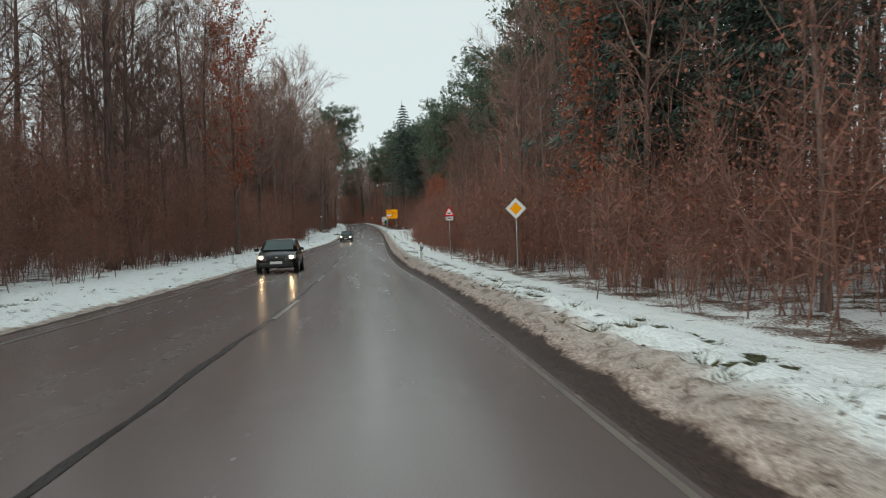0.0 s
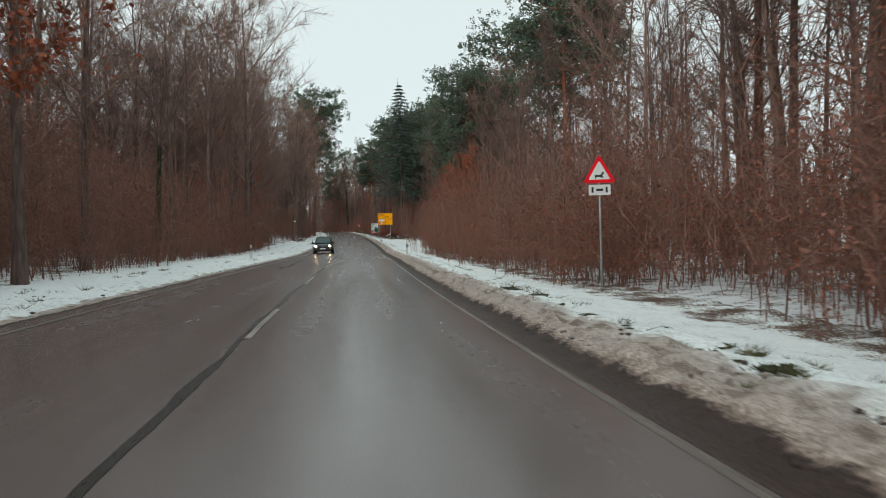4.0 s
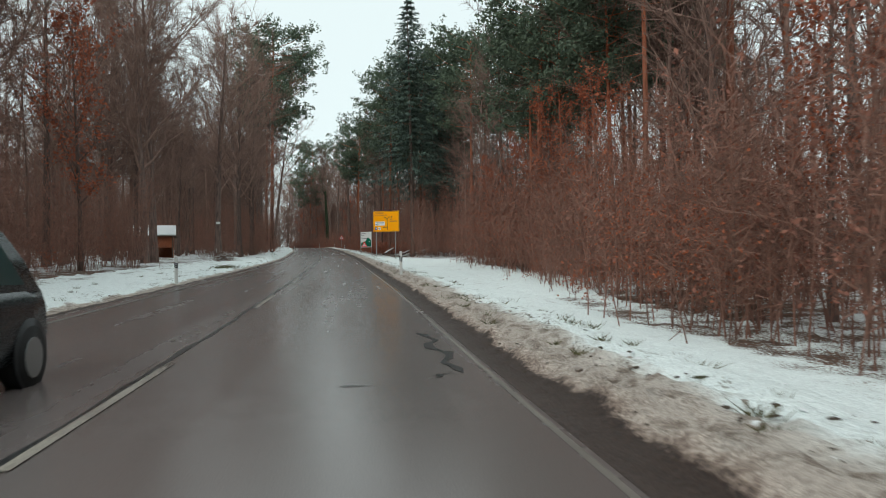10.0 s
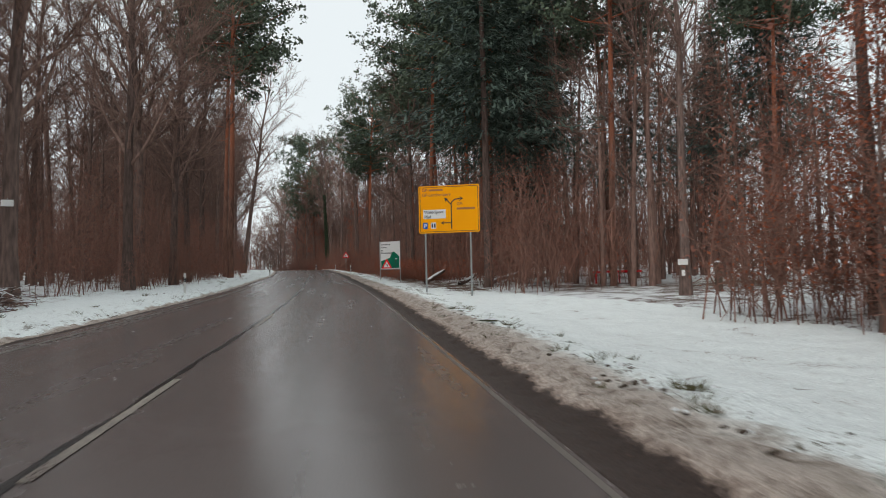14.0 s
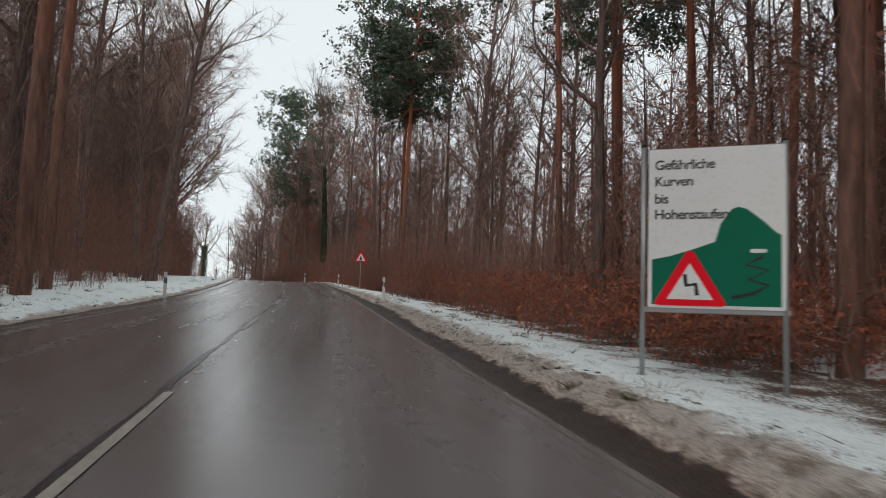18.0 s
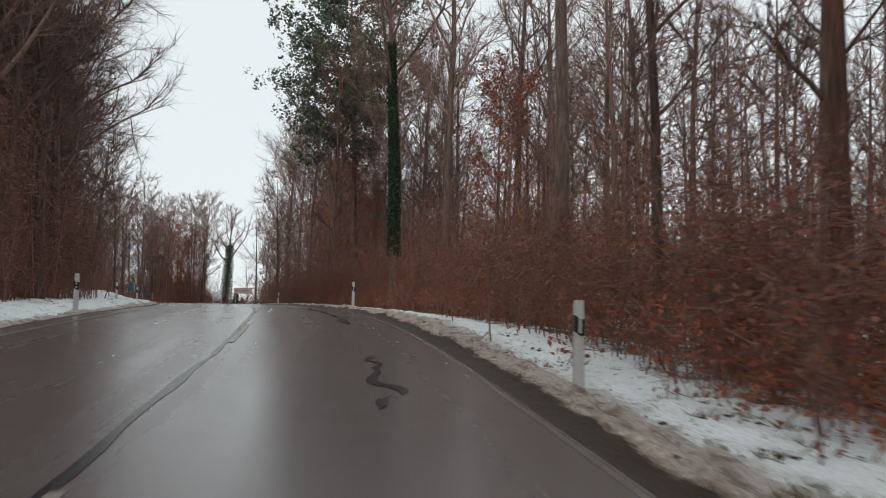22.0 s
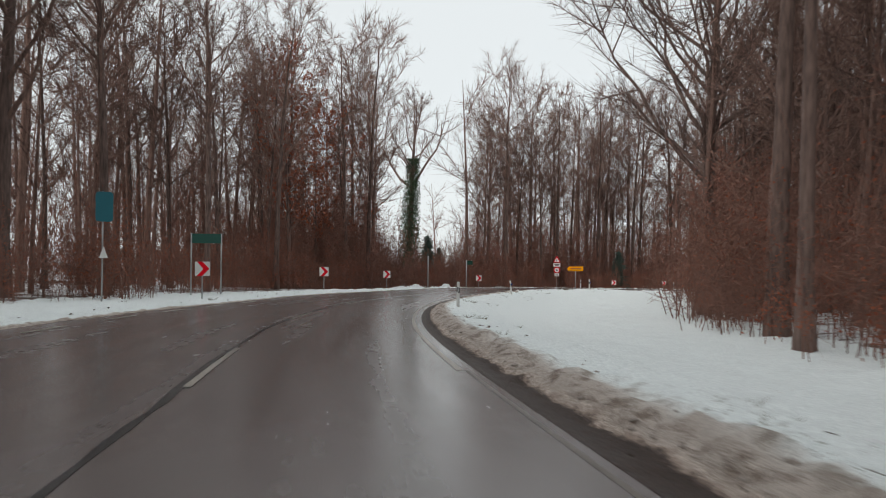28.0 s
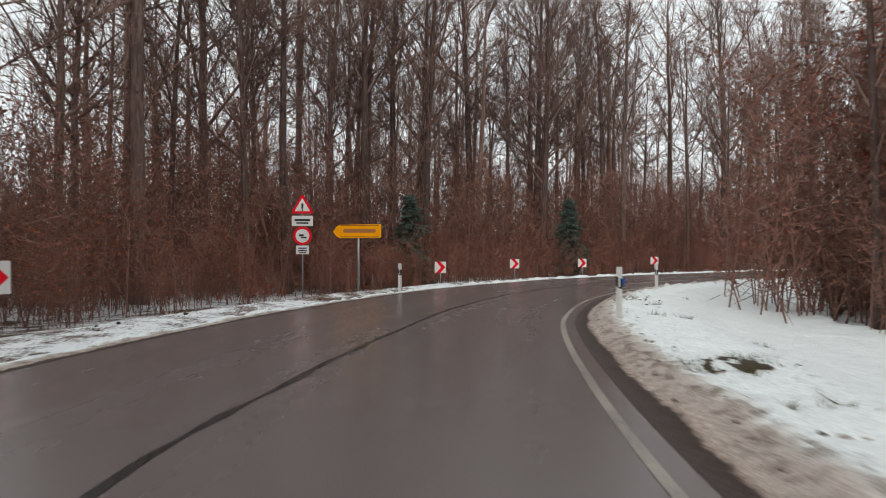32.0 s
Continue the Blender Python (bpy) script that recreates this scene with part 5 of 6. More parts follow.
set_post(post_b, *at(37.1, 4.75))
set_post(post_b, *at(89.5, 4.8))
set_post(post_r, -11.83, 126.45)
set_post(post_r, -25.84, 225.4, 0, -1.5, 0.05)
set_post(post_r, -31.23, 252.38, 0, 0, 0.02)
set_post(post_b, -38.0, 276.2, 0, 0, 0.14)
set_post(post_r, *at(312.4, 5.1), 0, 2)
set_post(post_b, -59.2, 323.98)
set_post(post_r, -70.17, 353.29)
set_post(post_b, -72.58, 378.85, 0, -6)
set_post(post_b, -68.4, 398.5)
set_post(post_r, -60.1, 411.7)
set_post(post_r, -43.8, 422.3)
for x, y in (at(41.5, -5.3), at(88, -5.4), (-20.35, 124.7), (-28.62, 179.85), (-33.7, 220.6), (-40.45, 250.3), (-42.8, 262.1), (-53.0, 284.6), (-57.45, 296.6), (-69.15, 321.5), (-70.35, 411.8)):
    set_post(post_l, x, y)


def pole(parent, h, x=0.0, y=0.04, r=0.03, z=-0.3):
    p = part("pole", rod(r, h - z, 12, (x, y, z)), STEEL, parent, "galvanised steel pole", True)
    part("cap", rod(r * 1.15, 0.03, 12, (x, y, h - 0.005)), BLACK, p)
    return p


def bars(parent, m, rows, y):
    """Unreadable lines of lettering: one bar each, x, z, width, height."""
    for x, z, w, h in rows:
        part("lettering", plate(rounded(w, h, h * 0.3, x, z, 2), 0.003, y), m, parent)


def triangle_sign(parent, z, side=0.9, name="warning_plate"):
    p = part(name, plate(tri_outline(side, 0.05, z), 0.012, -0.012), SIGN_RED, parent, "red-bordered triangular plate")
    part("white_field", plate(tri_outline(side * 0.66, 0.02, z), 0.004, -0.016), SIGN_WHITE, p)
    return p


def quad_sign(parent, name, w, h, x, z, m, label="", y=-0.012, r=0.03):
    return part(name, plate(rounded(w, h, r, x, z), 0.012, y), m, parent, label)


# priority-road sign
x, y = 4.5, 26.0
t = thing("priority_sign", x, y, facing(x, y, -1, 0), "yellow and white diamond priority sign on a steel pole", "road sign")
top = 5.49 - t.location.z
pole(t, top - 0.1)
c = top - 0.48
p = part("sign_plate", plate([(0, c - 0.48), (0.48, c), (0, c + 0.48), (-0.48, c)], 0.012, -0.012), SIGN_WHITE, t, "white diamond plate with black rim")
part("yellow_field", plate([(0, c - 0.28), (0.28, c), (0, c + 0.28), (-0.28, c)], 0.004, -0.016), SIGN_YELLOW, p)
for sgx, sgz in ((1, 1), (1, -1), (-1, 1), (-1, -1)):
    a, b = 0.465, 0.452
    part("rim", plate([(0, c + sgz * a), (sgx * a, c), (sgx * b, c), (0, c + sgz * b)], 0.003, -0.0155), BLACK, p)

# deer warning
x, y = 1.04, 53.0
t = thing("deer_warning_sign", x, y, facing(x, y, -4, 15), "red triangular deer warning sign with distance plate", "road sign")
top = 6.40 - t.location.z
pole(t, top - 0.15)
p = triangle_sign(t, top - 0.58, 0.95)
deer = [(-0.16, 0.02), (-0.10, 0.05), (-0.02, 0.03), (0.06, 0.06), (0.10, 0.14), (0.13, 0.13), (0.16, 0.08), (0.12, 0.06), (0.10, 0.0), (0.14, -0.07), (0.08, -0.05), (0.03, -0.04), (-0.08, -0.03), (-0.15, -0.11), (-0.13, -0.03)]
part("deer_symbol", plate([(a * 0.9, top - 0.66 + b * 0.9) for a, b in deer], 0.003, -0.02), BLACK, p)
q = quad_sign(t, "distance_plate", 0.62, 0.3, 0, top - 1.06, SIGN_WHITE, "white plate with arrows")
bars(q, BLACK, [(-0.2, top - 1.06, 0.04, 0.16), (0.2, top - 1.06, 0.04, 0.16), (0, top - 1.06, 0.2, 0.07)], -0.016)

# yellow direction board
x, y = -15.68, 179.57
t = thing("direction_board", x, y, -11.1, "yellow direction board on two steel poles in snow", "road sign")
zb, zt = 8.98 - t.location.z, 11.3 - t.location.z
W, Hh = 3.0, zt - zb
for px_ in (-1.2, 1.03):
    pole(t, zt - 0.05, px_, 0.05, 0.045)
p = quad_sign(t, "board", W, Hh, 0, (zb + zt) / 2, SIGN_YELLOW, "yellow sheet board", r=0.06)
for nm, w, h, xx, zz in (("rim", W - 0.12, 0.025, 0, zt - 0.07), ("rim", W - 0.12, 0.025, 0, zb + 0.07), ("rim", 0.025, Hh - 0.12, -W / 2 + 0.07, (zb + zt) / 2), ("rim", 0.025, Hh - 0.12, W / 2 - 0.07, (zb + zt) / 2)):
    part(nm, plate(rounded(w, h, 0.008, xx, zz, 2), 0.003, -0.015), BLACK, p)


def bx(u):
    return -W / 2 + u * W


def bz(v):
    return zt - v * Hh


def stroke(parent, name, pts, w, m, yy=-0.016):
    """A painted band along a line."""
    left_, right_ = [], []
    for i, (a, b) in enumerate(pts):
        i0, i1 = max(0, i - 1), min(len(pts) - 1, i + 1)
        dx, dz = pts[i1][0] - pts[i0][0], pts[i1][1] - pts[i0][1]
        k = math.hypot(dx, dz) or 1
        left_.append((a - dz / k * w / 2, b + dx / k * w / 2))
        right_.append((a + dz / k * w / 2, b - dx / k * w / 2))
    return part(name, plate(left_ + right_[::-1], 0.003, yy), m, parent)


def head(parent, x, z, ang, size, m, yy=-0.0165):
    c_, s_ = math.cos(radians(ang)), math.sin(radians(ang))
    pts = [(0, 0), (-size, size * 0.55), (-size * 0.7, 0), (-size, -size * 0.55)]
    return part("arrow_head", plate([(x + a * c_ - b * s_, z + a * s_ + b * c_) for a, b in pts], 0.003, yy), m, parent)


stroke(p, "route_line", [(bx(0.54), bz(0.92)), (bx(0.54), bz(0.39)), (bx(0.545), bz(0.36)), (bx(0.60), bz(0.30)), (bx(0.68), bz(0.29))], 0.055, BLACK)
head(p, bx(0.74), bz(0.29), 0, 0.2, BLACK)
stroke(p, "route_line", [(bx(0.535), bz(0.40)), (bx(0.46), bz(0.30))], 0.055, BLACK, -0.0172)
head(p, bx(0.43), bz(0.26), 130, 0.2, BLACK)
stroke(p, "route_line", [(bx(0.535), bz(0.79)), (bx(0.40), bz(0.79))], 0.045, BLACK, -0.0172)
head(p, bx(0.36), bz(0.79), 180, 0.17, BLACK)
text("lettering", "GP-Lerchenberg", 0.215, bx(0.055), bz(0.22), -0.014, FADED_RED, p)
text("lettering", "GP-", 0.215, bx(0.055), bz(0.115), -0.014, FADED_RED, p)
bars(p, FADED_RED, [(bx(0.29), bz(0.09), 0.68, 0.10)], -0.015)
text("lettering", "GP-", 0.2, bx(0.63), bz(0.43), -0.014, FADED_RED, p)
bars(p, FADED_RED, [(bx(0.78), bz(0.5), 0.9, 0.1)], -0.015)
q = quad_sign(p, "white_panel", 1.12, 0.44, bx(0.26), bz(0.60), SIGN_WHITE, "white insert panel", -0.018, 0.02)
text("lettering", "Wald-Sport", 0.2, bx(0.09), bz(0.585), -0.021, BLACK, q)
text("lettering", "Pfad", 0.2, bx(0.09), bz(0.685), -0.021, BLACK, q)
q = quad_sign(p, "parking_panel", 0.24, 0.3, bx(0.105), bz(0.84), SIGN_BLUE, "blue parking panel", -0.018, 0.03)
text("lettering", "P", 0.28, bx(0.105), bz(0.885), -0.021, SIGN_WHITE, q, align="CENTER")
q = quad_sign(p, "walkers_panel", 0.26, 0.3, bx(0.24), bz(0.84), SIGN_WHITE, "small white panel", -0.018, 0.03)
bars(q, BLACK, [(bx(0.22), bz(0.84), 0.05, 0.2), (bx(0.262), bz(0.84), 0.05, 0.2)], -0.022)

# curve warning board
x, y = -20.03, 202.57
t = thing("curve_warning_board", x, y, -23.3, "white board with green hill and red curve triangle", "road sign")
zb, zt = 8.0 - t.location.z, 10.17 - t.location.z
W, Hh = 1.72, zt - zb
for px_ in (-0.93, 0.86):
    pole(t, zt + 0.05, px_, 0.03, 0.035)
p = quad_sign(t, "board", W, Hh, 0, (zb + zt) / 2, SIGN_WHITE, "weathered white sheet board", r=0.03)
part("frame", boxes(((0, 0.03, zb - 0.03), (W + 0.12, 0.05, 0.07))), STEEL, t, "steel mounting rail")
hill = [(0.03, 0.98), (0.03, 0.70), (0.16, 0.68), (0.36, 0.63), (0.50, 0.59), (0.54, 0.48), (0.62, 0.39), (0.67, 0.375), (0.73, 0.39), (0.84, 0.46), (0.93, 0.53), (0.97, 0.55), (0.97, 0.98)]
part("green_hill", plate([(bx(a), bz(b)) for a, b in hill], 0.003, -0.015), SIGN_GREEN, p, "green hill silhouette")
stroke(p, "road_drawing", [(bx(0.62), bz(0.93)), (bx(0.78), bz(0.90)), (bx(0.88), bz(0.85)), (bx(0.74), bz(0.82)), (bx(0.88), bz(0.76)), (bx(0.72), bz(0.73)), (bx(0.84), bz(0.68))], 0.045, BLACK, -0.019)
quad_sign(p, "white_mark", 0.2, 0.05, bx(0.81), bz(0.645), SIGN_WHITE, "", -0.019, 0.02)
red = part("red_triangle", plate([(bx(0.5) - 0.80 + 1.2 * 0.02 + a * 0.98, bz(0.985) + b) for a, b in ((0.06, 0.0), (0.0, 0.03), (0.42, 0.72), (0.47, 0.74), (0.52, 0.72), (0.94, 0.03), (0.88, 0.0))], 0.004, -0.022), SIGN_RED, p, "red-bordered triangle")
part("white_field", plate([(bx(0.5) - 0.776 + a * 0.98, bz(0.985) + b) for a, b in ((0.17, 0.085), (0.77, 0.085), (0.47, 0.57))], 0.003, -0.026), SIGN_WHITE, red)
stroke(red, "bend_symbol", [(bx(0.5) - 0.38, bz(0.985) + 0.42), (bx(0.5) - 0.36, bz(0.985) + 0.27), (bx(0.5) - 0.24, bz(0.985) + 0.29), (bx(0.5) - 0.22, bz(0.985) + 0.14)], 0.055, BLACK, -0.029)
for words, v in (("Gef\u00e4hrliche", 0.13), ("Kurven", 0.235), ("bis", 0.345), ("Hohenstaufen", 0.445)):
    text("lettering", words, 0.185, bx(0.045), bz(v), -0.014, BLACK, p, spacing=0.92, bold=0.003)

# pedestrian warning
x, y = -28.85, 245.62
t = thing("pedestrian_warning_sign", x, y, facing(x, y, -29, 220), "red triangular warning sign with walking symbol", "road sign")
top = 11.86 - t.location.z
pole(t, top - 0.15)
p = triangle_sign(t, top - 0.6, 0.98)
zc = top - 0.66
part("walker_symbol", plate([(a, zc + b) for a, b in ((-0.1, -0.18), (-0.06, -0.18), (0.0, -0.04), (0.07, -0.18), (0.11, -0.18), (0.04, 0.02), (0.1, 0.0), (0.05, 0.1), (0.03, 0.2), (-0.03, 0.2), (-0.05, 0.1), (-0.1, 0.0), (-0.04, 0.0))], 0.003, -0.02), BLACK, p)


# chevron boards
def chevron_board(side=0.57):
    top = tagged(new("chevron_board"), "red and white chevron board on a short pole", "road sign", "curve chevrons")
    pole(top, 1.25, 0, 0.04, 0.028)
    p = part("board", plate(rounded(side, side, 0.02, 0, 1.12), 0.012, -0.012), SIGN_WHITE, top, "white square plate")
    h = side / 2
    part("red_chevron", plate([(-h * 0.75, 1.12 + h), (-h * 0.02, 1.12 + h), (h * 0.9, 1.12), (-h * 0.02, 1.12 - h), (-h * 0.75, 1.12 - h), (h * 0.12, 1.12)], 0.004, -0.017), SIGN_RED, p, "red chevron pointing along the curve")
    return top


chev = None
for x, y, zc, fx, fy, k in ((-81.8, 353.8, 10.08, -66, 333, 1.1), (-83.7, 370.6, 9.62, -68, 338, 1.05), (-83.4, 382.1, 9.2, -70, 345, 1.0), (-79.58, 399.25, 8.5, -74, 365, 1.0), (-66.94, 419.9, 7.62, -74.5, 385, 0.95),
                         (-60.8, 426.8, 7.46, -74, 390, 0.95), (-55.2, 429.7, 7.34, -70, 400, 0.95), (-48.0, 433.3, 7.3, -66, 405, 0.95)):
    z0 = zc - 1.12 * k
    m = pose(x, y, z0, 0, 0, facing(x, y, fx, fy))
    if chev is None:
        chev = chevron_board()
        chev.matrix_basis = m @ Matrix.Diagonal((k, k, k, 1))
    else:
        o = copy_thing(chev, m)
        o.scale = (k, k, k)

# warning and prohibition signs on one pole
x, y = -73.62, 416.4
t = thing("sign_cluster", x, y, facing(x, y, -75, 385), "warning triangle and prohibition signs on one pole", "road sign", z=6.35)
pole(t, 4.45)
p = triangle_sign(t, 4.0, 0.95)
bars(p, BLACK, [(0, 4.03, 0.05, 0.22), (0, 3.86, 0.05, 0.06)], -0.02)
q = quad_sign(t, "text_plate", 0.86, 0.42, 0, 3.42, SIGN_WHITE, "white plate with dark lettering")
bars(q, BLACK, [(0, 3.45, 0.64, 0.09), (0, 3.33, 0.5, 0.06)], -0.016)
q = part("prohibition_disc", plate(disc_outline(0.38, 0, 2.8), 0.012, -0.012), SIGN_RED, t, "red-rimmed round plate")
part("white_field", plate(disc_outline(0.28, 0, 2.8), 0.004, -0.017), SIGN_WHITE, q)
bars(q, BLACK, [(-0.05, 2.82, 0.2, 0.09), (0.05, 2.73, 0.24, 0.06)], -0.021)
q = quad_sign(t, "lower_plate", 0.52, 0.36, 0, 2.22, SIGN_WHITE, "small white plate")
bars(q, BLACK, [(0, 2.29, 0.34, 0.05), (0, 2.19, 0.36, 0.05), (0, 2.1, 0.3, 0.04)], -0.016)

# yellow arrow sign
x, y = -71.38, 416.2
t = thing("arrow_sign", x, y, facing(x, y, -77, 385), "yellow arrow-shaped direction sign on a steel pole", "road sign", z=6.75)
pole(t, 2.85, 0.05, 0.04, 0.045)
c = 2.58
p = part("sign_plate", plate([(-1.0, c - 0.02), (-0.86, c + 0.19), (-0.72, c + 0.28), (0.98, c + 0.31), (1.0, c + 0.29), (1.0, c - 0.24), (0.98, c - 0.26), (-0.72, c - 0.28), (-0.86, c - 0.2)], 0.03, -0.03), SIGN_YELLOW, t, "yellow arrow plate pointing left")
bars(p, FADED_RED, [(0.1, c + 0.03, 1.35, 0.16)], -0.034)
bars(p, BLACK, [(0.1, c - 0.22, 1.6, 0.02), (0.1, c + 0.25, 1.6, 0.02)], -0.034)

# white wayside sign
x, y = -60.64, 330.97
t = thing("path_sign", x, y, facing(x, y, -56, 310), "white sign with arrow on two low posts", "road sign")
zt = 12.15 - t.location.z
for px_ in (-0.85, 0.6):
    pole(t, zt - 0.05, px_, 0.04, 0.04)
p = quad_sign(t, "board", 2.15, 0.66, 0, zt - 0.33, plain("pinkish_white_sheet", (0.74, 0.6, 0.53), 0.55, 0, 0.12, 3, None, 0.2), "pale board with thin dark rim", r=0.02)
for nm, w, h, xx, zz in (("rim", 2.05, 0.02, 0, zt - 0.05), ("rim", 2.05, 0.02, 0, zt - 0.61), ("rim", 0.02, 0.56, -1.02, zt - 0.33), ("rim", 0.02, 0.56, 1.02, zt - 0.33)):
    part(nm, plate(rounded(w, h, 0.006, xx, zz, 2), 0.003, -0.015), BLACK, p)
stroke(p, "arrow_shaft", [(-0.42, zt - 0.33), (-0.78, zt - 0.33)], 0.035, BLACK)
head(p, -0.86, zt - 0.33, 180, 0.17, BLACK)
text("lettering", "Wald-Sport-Pfad", 0.16, -0.28, zt - 0.38, -0.014, BLACK, p, spacing=0.95)

# signs at the junction
x, y = -83.2, 349.3
t = thing("blue_sign", x, y, facing(x, y, -62, 325), "weathered teal sign seen on a slim pole with white marker", "road sign")
zt = 13.1 - t.location.z
pole(t, zt)
quad_sign(t, "sign_plate", 0.62, 1.15, 0.05, zt - 0.6, plain("teal_sheet", (0.02, 0.16, 0.2), 0.4), "teal plate", r=0.12)
part("white_marker", plate([(-0.12, 1.7), (0.2, 1.7), (0.04, 2.15)], 0.01, -0.012), SIGN_WHITE, t)
x, y = -85.4, 359.6
t = thing("green_backed_board", x, y, facing(x, y, -68, 335), "board with green-grey back on two steel posts", "road sign")
zt = 11.8 - t.location.z
for px_ in (-0.75, 0.75):
    pole(t, zt, px_, 0.06, 0.04)
quad_sign(t, "board", 1.45, 0.5, 0, zt - 0.27, plain("green_grey_metal", (0.02, 0.11, 0.085), 0.5), "dark green-grey sheet", r=0.03)
x, y = -87.2, 342.2
t = thing("marker_post", x, y, facing(x, y, -55, 310), "slim grey post with small white hiking marker", "marker post")
zt = 12.4 - t.location.z
pole(t, zt, 0, 0.04, 0.035)
q = quad_sign(t, "marker_plate", 0.26, 0.8, 0, zt - 0.42, SIGN_WHITE, "small white plate")
bars(q, BLACK, [(0, zt - 0.25, 0.12, 0.14)], -0.016)
for x, y in ((-66.0, 313.0),):
    t = thing("green_stake", x, y, 10, "short dark green stake in the snow bank", "stake")
    part("stake", rod(0.025, 1.5, 8, (0, 0, -0.3)), SIGN_GREEN, t)
x, y = -59.2, 331.6
t = thing("dark_stake", x, y, 0, "short dark wooden stake in snow", "stake")
part("stake", rod(0.035, 1.0, 8, (0, 0, -0.25)), plain("dark_wood", (0.03, 0.025, 0.02), 0.8), t)

SNOW = plain("fresh_snow", (0.84, 0.86, 0.87), 0.7, 0, 0.05, 2)
# poles outside the bend
x, y = -80.15, 396.2
t = thing("pole_sign", x, y, facing(x, y, -75, 371), "slim steel pole with a small dark green sign", "road sign")
zt = 10.36 - t.location.z
pole(t, zt, 0, 0.03, 0.055)
quad_sign(t, "sign_plate", 0.55, 0.4, 0.33, zt - 0.26, plain("dark_green_sheet", (0.012, 0.075, 0.05), 0.5), "dark green plate", r=0.04)
x, y = -82.2, 389.8
t = thing("tall_pole", x, y, 0, "tall pale grey steel pole beside the road", "pole")
pole(t, 10.75 - t.location.z, 0, 0, 0.06)


def snow_heap(x, y, yaw, long, wide, high, seed):
    r = np.random.default_rng(seed)
    n, k = 40, 22
    u, v = np.meshgrid(np.linspace(-1, 1, n), np.linspace(-1, 1, k), indexing="ij")
    h = np.clip(1 - np.abs(u) ** 2.2, 0, 1) * np.clip(1 - v * v, 0, 1) ** 0.8
    rough = np.zeros_like(h)
    for f in (3, 6, 11):
        a, b = r.uniform(0, 6.3, 2)
        rough += np.sin(u * f * 1.6 + a + 1.3 * np.sin(v * f)) * np.sin(v * f + b + np.sin(u * f * 0.8)) / f ** 0.6
    h = h * np.clip(0.75 + 0.7 * rough + r.normal(0, 0.06, h.shape), 0.1, 1.6) * high - 0.12
    t = thing("snow_heap", x, y, yaw, "ploughed heap of lumpy snow at the road's edge", "snow heap", "snow heaps")
    o = new("snow", mesh_of("snow", np.stack([u * long / 2, v * wide / 2, h], -1).reshape(-1, 3), grid_faces(n, k), SNOW, smooth=True))
    o.parent = t


def heap_beside(x, y, *size):
    s, _ = nearest(x, y)
    i = int(np.argmin(np.abs(RS - s[0])))
    snow_heap(x, y, math.degrees(math.atan2(RT[i, 1], RT[i, 0])), *size)


heap_beside(-81.45, 393.2, 2.1, 1.1, 0.48, 5)
heap_beside(-82.3, 386.4, 3.0, 1.6, 0.42, 6)
heap_beside(-82.4, 382.2, 2.6, 1.4, 0.32, 7)

# forest track on the right: notice on a tree, stump post, red barrier
WOOD = plain("weathered_wood", (0.13, 0.085, 0.06), 0.8, 0, 0.4, 5)
put(kinds[2], -5.2, 176.8, 15, 0.8)
x, y = -5.43, 176.33
t = thing("tree_notice", x, y, facing(x, y, -16, 150), "small white notice nailed to a tree trunk", "notice", z=7.0)
part("plate", boxes(((0, -0.02, 0.2), (0.42, 0.02, 0.26))), SIGN_WHITE, t)
part("marker", boxes(((0, -0.02, -0.28), (0.14, 0.02, 0.26))), SIGN_WHITE, t)
x, y = -2.82, 179.07
t = thing("wooden_post", x, y, 12, "stout wooden gate post with a snow cap", "post")
part("shaft", boxes(((0, 0, 0.55), (0.3, 0.3, 1.7))), WOOD, t)
part("snow_cap", rod(0.2, 0.07, 10, (0, 0, 1.39), 0.13), SNOW, t, "snow cap")
x, y = -4.5, 192.0
t = thing("barrier", x, y, -5, "red forest barrier half hidden by brush", "barrier")
part("bar", boxes(((0, 0, 0.75), (3.2, 0.1, 0.14))), SIGN_RED, t)
for px_ in (-1.4, 0.1):
    part("support", rod(0.06, 0.95, 10, (px_, 0, -0.25)), SIGN_RED, t)

# hut in the clearing
x, y = -42.3, 180.6
t = thing("forest_hut", x, y, facing(x, y, -22, 120), "small orange-brown wooden shelter with snow on its roof", "hut", z=6.5)
HUT = plain("orange_brown_boards", (0.30, 0.085, 0.03), 0.75, 0, 0.35, 4)
for k in range(14):
    part("wall_board", boxes(((-2.1 + 0.31 * k + 0.155, -1.6, 1.62), (0.3, 0.05, 1.1))), HUT, t)
for k in range(12):
    part("side_board", boxes(((2.22, -1.55 + 0.27 * k, 1.1), (0.05, 0.26, 2.2))), HUT, t)
    part("side_board", boxes(((-2.22, -1.55 + 0.27 * k, 1.1), (0.05, 0.26, 2.2))), HUT, t)
part("back_wall", boxes(((0, 1.6, 1.1), (4.4, 0.06, 2.2))), HUT, t)
for px_ in (-2.15, 0, 2.15):
    part("corner_post", boxes(((px_, -1.62, 1.1), (0.14, 0.14, 2.3))), WOOD, t)
for sgn in (1, -1):
    bm = boxes(((0, 0, 0), (5.2, 2.35, 0.08)))
    bm.transform(Matrix.Translation((0, sgn * -1.0, 2.72)) @ Matrix.Rotation(radians(sgn * 27), 4, "X"))
    rp = part("roof_slope", bm, WOOD, t)
    bm = boxes(((0, 0, 0.1), (5.1, 2.25, 0.12)))
    bm.transform(Matrix.Translation((0, sgn * -1.0, 2.73)) @ Matrix.Rotation(radians(sgn * 27), 4, "X"))
    part("roof_snow", bm, SNOW, rp, "thick snow cover")
t.scale = (0.98, 0.96, 1.12)

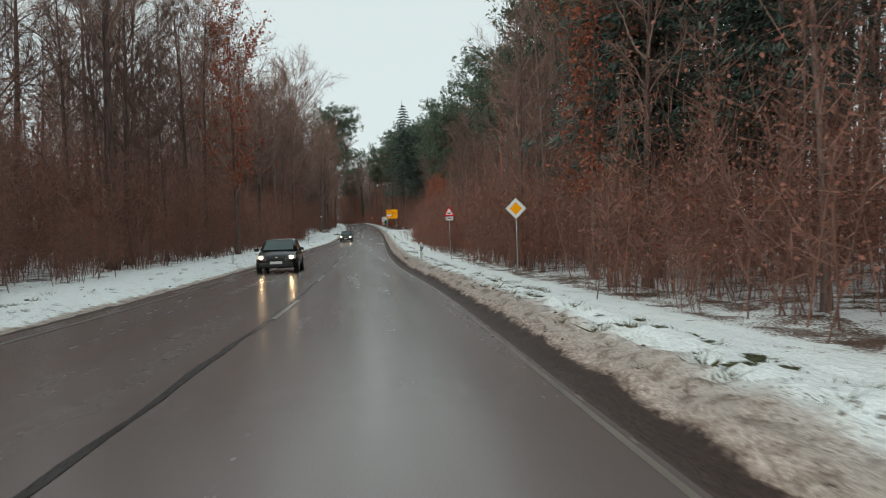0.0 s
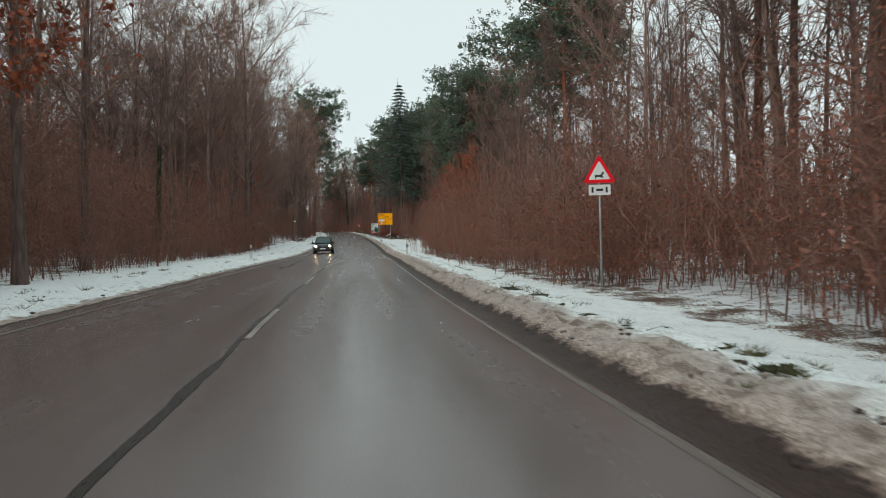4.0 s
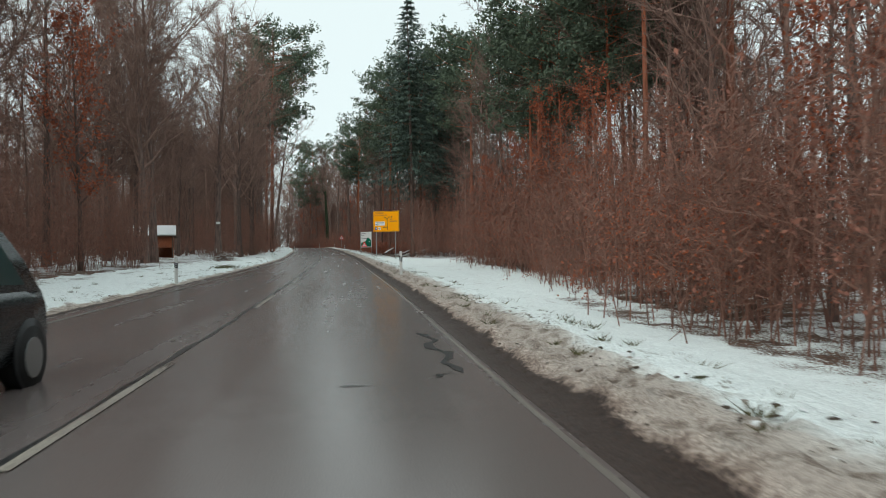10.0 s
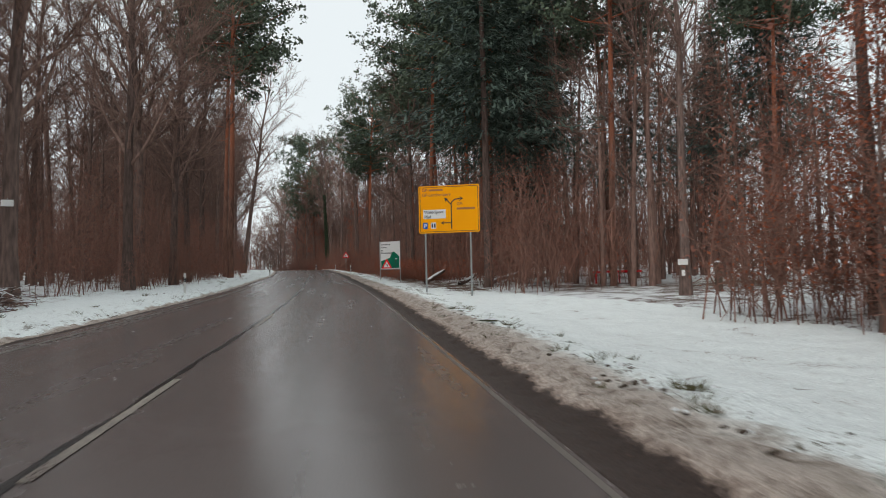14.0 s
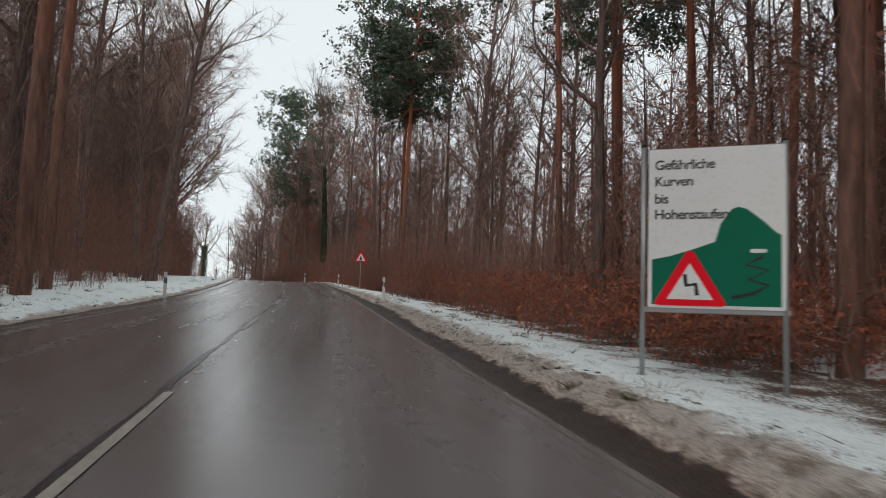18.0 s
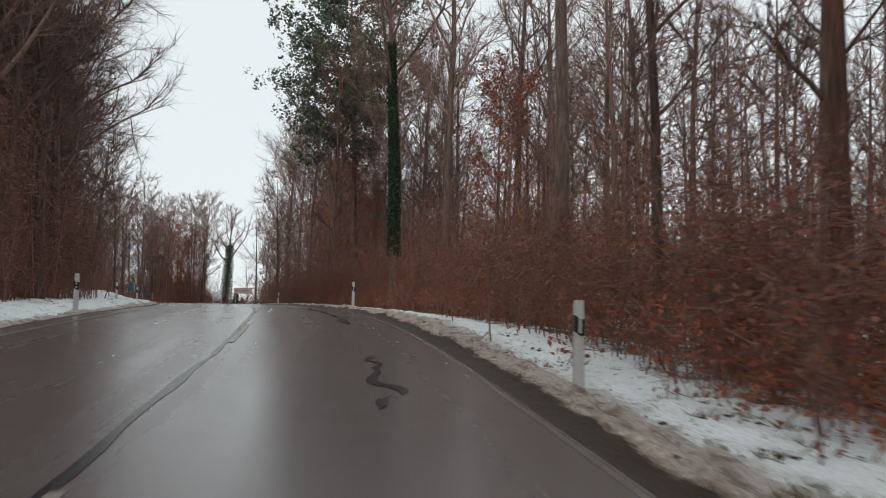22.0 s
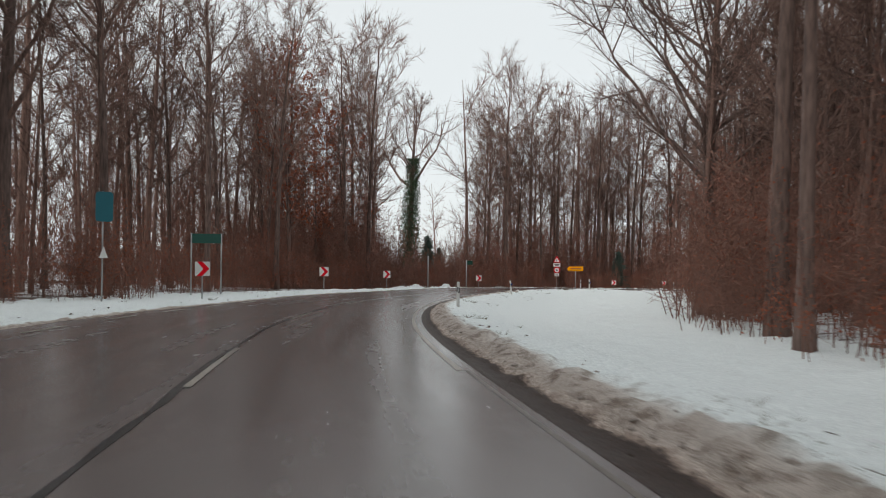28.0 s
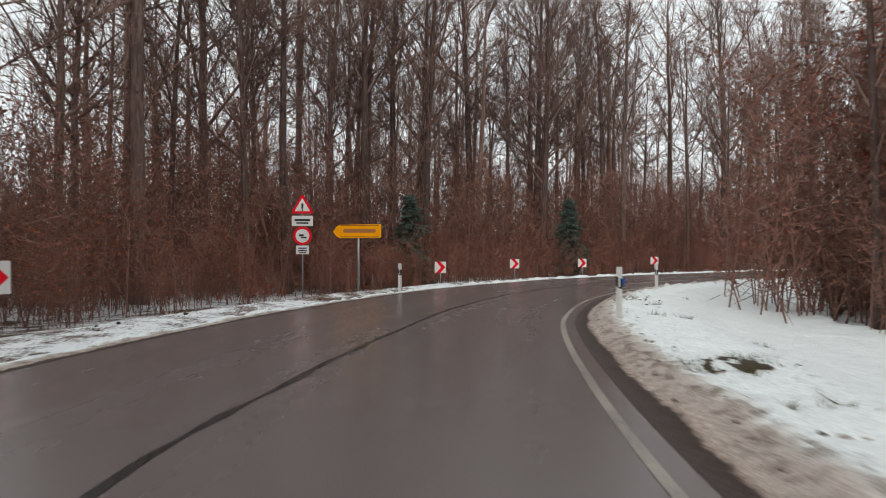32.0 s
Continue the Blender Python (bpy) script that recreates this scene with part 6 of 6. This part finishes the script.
# plate on the big tree by the hut, brush pile and grassy bank before it
x, y = -32.2, 171.2
t = thing("tree_plate", x, y, facing(x, y, -14, 125), "small white plate nailed to a thick trunk", "plate", z=9.75)
part("plate", boxes(((0, -0.34, 0), (0.42, 0.02, 0.24))), SIGN_WHITE, t)
part("nail", rod(0.012, 0.3, 6, (0, -0.32, -0.1)), STEEL, t)
r = np.random.default_rng(41)
x, y = at(176, -8.8)
t = thing("brush_pile", x, y, 10, "pile of cut branches dusted with snow", "brush pile")
for nm, n, lift, rad, m in (("brushwood", 290, 0.0, 0.02, BARK_FAR), ("snow_dusting", 120, 0.06, 0.02, SNOW)):
    g = Geo()
    c0 = np.stack([r.normal(0, 0.5, n), r.uniform(-3.2, 3.2, n), r.random(n) ** 1.5 * 0.75 + lift], 1)
    dv = unit(np.stack([r.normal(0, 0.8, n), r.normal(0, 1, n), r.normal(0.05, 0.22, n)], 1)) * r.uniform(0.3, 1.1, (n, 1))
    g.spikes(c0 - dv * 0.5, c0 + dv * 0.5, rad)
    o = new(nm, mesh_of(nm, *g.arrays(), m))
    o.parent = t
for _ in range(36):
    g = Geo()
    a0, ln = r.normal(1.57, 0.6), r.uniform(0.7, 1.7)
    q = np.array([r.normal(0, 0.4), r.uniform(-3.0, 3.0), 0.05 + 0.65 * r.random() ** 1.5])
    bend = np.array([math.cos(a0), math.sin(a0), r.normal(0.05, 0.12)])
    g.tube([q - bend * ln / 2, q + r.normal(0, 0.05, 3), q + bend * ln / 2 + r.normal(0, 0.08, 3)], [0.034, 0.026, 0.009], 6)
    new("branch", mesh_of("branch", *g.arrays(), BARK)).parent = t
x, y = at(151.5, -5.2)
g = Geo()
p0 = np.stack([r.normal(0, 0.35, 420), r.normal(0, 1.1, 420), r.uniform(-0.05, 0.05, 420)], 1)
g.blades(p0, p0 + np.stack([r.normal(0.1, 0.14, 420), r.normal(0, 0.16, 420), r.uniform(0.06, 0.26, 420)], 1), 0.016, r)
o = tagged(new("grassy_bank", mesh_of("grassy_bank", *g.arrays(), GRASS)), "tuft of matted green-brown grass at a ditch crossing", "grass", kind="stuff")
o.matrix_basis = pose(x, y, float(land([x], [y])[0]), 0, 0, 8)

# fallen logs and brush under snow beside the curve board
for s, d, ln, yaw, up in ((204.5, 8.6, 1.7, 35, 28), (201, 10.5, 4.0, 70, 10), (198.5, 11.5, 3.0, 20, 16)):
    x, y = at(s, d)
    t = thing("fallen_log", x, y, yaw, "broken log topped with snow among forest litter", "log", "fallen logs")
    r = np.random.default_rng(int(s))
    g = Geo()
    pts = np.array([[u * ln, r.normal(0, 0.04), 0.1 + u * ln * math.tan(radians(up))] for u in np.linspace(0, 1, 6)])
    g.tube(pts, np.linspace(0.15, 0.09, 6), 9)
    o = new("wood", mesh_of("wood", *g.arrays(), BARK, smooth=True))
    o.parent = t
    g = Geo()
    pts[:, 2] += 0.075
    g.tube(pts, np.array([0.02, 0.115, 0.1, 0.11, 0.09, 0.02]), 9)
    o = new("snow_cover", mesh_of("snow_cover", *g.arrays(), SNOW, smooth=True))
    o.parent = t

# clods, tufts and sticks showing through the verge snow
r = np.random.default_rng(77)
phi = (1 + 5 ** 0.5) / 2
ico = unit(np.array([(-1, phi, 0), (1, phi, 0), (-1, -phi, 0), (1, -phi, 0), (0, -1, phi), (0, 1, phi), (0, -1, -phi), (0, 1, -phi), (phi, 0, -1), (phi, 0, 1), (-phi, 0, -1), (-phi, 0, 1)], float))
ico_f = np.array([(0, 11, 5), (0, 5, 1), (0, 1, 7), (0, 7, 10), (0, 10, 11), (1, 5, 9), (5, 11, 4), (11, 10, 2), (10, 7, 6), (7, 1, 8), (3, 9, 4), (3, 4, 2), (3, 2, 6), (3, 6, 8), (3, 8, 9), (4, 9, 5), (2, 4, 11), (6, 2, 10), (8, 6, 7), (9, 8, 1)])
clod_kinds = [(ico * r.uniform(0.55, 1.2, (12, 1)) * np.array([1.3, 1, 0.55]), ico_f) for _ in range(6)]


def scatter(n, w_lo, w_hi, side, power=1.0):
    s = r.uniform(-4, 432, n)
    k = 0.5 + 0.5 * np.sin(s * 0.37 + 1.3 * np.sin(s * 0.11))
    k = k * (0.45 + 0.55 * np.sin(s * 2.9 + 2.1 * np.sin(s * 0.83)))
    keep = r.random(n) < 0.22 + 0.78 * np.clip(k, 0, 1)
    s = s[keep]
    w = w_lo + (w_hi - w_lo) * r.random(len(s)) ** power
    d = right_edge(s) + w if side > 0 else left_edge(s) - w
    x, y, _ = on_road(s, d)
    return x, y, land(x, y), s


def lumps(name, n, lo, hi, side, size, m, label, category, power=1.0, sink=0.2):
    x, y, z, s = scatter(n, lo, hi, side, power)
    if m is SOIL:
        keep = (s < 345) | (r.random(len(s)) < 0.35)
        x, y, z, s = x[keep], y[keep], z[keep], s[keep]
    k = size * r.uniform(0.4, 1.6, len(x)) ** 1.3
    spots = np.stack([x, y, z - k * sink, r.uniform(0, 6.28, len(x)), k, r.integers(0, 6, len(x))], 1)
    return merged(name, clod_kinds, spots, m, label, category)


CRUST = plain("dirty_snow_crust", (0.42, 0.36, 0.32), 0.8, 0, 0.4, 6, (0.2, 0.155, 0.13))
SOIL = plain("dark_soil_and_leaves", (0.085, 0.06, 0.042), 0.9, 0, 0.4, 8)
lumps("slush_lumps", 9000, 0.42, 1.5, 1, 0.026, CRUST, "crumbled lumps of dirty frozen slush", "slush", 1.2)
lumps("grit", 3500, 0.05, 0.6, 1, 0.015, SOIL, "dark road grit and mud crumbs", "grit", 0.8)
lumps("soil_clods", 11000, 1.05, 2.4, 1, 0.024, SOIL, "dark clods of soil showing through snow", "soil", 1.6)
lumps("soil_clods", 3000, 0.2, 2.6, -1, 0.032, SOIL, "dark clods of soil showing through snow", "soil", 1.3)
lumps("snow_lumps", 7000, 0.9, 3.4, 1, 0.038, SNOW, "small lumps of snow on the verge", "snow", 1.3, 0.35)
tuft = []
for _ in range(5):
    g = Geo()
    n = 26
    p0 = np.stack([r.normal(0, 0.09, n), r.normal(0, 0.09, n), np.full(n, -0.03)], 1)
    g.blades(p0, p0 + np.stack([r.normal(0, 0.11, n), r.normal(0, 0.11, n), r.uniform(0.05, 0.2, n)], 1), 0.012, r)
    tuft.append(g.arrays())
for side, n, hi in ((1, 2600, 2.7), (-1, 900, 3.0)):
    x, y, z, s = scatter(n, 0.7, hi, side, 1.1)
    keep = (s < 345) | (r.random(len(s)) < 0.2)
    x, y, z = x[keep], y[keep], z[keep]
    merged("grass_tufts", tuft, np.stack([x, y, z, r.uniform(0, 6.28, len(x)), r.uniform(0.35, 0.85, len(x)), r.integers(0, 5, len(x))], 1), GRASS, "withered grass tufts poking through snow", "grass")
clump = []
for _ in range(4):
    g = Geo()
    n = 150
    q0 = np.stack([r.normal(0, 0.13, n), r.normal(0, 0.1, n), np.full(n, -0.02)], 1)
    g.blades(q0, q0 + np.stack([r.normal(0, 0.09, n), r.normal(0, 0.09, n), r.uniform(0.02, 0.085, n)], 1), 0.014, r)
    for q in range(14):
        v, f = clod_kinds[q % 6]
        g.add(v * r.uniform(0.05, 0.1) * np.array([1, 1, 0.6]) + np.array([r.normal(0, 0.12), r.normal(0, 0.09), 0]), f)
    clump.append(g.arrays())
MOSS = foliage("mossy_grass", (0.035, 0.042, 0.018), (0.105, 0.105, 0.05), 0.8)
s = np.concatenate([r.uniform(-2, 62, 170), r.uniform(62, 200, 70), r.uniform(6, 14, 10)])
x, y, _ = on_road(s, right_edge(s) + 1.35 + 0.9 * r.random(len(s)))
merged("grass_clumps", clump, np.stack([x, y, land(x, y), r.uniform(0, 6.28, len(x)), 0.22 + 0.55 * r.random(len(x)) ** 2, r.integers(0, 4, len(x))], 1), MOSS, "clumps of matted olive-green grass melting out of snow", "grass")
n = 500
x, y, z, s = scatter(n, 0.5, 5.5, 1)
x, y, z = x[s < 340], y[s < 340], z[s < 340]
g = Geo()
k = len(x)
a0 = r.uniform(0, 6.28, k)
p0 = np.stack([x, y, z + 0.01], 1)
g.spikes(p0, p0 + np.stack([np.cos(a0), np.sin(a0), r.uniform(0.0, 0.25, k)], 1) * r.uniform(0.1, 0.5, (k, 1)), 0.007)
tagged(new("fallen_twigs", mesh_of("fallen_twigs", *g.arrays(), BARK_FAR)), "thin fallen twigs lying on snow", "twigs", kind="stuff")


# dark ditch mouth in the inner field
x, y = -70.25, 392.3
t = thing("ditch_hole", x, y, 20, "dark muddy hole with withered grass in the snow field", "hole")
g = Geo()
for k in range(46):
    u, a0 = r.uniform(-0.25, 0.25), r.normal(0, 0.07)
    v, f = clod_kinds[k % 6]
    g.add(v * r.uniform(0.08, 0.16) + np.array([u * 1.3, a0 * 1.6 + 0.15 * u, -0.03 + r.uniform(-0.02, 0.04)]), f)
o = new("soil", mesh_of("soil", *g.arrays(), SOIL))
o.parent = t
g = Geo()
p0 = np.stack([r.uniform(-0.6, 0.6, 340), r.normal(0.05, 0.2, 340), np.full(340, 0.02)], 1)
g.blades(p0, p0 + np.stack([r.normal(0, 0.06, 340), r.normal(0, 0.06, 340), r.uniform(0.03, 0.1, 340)], 1), 0.005, r)
o = new("grass", mesh_of("grass", *g.arrays(), GRASS))
o.parent = t


# cars on the opposite lane
def ring_loft(bm, rows):
    """Faces between rings of the same length, the ends closed."""
    rings = [[bm.verts.new(v) for v in row] for row in rows]
    k = len(rings[0])
    for a, b in zip(rings, rings[1:]):
        for j in range(k):
            bm.faces.new((a[j], a[(j + 1) % k], b[(j + 1) % k], b[j]))
    bm.faces.new(rings[0][::-1])
    bm.faces.new(rings[-1])
    bmesh.ops.recalc_face_normals(bm, faces=bm.faces)
    return bm


def pane(corners, out, thick=0.012):
    """A glass pane through four corners, set proud by a little."""
    c = [Vector(v) for v in corners]
    nrm = (c[1] - c[0]).cross(c[3] - c[0]).normalized()
    if nrm.dot(Vector(out)) < 0:
        nrm = -nrm
    bm = bmesh.new()
    lo, hi = [bm.verts.new(v) for v in c], [bm.verts.new(v + nrm * thick) for v in c]
    bm.faces.new(hi)
    bm.faces.new(lo[::-1])
    for j in range(4):
        bm.faces.new((lo[j], lo[(j + 1) % 4], hi[(j + 1) % 4], hi[j]))
    bmesh.ops.recalc_face_normals(bm, faces=bm.faces)
    return bm


# the glass's teal base colour stands in for reflected sky
CAR_GLASS = plain("tinted_car_glass", (0.05, 0.085, 0.085), 0.06, 0, 0.1)
RUBBER = plain("tyre_rubber", (0.018, 0.018, 0.018), 0.85)
TRIM = plain("black_bumper_plastic", (0.02, 0.021, 0.023), 0.55)
lamp, _, _, lamp_b = mat("headlight_glow", 0.2)
lamp_b.inputs["Emission Color"].default_value, lamp_b.inputs["Emission Strength"].default_value = (1, 0.66, 0.34, 1), 55.0


def compact_car(s, d, paint_, label, roof=1.48):
    """A five-door hatchback, its nose towards -y."""
    x, y = at(s, d)
    i = int(np.argmin(np.abs(RS - s)))
    yaw = math.degrees(math.atan2(RT[i, 1], RT[i, 0])) - 90
    t = thing("compact_car", x, y, yaw, label, "car", z=float(on_road(s, d)[2]))
    # lower body: y, half width, sill height, shoulder height
    stations = [(-2.06, 0.52, 0.40, 0.56), (-2.02, 0.70, 0.30, 0.66), (-1.88, 0.82, 0.24, 0.76), (-1.6, 0.86, 0.22, 0.84), (-1.15, 0.875, 0.22, 0.93), (-0.6, 0.885, 0.22, 0.97), (0.4, 0.885, 0.22, 0.98),
                (1.3, 0.88, 0.22, 1.0), (1.75, 0.85, 0.24, 1.0), (1.95, 0.76, 0.30, 0.96), (2.02, 0.60, 0.42, 0.86)]
    rows = []
    for yy, w, lo, hi in stations:
        half = [(w * 0.8, lo), (w * 0.95, lo + 0.06), (w, lo + (hi - lo) * 0.4), (w * 0.985, lo + (hi - lo) * 0.72), (w * 0.93, hi - 0.045), (w * 0.8, hi), (w * 0.4, hi + 0.025)]
        rows.append([(a, yy, b) for a, b in half] + [(0, yy, hi + 0.032)] + [(-a, yy, b) for a, b in half[::-1]])
    body = part("body", ring_loft(bmesh.new(), rows), paint_, t, "", True)
    # cabin between belt line and roof
    belt, top = 0.95, roof
    b0, b1, r0, r1 = -1.08, 1.82, -0.32, 1.28
    levels = []
    for f in (0, 0.5, 0.88, 1.0):
        ya, yb = b0 + (r0 - b0) * f, b1 + (r1 - b1) * f ** 1.6
        w = 0.82 - 0.19 * f - (0.06 if f == 1.0 else 0)
        z = belt + (top - belt) * (f if f < 1 else 1.02)
        ya, yb = (ya + 0.06, yb - 0.06) if f == 1.0 else (ya, yb)
        levels.append([(-w * 0.86, ya, z), (0, ya - 0.07, z), (w * 0.86, ya, z), (w, ya + 0.16, z), (w, (ya + yb) / 2, z), (w, yb - 0.16, z), (w * 0.8, yb, z), (0, yb + 0.04, z), (-w * 0.8, yb, z), (-w, yb - 0.16, z), (-w, (ya + yb) / 2, z), (-w, ya + 0.16, z)])
    part("cabin", ring_loft(bmesh.new(), levels), paint_, t, "painted roof and pillars", True)

    def side(f, yy, sx, grow=0.004):
        return (sx * (0.82 - 0.19 * f + grow), yy, belt + (top - belt) * f)

    for sx in (-1, 1):
        fa, fb = 0.1, 0.84
        ws = 0.82 - 0.19 * fa, 0.82 - 0.19 * fb
        ya, yb = b0 + (r0 - b0) * fa - 0.012, b0 + (r0 - b0) * fb - 0.012
        part("windscreen", pane([(0, ya - 0.07, belt + (top - belt) * fa), (sx * ws[0] * 0.82, ya, belt + (top - belt) * fa), (sx * ws[1] * 0.82, yb, belt + (top - belt) * fb), (0, yb - 0.07, belt + (top - belt) * fb)], (0, -1, 0.5)), CAR_GLASS, t, "windscreen half coloured teal for the reflected sky")
        for y0, y1, y2, y3 in ((-0.72, 0.28, 0.28, -0.12), (0.36, 1.3, 0.98, 0.36)):
            part("side_window", pane([side(0.1, y0, sx), side(0.1, y1, sx), side(0.82, y2, sx), side(0.82, y3, sx)], (sx, 0, 0.3)), CAR_GLASS, t)
        part("wing_mirror", boxes(((sx * 0.98, -0.72, 1.02), (0.2, 0.12, 0.14))), paint_, t)
        h_ = part("headlight", boxes(((sx * 0.66, -1.93, 0.69), (0.32, 0.2, 0.17))), WHITE, t, "clear headlight housing")
        bm = bmesh.new()
        bmesh.ops.create_uvsphere(bm, u_segments=12, v_segments=8, radius=0.075, matrix=Matrix.Translation((sx * 0.64, -2.0, 0.69)))
        part("bulb", bm, lamp, h_, "lit headlight bulb", True)
        part("fog_lamp", rod(0.05, 0.03, 12, (sx * 0.66, -1.98, 0.36)), TRIM, t)
        for yy in (-1.3, 1.28):
            bm = rod(0.36, 0.03, 22)
            bm.transform(Matrix.Translation((sx * 0.872 - 0.015, yy, 0.33)) @ Matrix.Rotation(radians(90), 4, "Y"))
            part("wheel_arch", bm, TRIM, t, "black wheel arch", True)
            bm = rod(0.31, 0.2, 22)
            bm.transform(Matrix.Translation((sx * 0.80 - 0.1, yy, 0.305)) @ Matrix.Rotation(radians(90), 4, "Y"))
            w_ = part("wheel", bm, RUBBER, t, "black tyre", True)
            bm = rod(0.2, 0.222, 14)
            bm.transform(Matrix.Translation((sx * 0.80 - 0.111, yy, 0.305)) @ Matrix.Rotation(radians(90), 4, "Y"))
            part("rim", bm, STEEL, w_)
    part("grille", boxes(((0, -2.05, 0.6), (0.8, 0.05, 0.1))), TRIM, t)
    part("bumper", boxes(((0, -2.0, 0.36), (1.42, 0.2, 0.2))), TRIM, t, "black lower bumper")
    part("number_plate", boxes(((0, -2.11, 0.46), (0.52, 0.02, 0.11))), SIGN_WHITE, t)
    part("badge", rod(0.05, 0.05, 12, (0, -2.03, 0.66)), STEEL, t)
    return t


compact_car(34.2, -1.9, plain("black_car_paint", (0.014, 0.015, 0.017), 0.2, 0.2, 0.15), "black hatchback with lit headlights on the wet road")
compact_car(110.6, -1.9, plain("dark_grey_car_paint", (0.035, 0.043, 0.048), 0.25, 0.3, 0.15), "dark grey compact car with lit headlights on wet asphalt", 1.6)
